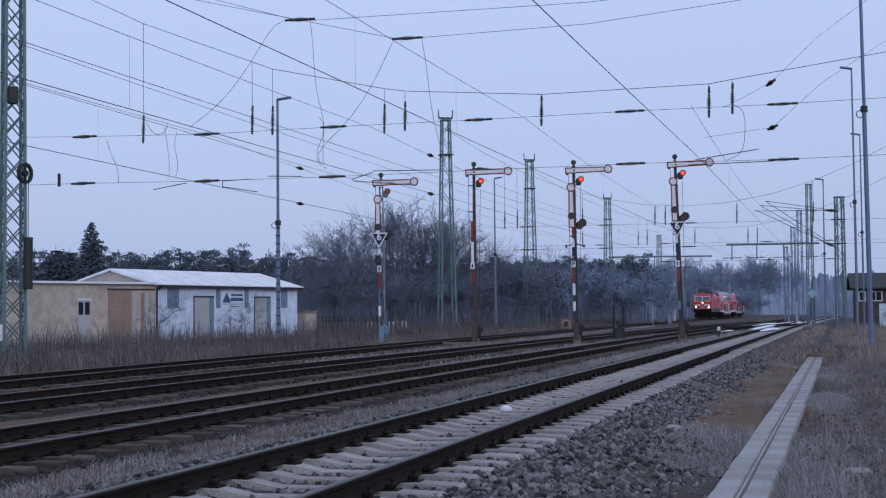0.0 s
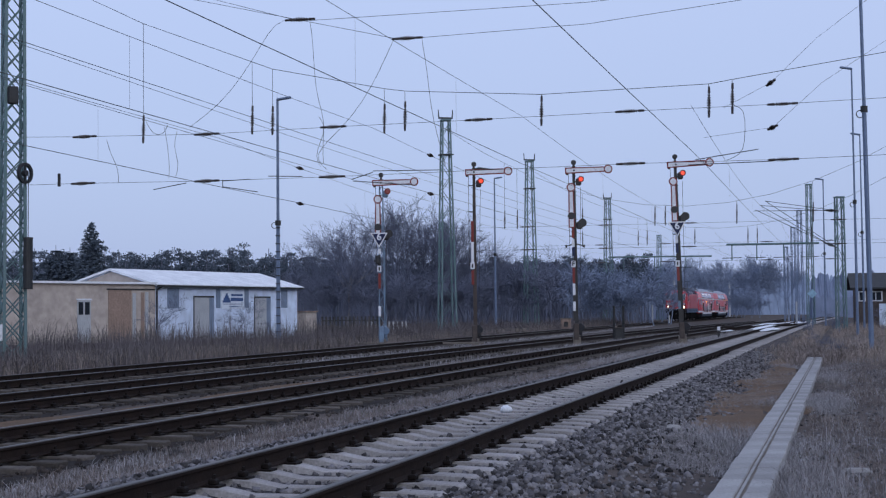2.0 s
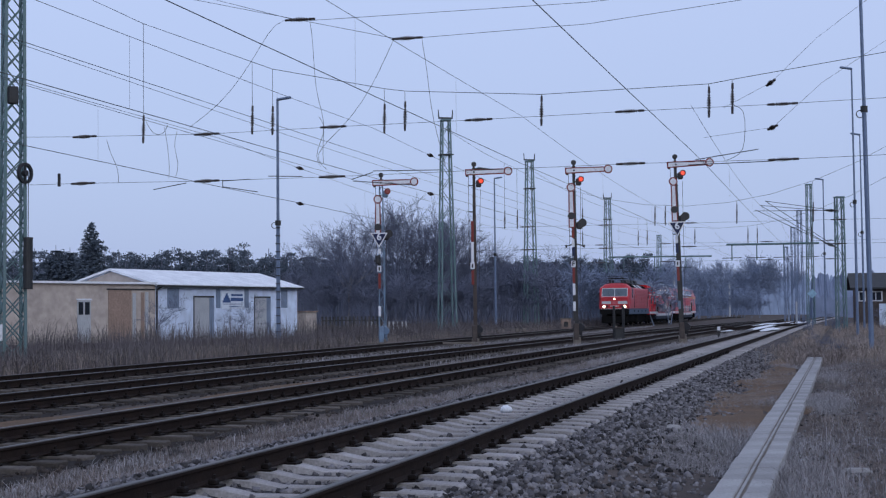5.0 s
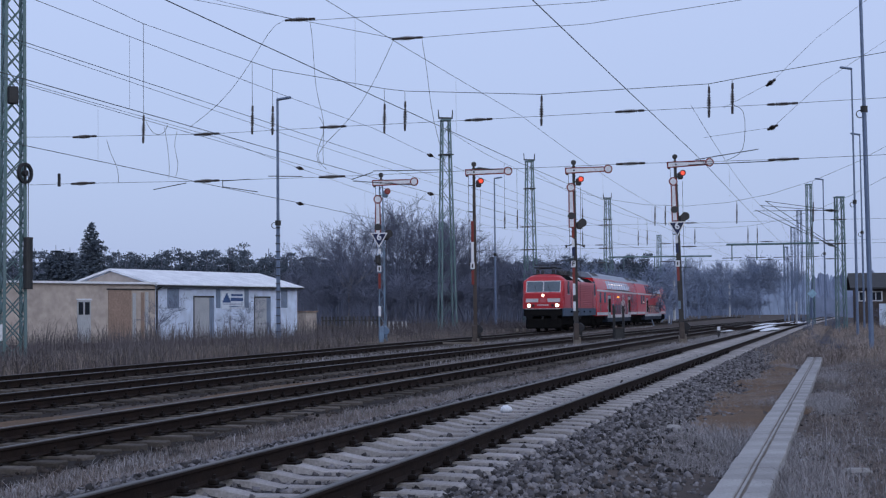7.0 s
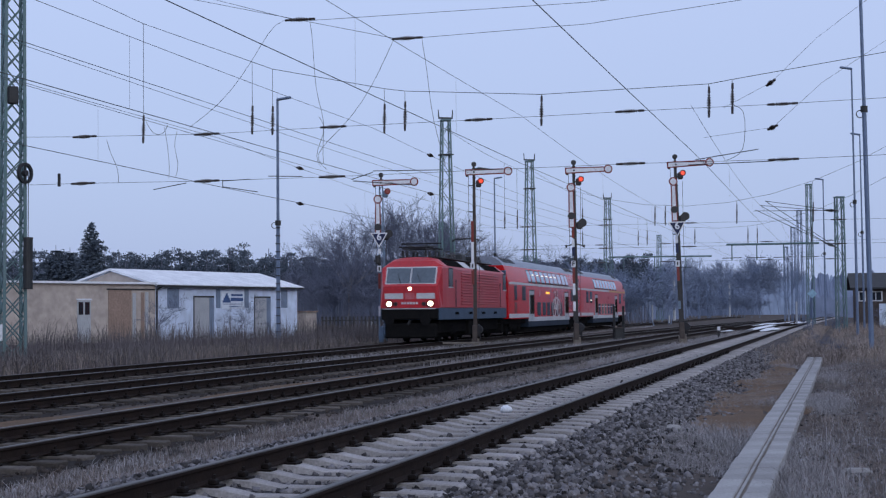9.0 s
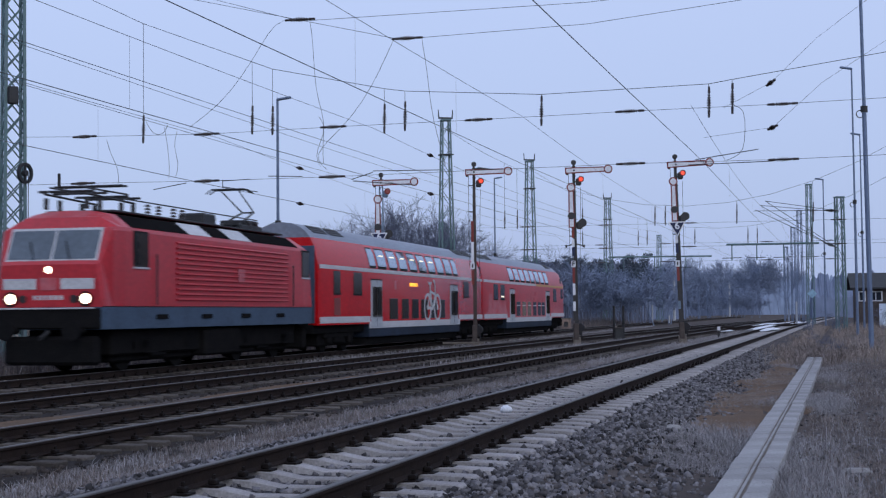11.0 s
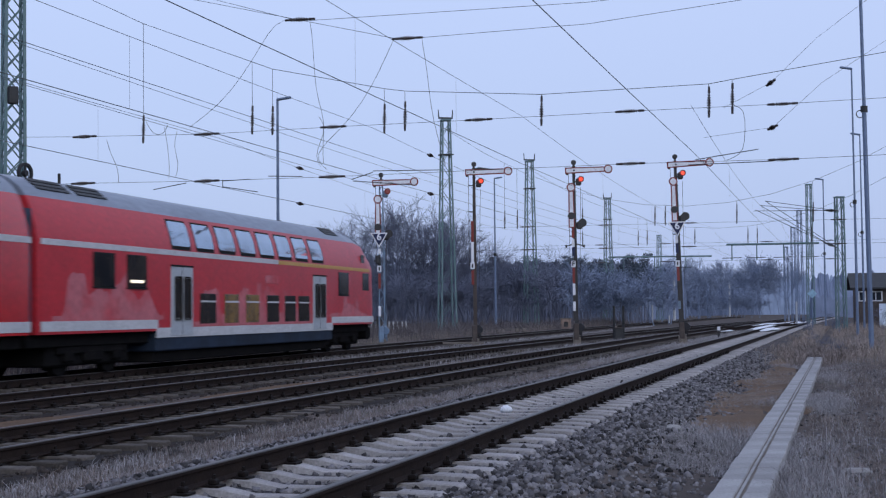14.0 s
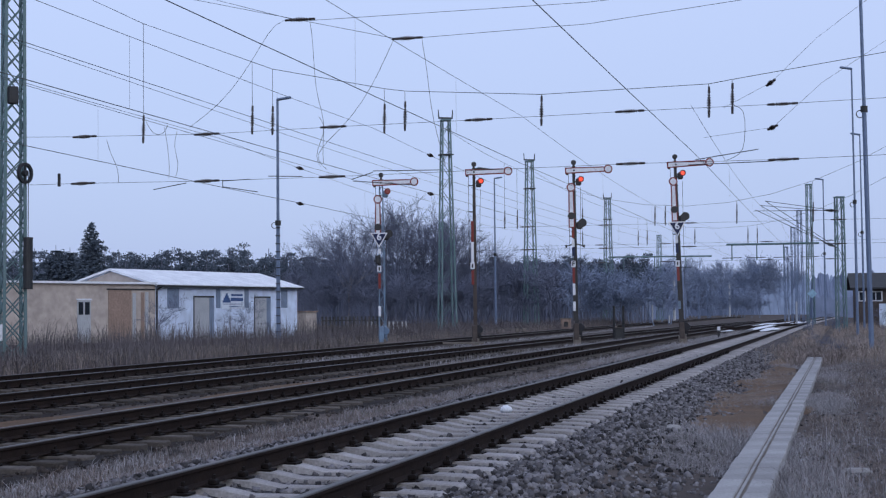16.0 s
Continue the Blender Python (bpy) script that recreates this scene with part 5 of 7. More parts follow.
# steady arms at the contact wires
for x0, z0, x1, z1 in ((-9.56, 5.73, -8.4, 5.92), (-7.17, 5.75, -6.0, 5.55), (-7.17, 5.94, -6.24, 5.97), (-7.17, 5.7, -7.17, 5.98), (-5.63, 6.05, -4.5, 6.0), (-2.9, 5.85, -2.2, 6.06), (-2.2, 6.1, -0.1, 6.06), (-2.85, 5.8, -0.8, 5.6), (7.6, 6.1, 9.4, 6.35), (7.4, 5.95, 9.8, 5.98)):
    wire("steady_arm", [(x0, span_point(x0), z0), (x1, span_point(x1), z1)], 0.014, "thin tubular steady arm", "steady arms")


part("registration_bar", Shape().cbox((-12.9, span_point(-12.9), 6.16), (0.09, 0.09, 0.44), 0.015), M_STEEL_DARK)
tagged(bpy.data.objects["registration_bar"], "short dark registration bar hanging on the cross-span", "wire fitting")


# ---- concrete cable trough beside the outer track ----
def build_trough():
    root = thing("cable_trough", Matrix.Identity(4), "pale concrete cable trough with covers, running beside the track", "cable trough", "", "structure")
    ang = -math.degrees(math.atan(0.27))
    ca, sa = math.cos(radians(ang)), math.sin(radians(ang))
    for side in (-1, 1):
        s, secs = Shape(), []
        for y in (2.0, 48.0):
            c = Vector((2.38 + 0.27 * (y - 12.13), y, 0))
            secs.append([(c.x + ca * a, c.y + sa * a, z) for a, z in ((side * 0.235, -0.15), (side * 0.25, -0.15), (side * 0.25, 0.022), (side * 0.235, 0.022))])
        part("side_wall", s.loft(secs), M_TROUGH, root, fix=True)
    cover = Shape()
    for c, w in ((-0.137, 0.205), (0.137, 0.205)):
        cover.cbox((c, 0, 0.035), (w, 0.99, 0.05), 0.010)
    for nm, hw, zt, mt in (("joint_filling", 0.04, 0.046, M_BLOCK), ("cable_ridge", 0.012, 0.058, M_TROUGH)):
        s, secs = Shape(), []
        for y in (2.0, 47.6):
            c = Vector((2.38 + 0.27 * (y - 12.13), y, 0))
            secs.append([(c.x + ca * a, c.y + sa * a, z) for a, z in ((-hw, -0.1), (hw, -0.1), (hw, zt), (-hw, zt))])
        part(nm, s.loft(secs), mt, root, "dark dirty joint between the covers" if hw > 0.03 else "", fix=True)
    me = cover.mesh("cover_slab", M_TROUGH)
    rng = random.Random(2)
    y = 2.3
    while y < 47.5:
        part("cover_slab", me, None, root, at=pose(2.38 + 0.27 * (y - 12.13) + rng.uniform(-0.006, 0.006), y, rng.uniform(-0.003, 0.003), rng.uniform(-0.15, 0.15), rng.uniform(-0.3, 0.3), ang + rng.uniform(-0.3, 0.3)))
        y += 1.0 * math.cos(radians(ang)) + 0.004
    return root


build_trough()


# ---- loose stones and dead grass ----
def stones(name, pts, sizes, material, label, seed):
    rng = np.random.default_rng(seed)
    n = len(pts)
    base = np.array([(x, y, z) for z in (-1, 1) for y in (-1, 1) for x in (-1, 1)], float) * 0.5
    v = base[None] * rng.uniform(0.55, 1.0, (n, 8, 3)) * rng.uniform(0.6, 1.25, (n, 1, 3))
    q = rng.normal(size=(n, 4))
    q /= np.linalg.norm(q, axis=1, keepdims=True)
    w, x, y, z = q.T
    R = np.stack([1 - 2 * (y * y + z * z), 2 * (x * y - w * z), 2 * (x * z + w * y), 2 * (x * y + w * z), 1 - 2 * (x * x + z * z), 2 * (y * z - w * x), 2 * (x * z - w * y), 2 * (y * z + w * x), 1 - 2 * (x * x + y * y)], -1).reshape(n, 3, 3)
    v = np.einsum("nij,nkj->nki", R, v) * sizes[:, None, None] + pts[:, None, :]
    f = np.array([(0, 2, 3, 1), (4, 5, 7, 6), (0, 1, 5, 4), (2, 6, 7, 3), (0, 4, 6, 2), (1, 3, 7, 5)])
    faces = (np.arange(n)[:, None, None] * 8 + f[None]).reshape(-1, 4)
    return tagged(new(name, fast_mesh(name, v.reshape(-1, 3), faces, material)), label, "gravel", "", "stuff")


def track_points(k, n, y0, y1, l0, l1, rng, power=1.0, lift=0.0):
    y = y0 + (y1 - y0) * rng.random(n) ** power
    lat = l0 + (l1 - l0) * rng.random(n)
    a, b, c = TRACKS[k]
    s = (y - 30) / 30
    sl = (b + 2 * c * s) / 30
    nn = np.sqrt(1 + sl * sl)
    x = a + b * s + c * s * s + lat / nn
    yy = y - lat * sl / nn
    return np.stack([x, yy, ground_z(x, yy) + lift], -1)


rng = np.random.default_rng(21)
p = np.concatenate([track_points(1, 22000, 7, 55, 0.85, 2.15, rng, 1.9), track_points(1, 5000, 7, 50, 2.1, 2.9, rng, 1.6), track_points(1, 13000, 7, 55, -2.3, -0.85, rng, 1.8), track_points(1, 9000, 7, 50, -0.68, 0.68, rng, 1.8)])
p[:, 2] += rng.uniform(-0.015, 0.02, len(p))
stones("ballast_stones", p, 0.02 + 0.055 * rng.random(len(p)) ** 1.5, M_STONE, "loose angular grey ballast stones beside the rails", 5)
p = np.concatenate([track_points(k, 5000, 12 + 6 * (k - 2), 60 + 10 * k, -1.75, 1.75, rng, 1.5) for k in (2, 3, 4)])
p[:, 2] += rng.uniform(-0.005, 0.02, len(p))
stones("dark_ballast_stones", p, rng.uniform(0.03, 0.075, len(p)), M_STONE_DARK, "dark rust-stained ballast stones", 6)
p = track_points(1, 9000, 7, 40, 2.3, 7.5, rng, 1.7)
stones("scattered_stones", p, rng.uniform(0.015, 0.05, len(p)), M_STONE, "small stones scattered over soil", 8)


def blades(name, pts, heights, width, lean, material, label, seed, category="dry grass", curl=0.5):
    rng = np.random.default_rng(seed)
    n = len(pts)
    a = rng.uniform(0, 2 * math.pi, n)
    d = np.stack([np.cos(a), np.sin(a), np.zeros(n)], -1)
    side = np.stack([-np.sin(a), np.cos(a), np.zeros(n)], -1)
    w = (width * rng.uniform(0.6, 1.4, n))[:, None]
    ln = (rng.normal(size=n) * lean)[:, None] * heights[:, None]
    mid = pts + d * ln * 0.35 + np.array([0, 0, 1.0]) * heights[:, None] * 0.55
    tip = pts + d * ln * (1 + curl) + np.array([0, 0, 1.0]) * heights[:, None] * rng.uniform(0.75, 1.0, n)[:, None]
    v = np.stack([pts - side * w, pts + side * w, mid + side * w * 0.75, mid - side * w * 0.75, tip + side * w * 0.12, tip - side * w * 0.12], 1)
    f = np.array([(0, 1, 2, 3), (3, 2, 4, 5)])
    faces = (np.arange(n)[:, None, None] * 6 + f[None]).reshape(-1, 4)
    return tagged(new(name, fast_mesh(name, v.reshape(-1, 3), faces, material)), label, category, "", "stuff")


def clumped(centres, per, spread, rng):
    c = np.repeat(centres, per, 0)
    off = rng.normal(size=(len(c), 2)) * spread
    c[:, :2] += off
    c[:, 2] = ground_z(c[:, 0], c[:, 1])
    return c


# pale grass in the low strip between the two near tracks
c = clumped(track_points(1, 900, 8, 60, -3.35, -2.05, rng, 1.6), 18, 0.12, rng)
blades("brown_grass", c, rng.uniform(0.03, 0.12, len(c)), 0.003, 0.9, M_GRASS_BROWN, "matted brown grass between the tracks", 30)
c = clumped(track_points(1, 1300, 8, 95, -3.35, -2.05, rng, 1.6), 15, 0.09, rng)
blades("pale_grass", c, rng.uniform(0.03, 0.12, len(c)), 0.0028, 0.75, M_GRASS_PALE, "short frosted dead grass between the tracks", 31)
# tufts between shoulder and trough
c = clumped(track_points(1, 3000, 7, 42, 2.35, 4.4, rng, 1.6), 26, 0.13, rng)
keep = (np.sin(c[:, 0] * 1.9 + 1.1) + np.sin(c[:, 1] * 0.8) + np.sin(c[:, 1] * 0.33 + c[:, 0]) > -0.1) & (np.abs(c[:, 0] - (2.38 + 0.27 * (c[:, 1] - 12.13))) > 0.25)
c = c[keep]
blades("pale_grass", c, rng.uniform(0.04, 0.22, len(c)) * (0.5 + 0.5 * np.clip(np.sin(c[:, 0] * 2.3) + np.sin(c[:, 1] * 1.1), 0, 1)), 0.0019, 0.95, M_GRASS_PALE, "frosted dead grass tufts beside the cable trough", 32)
# brown meadow right of the trough
def meadow(n, per, y0, y1, a0, a1, power, spread):
    y = y0 + (y1 - y0) * rng.random(n) ** power
    x = 2.38 + 0.27 * (y - 12.13) + a0 + (a1 - a0) * rng.random(n) ** 1.3
    q = np.stack([x, y, np.zeros(n)], -1)
    out = clumped(q, per, spread, rng)
    return out[np.abs(out[:, 0] - (2.38 + 0.27 * (out[:, 1] - 12.13))) > 0.26]


c = meadow(3000, 26, 7, 60, 0.45, 9, 1.35, 0.16)
c = c[np.sin(c[:, 0] * 2.1 + 0.7 * c[:, 1]) + np.sin(c[:, 1] * 1.3 - c[:, 0]) + np.sin(c[:, 0] * 0.9) > -0.9]
blades("brown_grass", c, rng.uniform(0.02, 0.14, len(c)), 0.0026, 1.15, M_GRASS_BROWN, "matted brown dead grass beside the trough", 33)
c = meadow(520, 34, 8, 80, 0.5, 11, 1.3, 0.2)
blades("pale_grass", c, rng.uniform(0.06, 0.30, len(c)), 0.0022, 0.9, M_GRASS_PALE, "pale dead grass tufts in brown meadow", 34)
c = meadow(1500, 30, 42, 130, -1.2, 26, 1.0, 0.35)
blades("tall_weeds", c, rng.uniform(0.1, 0.62, len(c)) * (0.75 + 0.35 * np.sin(c[:, 0] * 0.7 + 1) * np.sin(c[:, 1] * 0.21)), 0.006, 0.8, M_WEED_TAN, "tall dry tan grass on waste ground", 35, "weeds")
# the wide belt of tall weeds behind the main track
c = np.concatenate([clumped(track_points(4, 2100, 33, 175, -6.5, -3.0, rng, 1.0), 28, 0.4, rng), clumped(track_points(4, 2300, 35, 170, -24, -5.0, rng, 1.0), 26, 0.5, rng)])
c[:, 2] = -0.05
blades("tall_weeds", c, rng.uniform(0.12, 1.0, len(c)) ** 1.5 * (1.0 + 0.4 * np.sin(c[:, 0] * 0.9) * np.sin(c[:, 1] * 0.5)), 0.0055, 0.75, M_WEED, "belt of tall dry brown weeds behind the tracks", 36, "weeds")
c = clumped(track_points(4, 2000, 33, 175, -7.5, -3.0, rng, 1.0), 22, 0.3, rng)
c[:, 2] = -0.05
blades("tan_grass", c, rng.uniform(0.1, 0.62, len(c)), 0.005, 0.85, M_WEED_TAN, "tan dead grass in front of the weed belt", 41)
c = clumped(track_points(4, 260, 36, 120, -14, -5.0, rng, 1.0), 8, 0.25, rng)
blades("tall_weeds", c, rng.uniform(1.0, 1.75, len(c)), 0.012, 0.2, M_WEED, "single tall dry weed stalks", 37, "weeds")
# weeds that swallow the end of the trough
y = rng.uniform(41, 56, 260)
c = clumped(np.stack([2.38 + 0.27 * (y - 12.13) + rng.normal(size=260) * (0.15 + 0.05 * (y - 41)), y, np.zeros(260)], -1), 40, 0.2, rng)
keep = (c[:, 1] > 47) | (np.abs(c[:, 0] - (2.38 + 0.27 * (c[:, 1] - 12.13))) > 0.3)
c = c[keep]
blades("brown_grass", c, rng.uniform(0.08, 0.45, len(c)), 0.006, 0.7, M_GRASS_BROWN, "brown dead grass over the trough end", 39)
# weeds between the far tracks
c = np.concatenate([clumped(track_points(k, 500, 45, 150, 1.9, 2.6, rng, 1.0), 10, 0.15, rng) for k in (2, 3, 4)])
blades("pale_grass", c, rng.uniform(0.05, 0.22, len(c)), 0.006, 0.4, M_GRASS_PALE, "thin dead grass between far tracks", 38)


def patch(name, centre, rx, ry, rz, material, label, category, seed, lift=0.012, n=26, kind="structure"):
    r = random.Random(seed)
    ph = [r.uniform(0, 6.28) for _ in range(4)]
    pts = []
    for i in range(n):
        a = 2 * math.pi * i / n
        k = 1 + 0.22 * math.sin(3 * a + ph[0]) + 0.16 * math.sin(5 * a + ph[1]) + 0.1 * math.sin(9 * a + ph[2])
        pts.append(pose(*centre, 0, 0, rz) @ Vector((math.cos(a) * rx * k, math.sin(a) * ry * k, 0)))
    s = Shape()
    rings = [[(centre[0] + (q.x - centre[0]) * f, centre[1] + (q.y - centre[1]) * f, float(ground_z(np.array(centre[0] + (q.x - centre[0]) * f), np.array(centre[1] + (q.y - centre[1]) * f))) + lift * (1.2 - f * f) + centre[2]) for q in pts] for f in (1.0, 0.85, 0.7, 0.5, 0.3, 0.15, 0.004)]
    s.loft(rings, caps=False)
    return tagged(part(name, s, material, fix=True, smooth=True), label, category, "", kind)


M_SAND = mat("rusty sand", (0.15, 0.095, 0.06), 0.95, color2=(0.085, 0.062, 0.046), scale=1.2, fine=20, bump=0.5)
# rusty moss and pale sand patches
for j, (y, lat, rx, ry) in enumerate(((27.5, 3.0, 0.85, 4.5), (35.5, 2.95, 0.7, 5.5), (22.0, 2.9, 0.55, 2.4), (44, 2.8, 0.5, 5.5))):
    q = on_track(1, y, lat)
    patch("moss_patch", (q.x, q.y, 0.0), rx, ry, -15, M_MOSS, "rusty orange moss patch on the soil", "moss", 40 + j, 0.05)
for j, (y, lat, rx, ry) in enumerate(((19, 2.3, 0.5, 3.5), (24, 2.35, 0.55, 4.0), (29.5, 2.4, 0.5, 4.0), (35, 2.4, 0.5, 4.0), (42, 2.5, 0.5, 4.5), (50, 2.6, 0.5, 4.5))):
    q = on_track(3, y, lat)
    patch("sand_patch", (q.x, q.y, 0.02), rx, ry, -15, M_SAND, "rusty sand strip between the tracks", "sand", 60 + j, 0.02)
# remains of snow at the turnout
for j, (x, y, rx, ry) in enumerate(((22.0, 101, 0.85, 7.0), (23.6, 110, 0.9, 8.0), (29.0, 134, 1.2, 8.0), (31.6, 140, 1.2, 7.0), (36.4, 150, 1.4, 9.0), (20.2, 106, 0.5, 5.0), (33.6, 152, 1.2, 8.0), (26.2, 120, 0.8, 6.0))):
    patch("snow_patch", (x, y, 0.12), rx, ry, -15, M_SNOW, "thin patch of old snow by the turnout", "snow", 70 + j, 0.06)
# turnout rails that link the two near tracks
def link_rails():
    t = thing("turnout", Matrix.Identity(4), "crossing turnout rails linking two tracks", "railway turnout", "", "structure")
    for off in (-0.7535, 0.7535):
        for (k0, ya, k1, yb) in ((2, 96, 1, 136), (3, 92, 2, 140)):
            s, secs = Shape(), []
            for i in range(15):
                f = i / 14
                g = f * f * (3 - 2 * f)
                y = ya + (yb - ya) * f
                a, b = on_track(k0, y, off, RAIL_TOP[k0]), on_track(k1, y, off, RAIL_TOP[k1])
                c = a.lerp(b, g)
                secs.append([(c.x + px, c.y, c.z + pz + 0.004) for px, pz in RAIL_PROFILE])
            part("rail", s.loft(secs), M_RAIL, t, fix=True)


link_rails()

# small things on and beside the tracks
bag = Shape()
r = random.Random(9)
bag.loft([[(math.cos(2 * math.pi * i / 10) * w * r.uniform(0.8, 1.2), math.sin(2 * math.pi * i / 10) * w * 0.7 * r.uniform(0.8, 1.2), z) for i in range(10)] for z, w in ((0, 0.08), (0.03, 0.1), (0.075, 0.085), (0.10, 0.03))])
tagged(part("plastic_bag", bag, M_SIGWHITE, at=pose(0.86, 20.75, 0.185, 0, 0, 20), fix=True, smooth=True), "crumpled white plastic bag lying between the rails", "litter")


for j, (x, y, sx) in enumerate(((4.05, 14.6, 0.16), (4.2, 13.4, 0.22), (5.4, 17.5, 0.2), (3.15, 15.6, 0.1), (3.0, 19.5, 0.12))):
    bit = thing("pale_stone", pose(x, y, float(ground_z(np.array(x), np.array(y))) + 0.01, 0, 0, 37 * j), "flat pale stone lying in dead grass", "stone", "loose pale stones")
    part("stone", Shape().loft([[(math.cos(a * 1.05) * sx * k * (1 + 0.2 * math.sin(3 * a + j)), math.sin(a * 1.05) * sx * 0.6 * k, z) for a in range(6)] for z, k in ((-0.03, 0.9), (0.01, 1.0), (0.045, 0.7))]), M_TROUGH, bit, fix=True)


def post(name, x, y, h, r, material, label, cap=None):
    root = thing(name, pose(x, y, -0.15), label, "post", "track-side posts")
    part("shaft", Shape().tube((0, 0, 0), (0, 0, h + 0.15), r, r * 0.9, 8), material, root)
    if cap:
        part("cap", Shape().cbox((0, 0, h + 0.05), (r * 2.4, r * 2.4, 0.22), 0.02), cap, root, "white painted cap")
    return root


for x in (9.22, 9.72):
    post("steel_post", x, 80.0, 1.85, 0.075, M_STEEL_DARK, "dark rusty steel post between the tracks")
rb = thing("relay_box", pose(9.45, 79.9, -0.05), "low dark relay box between two posts", "relay box")
part("cabinet", Shape().cbox((0, 0, 0.35), (0.42, 0.3, 0.7), 0.02), M_STEEL_DARK, rb)
part("lid", Shape().cbox((0, 0, 0.72), (0.48, 0.36, 0.05), 0.01), M_SIGRUST, rb)
post("marker_post", 15.8, 85.0, 0.62, 0.07, M_SIGBLACK, "short black marker post with white cap", M_SIGWHITE)
for x, y in ((1.28, 98.0), (5.1, 103.0), (5.6, 103.5), (13.7, 118.0), (-2.4, 90.0)):
    q = thing("boundary_stone", pose(x, y, 0.18, 0, 0, 20), "small whitish boundary stone in the weeds", "stone", "boundary stones")
    part("stone", Shape().cbox((0, 0, 0.1), (0.26, 0.2, 0.26), 0.05), M_BLOCK, q)
pl = thing("crossing_plank", pose(0.9, 68.2, 0.17, 0, 0, -14), "pale wooden plank laid beside the rail", "plank")
part("board", Shape().cbox((0, 0, 0), (1.9, 0.3, 0.08), 0.01), M_BLOCK, pl)
pl = copy_thing(pl, pose(-4.2, 71.2, 0.14, 0, 0, -14))


# ---- storage building behind the tracks ----
def build_building():
    root = thing("storage_building", Matrix.Identity(4), "low tan and white storage building with a snow-covered gable roof", "building")
    o, d, nrm = Vector((-17.55, 90.0, 0)), Vector((0.458, 0.889, 0)), Vector((-0.889, 0.458, 0))
    L, Wd, eave, ridge = 15.8, 6.8, 3.42, 4.33

    def q(u, v, z):
        return o + d * u + nrm * v + Vector((0, 0, z))
    s = Shape().loft([[q(u, v, z) for v, z in ((0, -0.3), (0, eave), (Wd / 2, ridge), (Wd, eave), (Wd, -0.3))] for u in (0, L)])
    part("wall", s, M_WHITEWALL, root, "pale rendered long wall", fix=True)
    s = Shape().loft([[q(u, v, z) for v, z in ((0.05, eave - 0.02), (Wd / 2, ridge - 0.03), (Wd - 0.05, eave - 0.02))] for u in (-0.012, -0.003)])
    part("gable", s, M_TANWALL, root, "tan rendered gable", fix=True)
    part("end_wall", Shape().loft([[q(u, v, z) for v, z in ((-0.01, -0.2), (-0.01, eave - 0.05), (0.5, eave - 0.02), (0.5, -0.2))] for u in (L + 0.003, L + 0.02)]), M_TANWALL, root, fix=True)
    for v0, z0, v1, z1 in ((-0.35, eave - 0.05, Wd / 2, ridge + 0.04), (Wd + 0.35, eave - 0.05, Wd / 2, ridge + 0.04)):
        s = Shape().loft([[q(u, v0, z0), q(u, v1, z1), q(u, v1, z1 + 0.13), q(u, v0, z0 + 0.10)] for u in (-0.25, L + 0.35)])
        part("roof", s, M_SNOW, root, "roof slope under thin snow", fix=True)
    part("fascia", Shape().loft([[q(u, v, z) for v, z in ((-0.36, eave - 0.13), (-0.33, eave - 0.13), (-0.33, eave + 0.0), (-0.36, eave + 0.0))] for u in (-0.25, L + 0.35)]), M_STEEL_DARK, root, fix=True)

    def panel(name, u0, u1, z0, z1, out, t, material, label="", parent=None):
        s = Shape().loft([[q(u, -out, z0), q(u, -out, z1), q(u, -out + t, z1), q(u, -out + t, z0)] for u in (u0, u1)])
        return part(name, s, material, parent or root, label, fix=True)
    for u0, u1 in ((1.16, 2.33), (6.2, 6.66), (9.37, 9.85), (13.77, 14.55)):
        panel("shutter", u0, u1, 2.0, 3.24, 0.02, 0.03, M_BLUEPANEL, "faded blue shutter panel")
    for u0, u1 in ((3.85, 5.9), (10.55, 12.4)):
        g = panel("gate", u0, u1, 0.0, 2.68, 0.015, 0.03, M_GREYDOOR, "grey metal gate in a dark reveal")
        panel("gate_frame", u0 - 0.05, u0 + 0.03, 0.0, 2.72, 0.03, 0.04, M_STEEL_DARK, "", g)
        panel("gate_frame", u1 - 0.42, u1 + 0.05, 0.0, 2.72, 0.03, 0.04, M_BLUEPANEL, "", g)
        panel("lintel", u0 - 0.05, u1 + 0.05, 2.68, 2.78, 0.035, 0.05, M_STEEL_DARK, "", g)
    sg = panel("sign", 6.72, 9.3, 1.95, 3.1, 0.06, 0.04, mat("sign white", (0.66, 0.72, 0.80), 0.5, color2=(0.58, 0.64, 0.72), scale=2, fine=20, bump=0), "white company sign with dark blue writing bars")
    m_ink = mat("sign ink", (0.05, 0.10, 0.24), 0.6, bump=0)
    for u0, u1, z0, z1 in ((6.85, 7.75, 2.36, 2.5), (6.95, 7.65, 2.5, 2.66), (7.08, 7.52, 2.66, 2.82), (7.2, 7.4, 2.82, 2.96)):
        panel("sign_emblem", u0, u1, z0, z1, 0.066, 0.02, m_ink, "", sg)
    for u0, u1, z0, z1 in ((7.8, 9.1, 2.78, 2.92), (7.75, 9.15, 2.45, 2.68), (6.9, 9.1, 2.24, 2.28), (7.6, 8.6, 2.06, 2.12)):
        panel("writing_bar", u0, u1, z0, z1, 0.066, 0.02, m_ink, "", sg)
    part("downpipe", Shape().tube(q(0.05, -0.08, 0), q(0.05, -0.08, 3.1), 0.06, 0.06, 8).tube(q(0.05, -0.08, 3.1), q(0.25, -0.33, 3.35), 0.06, 0.06, 8), M_STEEL_DARK, root, "dark grey downpipe")
    # flat-roofed front part
    b = Vector((-0.627, -0.779, 0))
    e = o + b * 13.5
    back = Vector((-0.889, 0.458, 0)) * 7.5

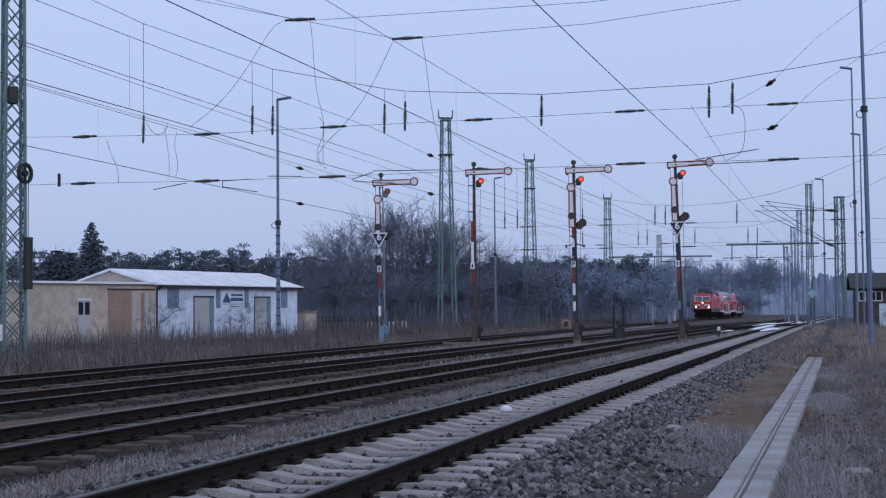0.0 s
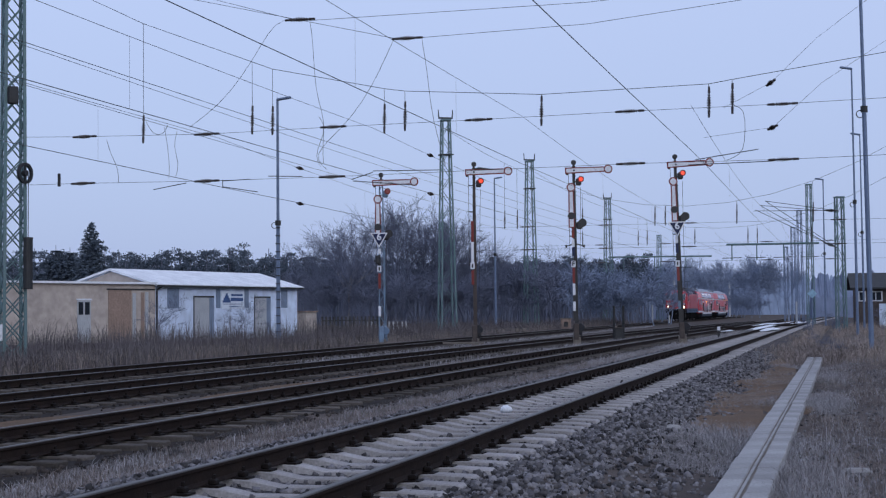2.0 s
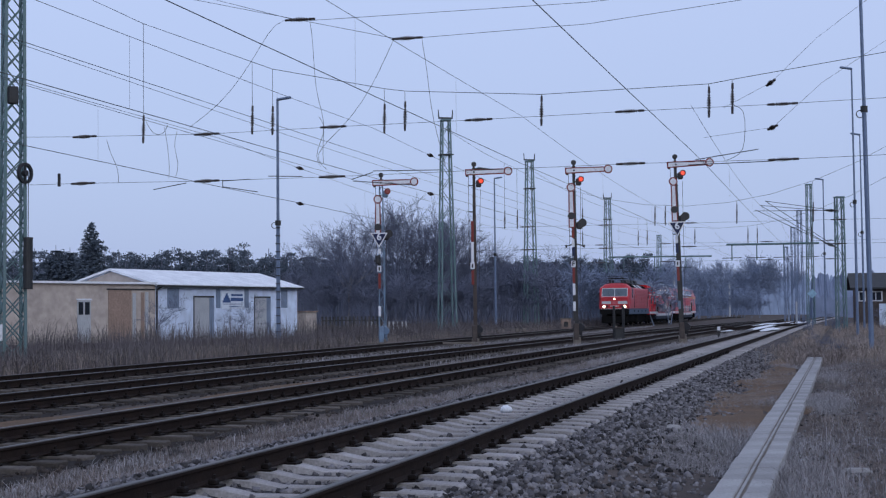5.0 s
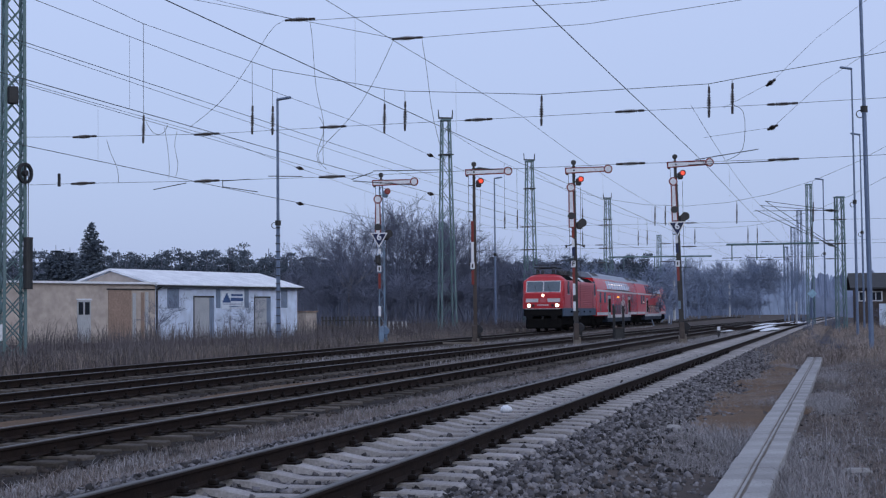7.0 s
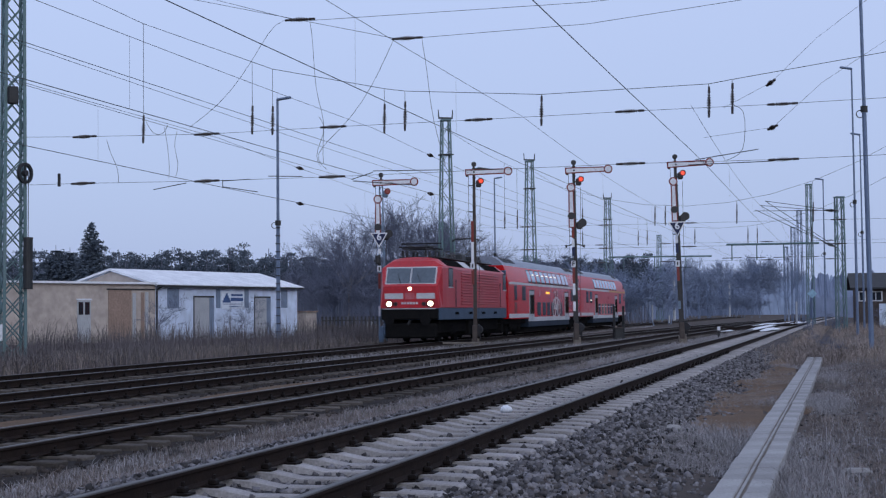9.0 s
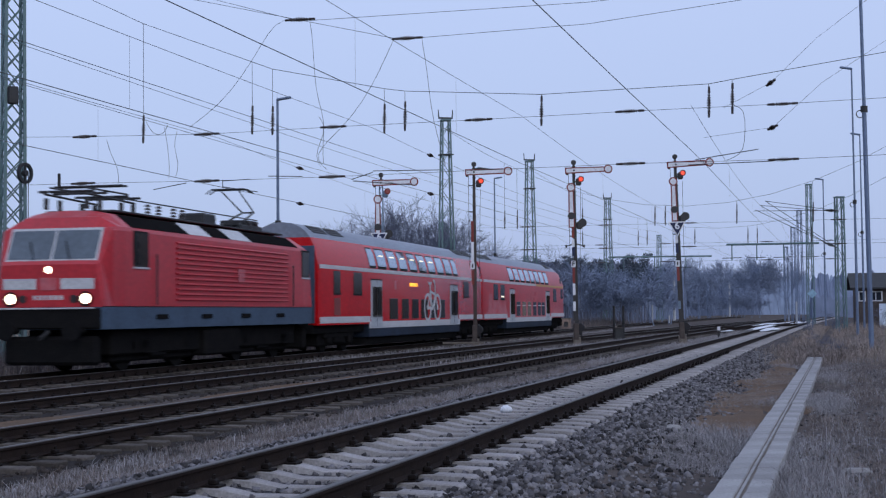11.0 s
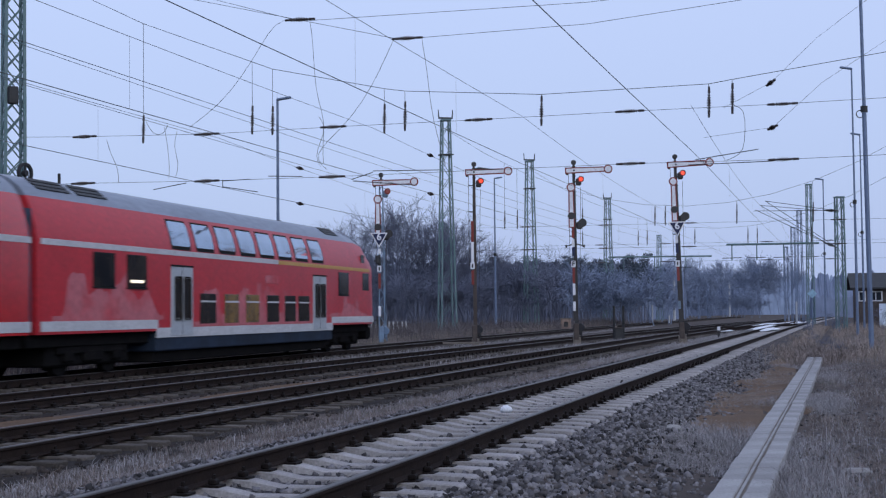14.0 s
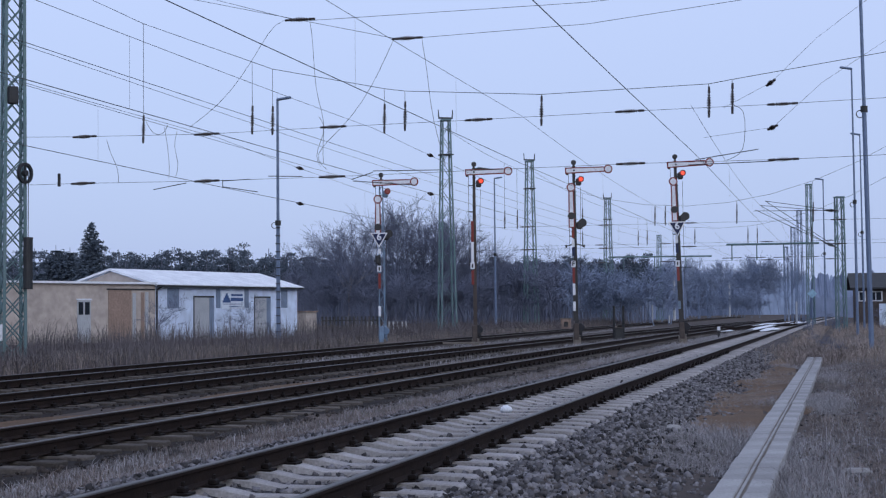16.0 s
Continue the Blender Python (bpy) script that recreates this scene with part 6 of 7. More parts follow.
    def w(t, off, z):
        return o + b * t + Vector((0.779, -0.627, 0)) * off + Vector((0, 0, z))
    s = Shape().loft([[p0 + Vector((0, 0, z)) for p0 in (o + b * 0.02, e, e + back, o + b * 0.02 + back)] for z in (-0.3, 3.45)])
    part("annex_wall", s, M_TANWALL, root, "tan rendered annex wall", fix=True)
    s = Shape().loft([[w(-0.05, 0.22, z), w(13.6, 0.22, z), w(13.6, 0, z) + back * 1.03, w(-0.05, 0, z) + back * 1.03] for z in (3.45, 3.58)])
    part("annex_roof", s, M_SNOW, root, "flat roof edge with a white rim", fix=True)

    def wpanel(name, t0, t1, z0, z1, out, th, material, label="", parent=None):
        s = Shape().loft([[w(t, out, z0), w(t, out, z1), w(t, out - th, z1), w(t, out - th, z0)] for t in (t0, t1)])
        return part(name, s, material, parent or root, label, fix=True)
    gt = wpanel("sliding_gate", 1.86, 3.58, -0.1, 3.1, 0.03, 0.05, M_BROWNDOOR, "brown wooden sliding gate")
    wpanel("gate_rail", 0.1, 3.7, 3.1, 3.18, 0.06, 0.06, M_STEEL_DARK, "", gt)
    wg = wpanel("weathered_gate", 0.15, 1.8, -0.1, 3.08, 0.025, 0.04, M_TANWALL, "weathered boarded gate")
    for j in range(5):
        wpanel("board", 0.25 + 0.32 * j, 0.5 + 0.32 * j, 0.0, 3.0 - 0.02 * j, 0.04, 0.03, M_GREYDOOR if j in (1, 4) else M_BROWNDOOR if j == 2 else M_TANWALL, "", wg)
    dr = wpanel("door", 4.86, 5.82, 0.0, 2.5, 0.03, 0.05, M_GREYDOOR, "pale door with two glazed panes")
    wpanel("door_frame", 4.80, 5.88, 2.5, 2.58, 0.05, 0.06, M_SIGWHITE, "", dr)
    for t0, t1 in ((4.95, 5.28), (5.4, 5.73)):
        wpanel("pane", t0, t1, 1.65, 2.38, 0.038, 0.03, M_GLASS, "", dr)
    return root


build_building()
sh = thing("shed", pose(-9.6, 106.5, -0.2, 0, 0, -27), "small wooden shed beside the building", "shed")
part("wall", Shape().cbox((-0.5, 0, 0.95), (1.2, 1.4, 1.9), 0.03), M_TANWALL, sh)
part("roof", Shape().cbox((-0.5, 0, 1.94), (1.4, 1.6, 0.08), 0.02), M_BROWNDOOR, sh)


def fence(x, y, n, h, rz, material, label, gap=0.3):
    root = thing("fence", pose(x, y, -0.2, 0, 0, rz), label, "fence", "far fences")
    me = Shape().cbox((0, 0, h / 2), (0.14, 0.05, h), 0.01).mesh("slat", material)
    for i in range(n):
        part("slat", me, None, root, at=pose(i * gap, 0, 0))
    for z in (h * 0.3, h * 0.8):
        part("fence_rail", Shape().cbox((n * gap / 2, 0.05, z), (n * gap, 0.05, 0.09), 0.01), M_STEEL_DARK, root)
    return root


fence(-9.2, 112, 16, 1.55, 10, M_STEEL_DARK, "dark slatted fence beside the shed")
fence(-6.4, 125, 10, 1.05, 8, M_GREYDOOR, "low whitish slatted fence", 0.36)
hut = thing("brick_hut", pose(10.75, 130.0, -0.1, 0, 0, -10), "small brown brick hut with a dark opening in the weeds", "hut")
part("wall", Shape().cbox((0, 0, 0.5), (0.85, 0.8, 1.0), 0.02), M_BROWNDOOR, hut)
part("roof", Shape().cbox((0, 0, 1.04), (1.0, 0.95, 0.09), 0.02), M_BLOCK, hut)
part("hatch", Shape().cbox((0.05, -0.41, 0.55), (0.36, 0.04, 0.45), 0.01), M_STEEL_DARK, hut, "dark hatch")


# ---- trees ----
def grow(rng, p, d, length, radius, level, out, spread, gravity, fine=1):
    """Collects tapering limb segments (start, end, radii, level)."""
    n = 3 if level < 2 else 2
    seg = length / n
    for i in range(n):
        d = (d + Vector((rng.gauss(0, 0.14), rng.gauss(0, 0.14), rng.gauss(0.03, 0.1) - gravity * level * 0.02))).normalized()
        r = p + d * seg
        r1 = radius * (1 - 0.28 * (i + 1) / n)
        out.append((p, r, radius, r1, level))
        p, radius = r, r1
        if level < 5 and i > 0 or level > 1:
            kids = 2 if level < 4 else fine
            for _ in range(kids):
                if level >= 5:
                    break
                ax = Vector((rng.gauss(0, 1), rng.gauss(0, 1), rng.gauss(0, 0.5))).normalized()
                nd = (d + ax * spread * rng.uniform(0.6, 1.2)).normalized()
                grow(rng, p, nd, length * rng.uniform(0.55, 0.78), radius * 0.62, level + 1, out, spread, gravity, fine)


def limb_mesh(name, segs, material, sides):
    a = np.array([s[0] for s in segs])
    b = np.array([s[1] for s in segs])
    r0, r1 = np.array([s[2] for s in segs])[:, None], np.array([s[3] for s in segs])[:, None]
    d = b - a
    d /= np.linalg.norm(d, axis=1, keepdims=True)
    ref = np.where(np.abs(d[:, 2:3]) > 0.9, np.array([[1.0, 0, 0]]), np.array([[0, 0, 1.0]]))
    u = np.cross(d, ref)
    u /= np.linalg.norm(u, axis=1, keepdims=True)
    w = np.cross(d, u)
    vs = []
    for c, r in ((a, r0), (b, r1)):
        for i in range(sides):
            th = 2 * math.pi * i / sides
            vs.append(c + (u * math.cos(th) + w * math.sin(th)) * r)
    v = np.stack(vs, 1).reshape(-1, 3)
    f = np.array([(i, (i + 1) % sides, sides + (i + 1) % sides, sides + i) for i in range(sides)])
    return fast_mesh(name, v, (np.arange(len(segs))[:, None, None] * 2 * sides + f[None]).reshape(-1, 4), material)


def bare_tree(seed, height, spread, material, thin, fine=1):
    """A leafless tree at the origin: trunk with limbs, and a crown of twigs."""
    rng = random.Random(seed)
    out = []
    stems = 1 if thin > 0.025 else rng.choice((1, 2, 2))
    for _ in range(stems):
        d = Vector((rng.gauss(0, 0.16), rng.gauss(0, 0.16), 1)).normalized()
        grow(rng, Vector((rng.gauss(0, 0.25), rng.gauss(0, 0.25), -0.3)), d, height * 0.42, height * (0.010 if thin > 0.025 else 0.016), 0, out, spread, 0.3, fine)
    top = max(s[1].z for s in out)
    k = height / top
    out = [(s[0] * k, s[1] * k, max(s[2], thin), max(s[3], thin * 0.7), s[4]) for s in out]
    big, small = [s for s in out if s[4] <= 2], [s for s in out if s[4] > 2]
    return limb_mesh("trunk", big, material, 5), limb_mesh("crown", small, material, 3)


TREE_KINDS = [bare_tree(100 + i, 12.5, 0.58, M_HAZY_BARK, 0.011, 2) for i in range(4)]
YOUNG_KINDS = [bare_tree(140 + i, 12.5, 0.6, M_HAZY_BARK, 0.018, 1 if i < 2 else 0) for i in range(4)]
THICKET_KINDS = [bare_tree(160 + i, 4.5, 1.0, M_HAZY_BARK, 0.026, 0) for i in range(2)]
FAR_KINDS = [bare_tree(200 + i, 12.0, 0.66, M_HAZED_TREE, 0.03) for i in range(3)]


def plant(kinds, i, x, y, s, rz, label, name="bare_tree", group="bare trees behind the tracks"):
    root = thing(name, pose(x, y, -0.1, 0, 0, rz) @ Matrix.Diagonal((s, s, s, 1)), label, "tree", group)
    trunk, crown = kinds[i % len(kinds)]
    part("trunk", trunk, None, root)
    part("crown", crown, None, root)
    return root


rt = random.Random(12)
for x, y, s in ((-10.8, 150, 0.78), (-9.3, 143, 0.62), (-7.6, 156, 0.86), (-5.6, 148, 0.92), (-4.0, 153, 0.98), (-2.4, 146, 0.94), (-0.8, 155, 0.98), (0.9, 149, 0.9), (2.6, 153, 0.8), (3.9, 147, 0.66), (-6.6, 160, 0.8), (1.6, 160, 0.85), (12.0, 175, 0.72), (13.5, 182, 0.62)):
    plant(TREE_KINDS, rt.randrange(4), x, y, s * 1.13, rt.uniform(0, 360), "bare winter tree with dense fine dark twigs")
birch = bare_tree(77, 8.5, 0.3, M_BIRCH, 0.026)
birch[1].materials[0] = M_HAZY_BARK
root = thing("birch_tree", pose(-9.2, 138, -0.1), "slender birch with pale leaning trunk", "tree", "bare trees behind the tracks")
part("trunk", birch[0], None, root, "pale birch bark")
part("crown", birch[1], None, root)
shrub = bare_tree(55, 3.2, 0.8, M_HAZY_BARK, 0.006)
for x, y, s in ((-12.9, 90, 0.95), (-17.0, 85, 1.0), (-7.5, 118, 0.9), (-5.5, 120, 0.9)):
    root = thing("bare_shrub", pose(x, y, -0.1, 0, 0, rt.uniform(0, 360)) @ Matrix.Diagonal((s, s, s, 1)), "bare leafless shrub among dry weeds", "shrub", "bare shrubs")
    part("stems", shrub[0], None, root)
    part("twig_mass", shrub[1], None, root)
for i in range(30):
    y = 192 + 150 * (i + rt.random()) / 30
    plant(FAR_KINDS, rt.randrange(3), track_x(4, y) - rt.uniform(6, 16), y, rt.uniform(0.6, 0.85) * (y / 215) ** 0.8, rt.uniform(0, 360), "distant bare tree with haze in its bark colour", "distant_tree", "distant bare trees")
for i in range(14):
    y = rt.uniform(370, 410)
    plant(FAR_KINDS, rt.randrange(3), (1255 + 150 * (i + rt.random()) / 14 - 784) / 2613 * y, y, rt.uniform(1.1, 1.5), rt.uniform(0, 360), "distant bare tree with haze in its bark colour", "distant_tree", "distant bare trees")


# brush takes the same haze-tinted bark colour
BRUSH_KINDS = [bare_tree(240 + i, 5.0, 0.95, M_HAZED_TREE, 0.04, 0) for i in range(2)]
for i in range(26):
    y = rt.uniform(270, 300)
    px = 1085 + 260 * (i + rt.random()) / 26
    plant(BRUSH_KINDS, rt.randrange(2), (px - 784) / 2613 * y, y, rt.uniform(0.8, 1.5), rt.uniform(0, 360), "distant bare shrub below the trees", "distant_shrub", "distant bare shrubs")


def spruce_cloud(seed, centre, height, radius, size):
    """Needle clumps along drooping whorled branches."""
    g = np.random.default_rng(seed)
    pts = []
    z = 0.05 * height
    while z < height:
        f = z / height
        reach = radius * (1 - f) ** 0.75 * g.uniform(0.8, 1.12) + 0.08
        for _ in range(13 if f < 0.8 else 9):
            a, ln = g.uniform(0, 2 * math.pi), reach * g.uniform(0.7, 1.1)
            n = max(5, int(ln * 20))
            u = g.random(n) ** 0.7
            pts.append(np.stack([np.cos(a) * ln * u, np.sin(a) * ln * u, z - 0.22 * ln * u + 0.12 * ln * u * u + g.normal(size=n) * 0.04], -1) + g.normal(size=(n, 3)) * 0.05)
        z += 0.3 - 0.12 * f
    c = np.concatenate(pts) + np.array(centre)
    n = len(c)
    q = g.normal(size=(n, 3)) * np.array([1, 1, 0.4])
    q /= np.linalg.norm(q, axis=1, keepdims=True)
    t = np.cross(q, g.normal(size=(n, 3)))
    t /= np.linalg.norm(t, axis=1, keepdims=True)
    s = (size * g.uniform(0.5, 1.3, n))[:, None]
    return np.stack([c - q * s - t * s * 0.4, c + q * s - t * s * 0.3, c + q * s * 1.1 + t * s * 0.3, c - q * s * 0.8 + t * s * 0.4], 1).reshape(-1, 3)


def quads_of(v):
    return np.arange(len(v)).reshape(-1, 4)


fir = thing("spruce_tree", pose(-31.0, 130, -0.2), "dark pointed spruce behind the building", "tree")
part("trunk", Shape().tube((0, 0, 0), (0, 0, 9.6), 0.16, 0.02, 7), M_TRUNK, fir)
v = spruce_cloud(3, (0, 0, 0), 10.0, 3.3, 0.12)
part("crown", fast_mesh("crown", v, quads_of(v), M_PINE), None, fir, "dark green needle branches")
for j, (dx, dy, hh, rr) in enumerate(((-35.4, 140, 8.6, 3.2), (-37.0, 141, 8.9, 3.4), (-34.2, 143, 8.3, 3.0))):
    fir = thing("spruce_tree", pose(dx, dy, -0.2), "dark broad spruce in a clump behind the building", "tree")
    part("trunk", Shape().tube((0, 0, 0), (0, 0, hh - 0.3), 0.16, 0.02, 7), M_TRUNK, fir)
    v = spruce_cloud(14 + j, (0, 0, 0), hh, rr, 0.13)
    v[:, 2] = np.minimum(v[:, 2], hh * 0.9)
    part("crown", fast_mesh("crown", v, quads_of(v), M_PINE), None, fir)
# the pine wood on the skyline: irregular crowns of several needle lobes each
def pine_cloud(seed, x, y, h, width):
    g = np.random.default_rng(seed)
    out = []
    for _ in range(g.integers(8, 13)):
        up = g.uniform(0.5, 0.96)
        reach = width * (0.35 + 1.3 * (1 - up)) * g.random() ** 0.6
        a = g.uniform(0, 2 * math.pi)
        c = np.array([x + reach * math.cos(a), y + reach * math.sin(a), h * up])
        n = int(g.integers(50, 85))
        p = c + g.normal(size=(n, 3)) * np.array([0.46, 0.46, 0.2]) * width * g.uniform(0.55, 0.95)
        a = g.normal(size=(n, 3))
        a /= np.linalg.norm(a, axis=1, keepdims=True)
        b = np.cross(a, g.normal(size=(n, 3)))
        b /= np.linalg.norm(b, axis=1, keepdims=True)
        s = g.uniform(0.07, 0.19, n)[:, None]
        out.append(np.stack([p - a * s, p + b * s * 0.6, p + a * s, p - b * s * 0.6], 1).reshape(-1, 3))
    return np.concatenate(out)


chunks, trunks = [], Shape()
for i in range(300):
    y = rt.uniform(184, 218)
    px = -40 + 1190 * (i + rt.random()) / 300
    x = (px - 784) / 2613 * y
    h = (rt.uniform(7.6, 9.4) if rt.random() < 0.7 else rt.uniform(9.2, 10.6)) * (1.06 if px < 560 else 0.9) * y / 198
    chunks.append(pine_cloud(300 + i, x, y, h, rt.uniform(0.8, 1.3)))
    trunks.tube((x, y, 0), (x + rt.gauss(0, 0.2), y, h * 0.95), 0.12, 0.05, 4, caps=False)
v = np.concatenate(chunks)
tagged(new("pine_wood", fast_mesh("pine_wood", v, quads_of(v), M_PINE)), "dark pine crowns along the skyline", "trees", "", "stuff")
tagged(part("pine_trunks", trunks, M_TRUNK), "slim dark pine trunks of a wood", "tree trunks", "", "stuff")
for i in range(46):
    px = 545 + 640 * (i + rt.random()) / 46
    y = rt.uniform(166, 184)
    # trees further right switch to the bark colour with haze in it
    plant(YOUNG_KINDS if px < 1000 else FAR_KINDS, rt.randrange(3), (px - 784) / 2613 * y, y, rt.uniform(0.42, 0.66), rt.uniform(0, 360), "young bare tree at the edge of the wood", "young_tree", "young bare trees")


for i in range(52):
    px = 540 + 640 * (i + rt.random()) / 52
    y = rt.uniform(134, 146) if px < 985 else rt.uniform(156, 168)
    # shrubs further right likewise use the haze-tinted bark
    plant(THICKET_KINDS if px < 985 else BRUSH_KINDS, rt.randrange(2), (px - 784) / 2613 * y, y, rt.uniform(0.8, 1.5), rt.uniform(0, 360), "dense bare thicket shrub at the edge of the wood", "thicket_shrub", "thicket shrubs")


def wood_backdrop(name, px0, px1, y, top, rough, material, label, seed):
    """Far wood closed behind the single trees: an uneven wall of undergrowth."""
    rng = random.Random(seed)
    s, secs = Shape(), []
    n = int((px1 - px0) / 2)
    h = top
    for i in range(n + 1):
        px = px0 + (px1 - px0) * i / n
        x = (px - 784) / 2613 * y
        h = top + (h - top) * 0.45 + rng.gauss(0, rough)
        yy = y + 1.2 * math.sin(i * 0.025)
        secs.append([(x, yy, -1.0), (x, yy, h * 0.5), (x, yy + 1.5, h), (x, yy + 5, -1.0)])
    s.loft(secs)
    return tagged(part(name, s, material, fix=True), label, "far woods", "", "backdrop")


# bluish haze is put into these far-wood colours, palest at the line's end
M_HAZE = mat("haze-tinted far woods", (0.168, 0.204, 0.300), 1.0, color2=(0.128, 0.158, 0.240), scale=0.15, fine=1.2, bump=0, stretch=(1, 1, 0.3))
M_HAZE2 = mat("pale haze-tinted distance", (0.26, 0.32, 0.45), 1.0, color2=(0.20, 0.25, 0.36), scale=0.1, fine=0.9, bump=0, stretch=(1, 1, 0.3))
wood_backdrop("far_woods", -200, 1130, 222, 8.9, 0.3, M_THICKET, "dense undergrowth of the far wood, haze in its colour", 5)
wood_backdrop("far_woods", 1080, 1215, 262, 8.4, 0.5, M_HAZE, "far woods with bluish haze in their colour", 9)
wood_backdrop("far_woods", 1190, 1345, 415, 10.5, 0.9, M_HAZE, "far woods with bluish haze in their colour", 6)
# unseen wood added beside and behind the camera, to darken reflections on the train
def reflected_wood_top(k):
    return 11.5 + 1.6 * math.sin(k * 1.3) + 1.1 * math.sin(k * 3.4)


reflected_wood = Shape()
ring = [(66 + 2 * math.sin(k * 0.5), 150 - 5 * k) for k in range(42)] + [(66 - 6 * k, -60 - 4 * min(k, 4)) for k in range(1, 52)]
reflected_wood.loft([[(x, y, -1.0), (x + 0.6, y - 0.6, reflected_wood_top(k)), (x + 7, y - 7, -1.0)] for k, (x, y) in enumerate(ring)])
tagged(part("far_woods", reflected_wood, M_THICKET, fix=True), "added dark wood out of view, darkens the train's reflections", "far woods", "", "backdrop")
wood_backdrop("far_woods", 1440, 1900, 262, 7.5, 0.5, M_HAZE, "far woods with bluish haze in their colour", 7)
wood_backdrop("far_woods", 1335, 1480, 440, 11.0, 0.7, M_HAZE2, "woods at the end of the line, haze painted pale", 8)


# ---- far overhead-line equipment and the right-hand side ----
FARM = "distant steel lattice mast of the overhead line"
lattice_mast(29.6, 110.0, 9.9, 0.62, 0.5, M_LATTICE, label="dark lattice tension mast beside the tracks", prongs=False, rz=5, bar=0.05)
lattice_mast(34.8, 140.0, 13.4, 0.6, 0.4, M_LATTICE, label=FARM, prongs=False, rz=5, bar=0.04)
lattice_mast(39.9, 165.0, 12.6, 0.6, 0.4, M_STEEL, label=FARM, prongs=False, rz=5, bar=0.035)
lattice_mast(41.3, 174.0, 11.2, 0.5, 0.4, M_STEEL, label=FARM, prongs=False, rz=5, bar=0.035)
lattice_mast(43.2, 186.0, 9.4, 0.5, 0.4, M_STEEL, label=FARM, prongs=False, rz=5, bar=0.035)


def gantry(x0, y0, x1, y1, z, posts, label):
    root = thing("wire_gantry", Matrix.Identity(4), label, "gantry", "far gantries")
    a, b = Vector((x0, y0, z)), Vector((x1, y1, z))
    part("beam", Shape().tube(a, b, 0.11, 0.11, 6), M_LATTICE, root)
    for f in posts:
        p = a.lerp(b, f)
        part("hanger_post", Shape().tube((p.x, p.y, p.z - 1.6), (p.x, p.y, p.z), 0.06, 0.06, 6), M_LATTICE, root)
        part("steady_tube", Shape().tube((p.x - 1.0, p.y, p.z - 1.4), (p.x + 0.9, p.y, p.z - 1.35), 0.035, 0.035, 5), M_STEEL_DARK, root)
    return root


gantry(29.0, 151, 38.0, 149, 8.25, (0.06, 0.33, 0.62, 0.9), "green steel beam gantry over the far tracks")
gantry(20.7, 185, 33.5, 184, 8.3, (0.15, 0.45, 0.75), "green steel beam gantry over the far tracks")
# cantilever ropes with insulators at the tension mast
for a, b in (((22.3, 105, 8.67), (29.4, 110, 6.1)), ((22.7, 105, 8.95), (28.6, 110, 6.5)), ((23.0, 105, 9.3), (29.3, 110, 6.2)), ((23.0, 105, 9.3), (28.3, 108, 8.85)), ((22.6, 105, 9.0), (28.2, 108, 8.75)), ((22.2, 105, 8.6), (28.2, 108, 8.8))):
    wire("tension_rope", [a, b], 0.022, "oblique tension rope to the lattice mast", "tension ropes")
insulator((28.75, 109, 8.85), (1, 0.3, 0), 0.7, 0.13)
insulator((28.9, 110, 6.35), (1, 0.2, -0.35), 0.7, 0.13)
# the next cross-span, from the second mast
def far_span(x0, y0, x1, z_top, low, hang, slope=-0.262):
    def yy(x):
        return y0 + slope * (x - x0)
    pts = []
    for i in range(13):
        f = i / 12
        pts.append((x0 + (x1 - x0) * f, yy(x0 + (x1 - x0) * f), z_top - (z_top - low) * 4 * f * (1 - f)))
    wire("cross_span_carrier", pts, 0.012, "sagging cross-span carrying rope")
    for z in (7.7, 6.05):
        wire("cross_span_rope", [(x0, yy(x0), z), (x1, yy(x1), z)], 0.009, "taut horizontal cross-span rope")
    for x in hang:
        f = (x - x0) / (x1 - x0)
        zc = z_top - (z_top - low) * 4 * f * (1 - f)
        wire("hanger", [(x, yy(x), zc), (x, yy(x), 7.7)], 0.012, "short vertical hanger rope")
        insulator((x, yy(x), 8.25), (0.02, 0, 1), 0.8, 0.09)
    for x in hang[::2]:
        insulator((x + 1.6, yy(x + 1.6), 7.7), (1, slope, 0), 0.6, 0.085)
        insulator((x + 1.6, yy(x + 1.6), 6.05), (1, slope, 0), 0.6, 0.085)


far_span(0.3, 108.0, 34.0, 15.0, 8.9, (4.5, 5.4, 10.0, 15.0, 15.7, 20.5, 25.5))
far_span(8.2, 138.5, 42.0, 15.0, 9.0, (13.0, 18.0, 18.8, 23.0, 27.6, 28.4, 33.0))
# oblique section wires with insulators near the outer track
for row in (((8.0, 44.9, 6.85), (9.9, 44.0, 7.03), (11.2, 43.2, 8.25), (20.0, 38.0, 14.0)), ((8.6, 44.8, 7.75), (9.87, 44.0, 8.38), (11.1, 43.3, 9.6), (17.0, 39.8, 14.0))):
    wire("section_wire", row, 0.005, "thin oblique section wire", "section wires")
    a, b = Vector(row[0]), Vector(row[2])
    insulator(row[1], b - a, 0.2, 0.09)
for k, y, z in ((4, 53.5, 6.87), (4, 53.5, 5.58), (3, 52.2, 7.16), (3, 52.2, 5.79)):
    c = on_track(k, y, 0, z)
    insulator(c, (track_slope(k, y), 1, 0), 0.4, 0.07)
for y, h, px in ((215, 7.3, 1192), (330, 7.7, 1290), (280, 6.2, 1251), (265, 5.8, 1235), (320, 7.0, 1284)):
    post("concrete_post", (px - 784) / 2613 * y, y, h, 0.2 if px in (1192, 1290) else 0.09, M_GREYDOOR if px in (1192, 1290) else M_STEEL, "pale concrete line post before the woods")
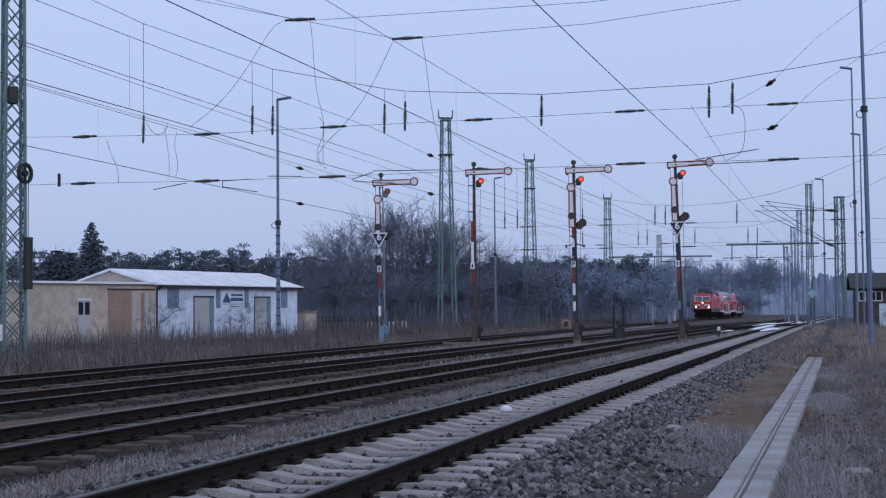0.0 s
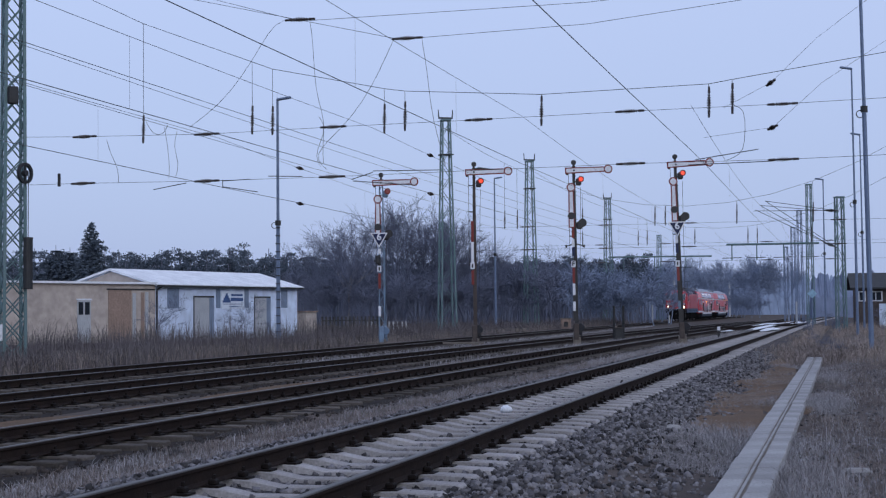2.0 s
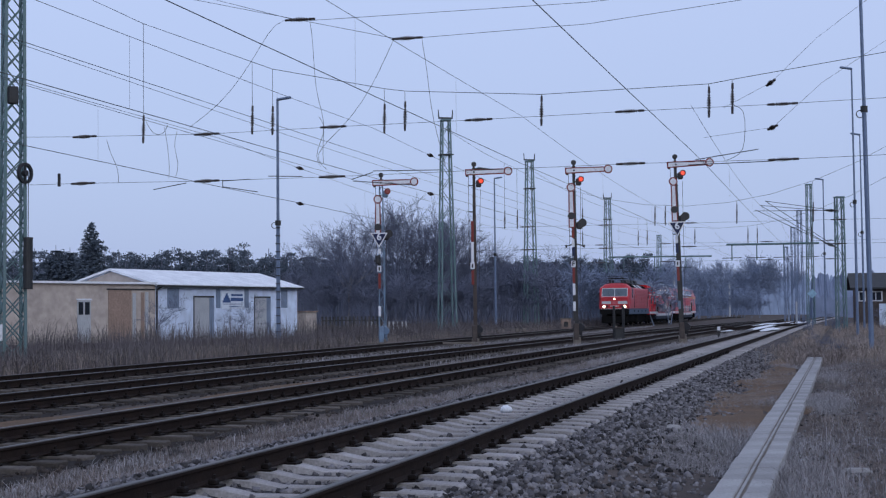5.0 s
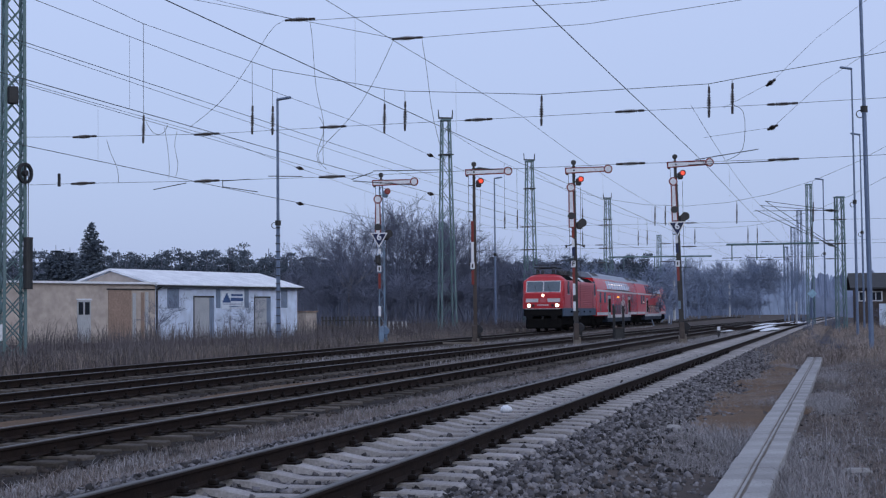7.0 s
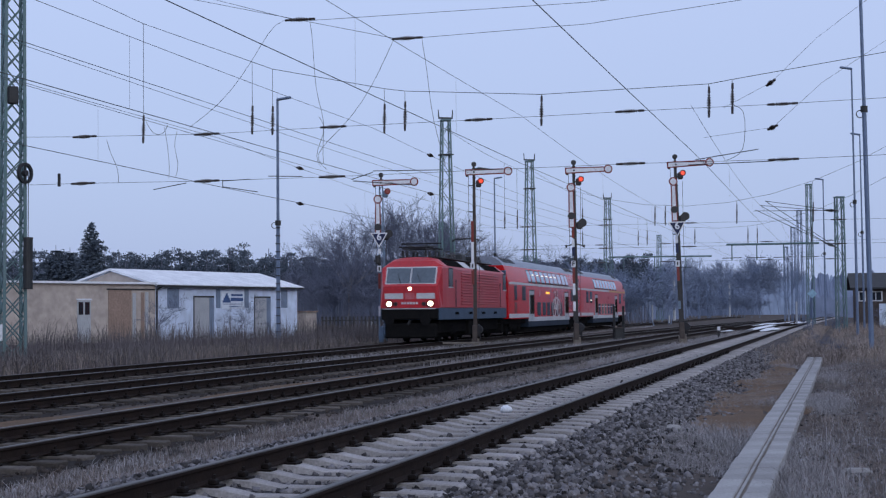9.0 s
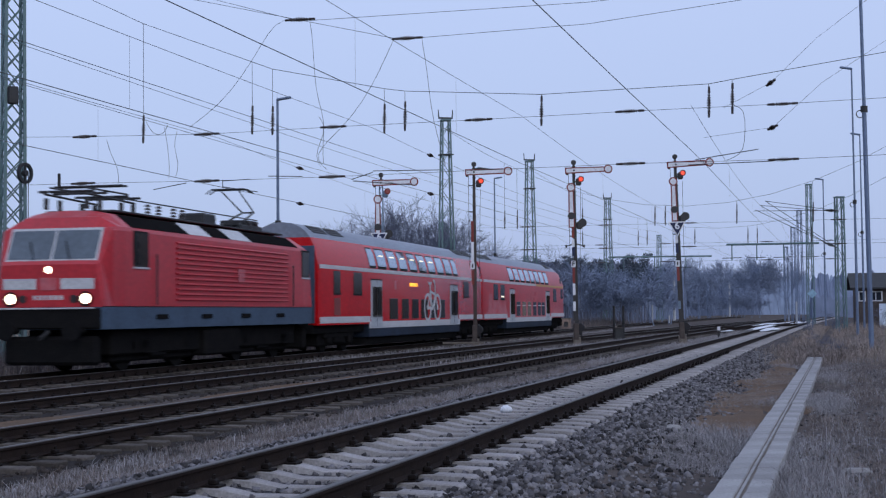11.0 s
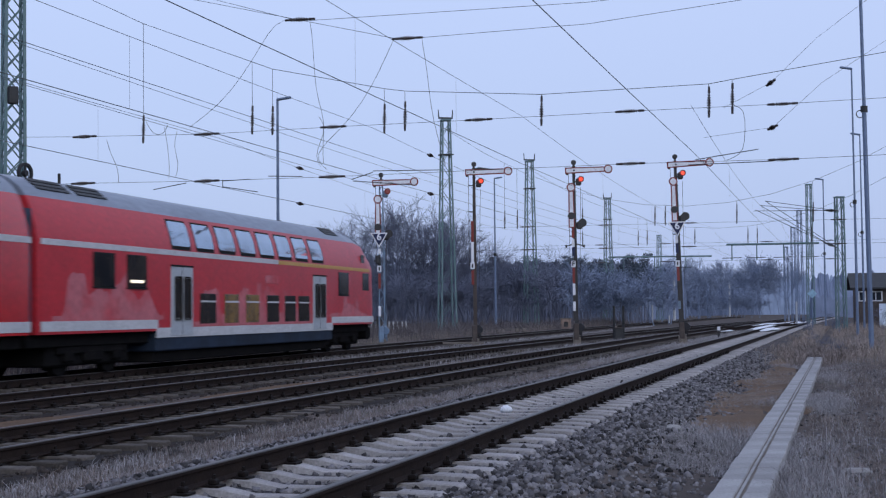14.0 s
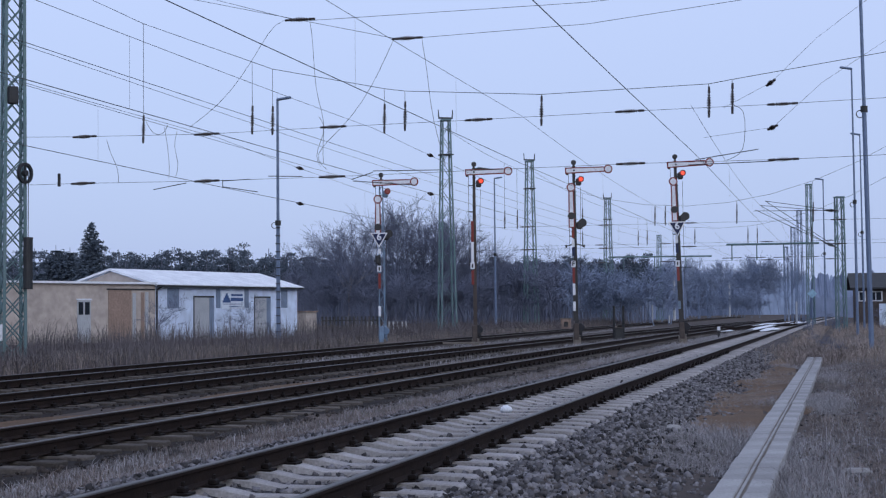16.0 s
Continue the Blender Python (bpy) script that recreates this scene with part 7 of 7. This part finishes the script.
for px, y, h in ((1153, 165, 2.2), (1183, 178, 1.0), (1408, 140, 2.3), (1479, 112, 2.2), (1394, 190, 1.6)):
    post("marker_post", (px - 784) / 2613 * y, y, h, 0.09, M_GREYDOOR, "pale marker post far down the line")
sgn = thing("diamond_sign", pose(28.7, 115.0, 0.0), "pale blue diamond sign on a slim post", "railway sign")
part("post", Shape().tube((0, 0, -0.2), (0, 0, 2.6), 0.04, 0.04, 6), M_STEEL, sgn)
part("board", Shape().cbox(None, (0.52, 0.03, 0.52), 0.006, m=pose(0, -0.05, 2.78, 0, 45, 0)), mat("pale blue sign", (0.28, 0.45, 0.58), 0.5, bump=0.02), sgn)


def far_house():
    root = thing("far_house", pose(40.0, 128.0, -0.35, 0, 0, -12), "dark brown house with white-framed windows beyond the weeds", "house")
    part("wall", Shape().cbox((2.5, 3, 1.9), (13.0, 6, 4.0), 0.03), M_SIGRUST, root)
    s = Shape().loft([[(x, y, z) for y, z in ((-0.6, 3.75), (3, 5.1), (6.6, 3.75), (6.6, 3.6), (3, 4.95), (-0.6, 3.6))] for x in (-4.6, 9.6)])
    part("roof", s, M_STEEL_DARK, root, "dark pitched roof", fix=True)
    for x in (-3.6, -2.7, -2.2, 0.4, 1.2):
        w = part("window", Shape().cbox((x, -0.02, 3.0), (0.62, 0.1, 0.9), 0.01), M_SIGWHITE, root, "white-framed window")
        part("pane", Shape().cbox((x, -0.08, 3.0), (0.42, 0.04, 0.7), 0.005), M_GLASS, w)
    part("plinth_panel", Shape().cbox((-1.6, -0.1, 1.2), (1.2, 0.12, 2.3), 0.02), M_WHITEWALL, root, "white boarded panel")
    part("plinth_panel", Shape().cbox((1.0, -0.1, 1.4), (2.2, 0.12, 2.4), 0.02), M_WHITEWALL, root)
    return root


far_house()
for x, y, s in ((24.5, 92, 0.5), (27.6, 104, 0.55), (22.0, 88, 0.45), (29.5, 99, 0.6), (14.3, 56, 0.3), (13.2, 50, 0.28)):
    root = thing("bare_shrub", pose(x, y, -0.1, 0, 0, rt.uniform(0, 360)) @ Matrix.Diagonal((s, s, s, 1)), "low tangled brown shrub in the weeds", "shrub", "bare shrubs")
    part("stems", shrub[0], None, root)
    part("twig_mass", shrub[1], None, root)


motions()
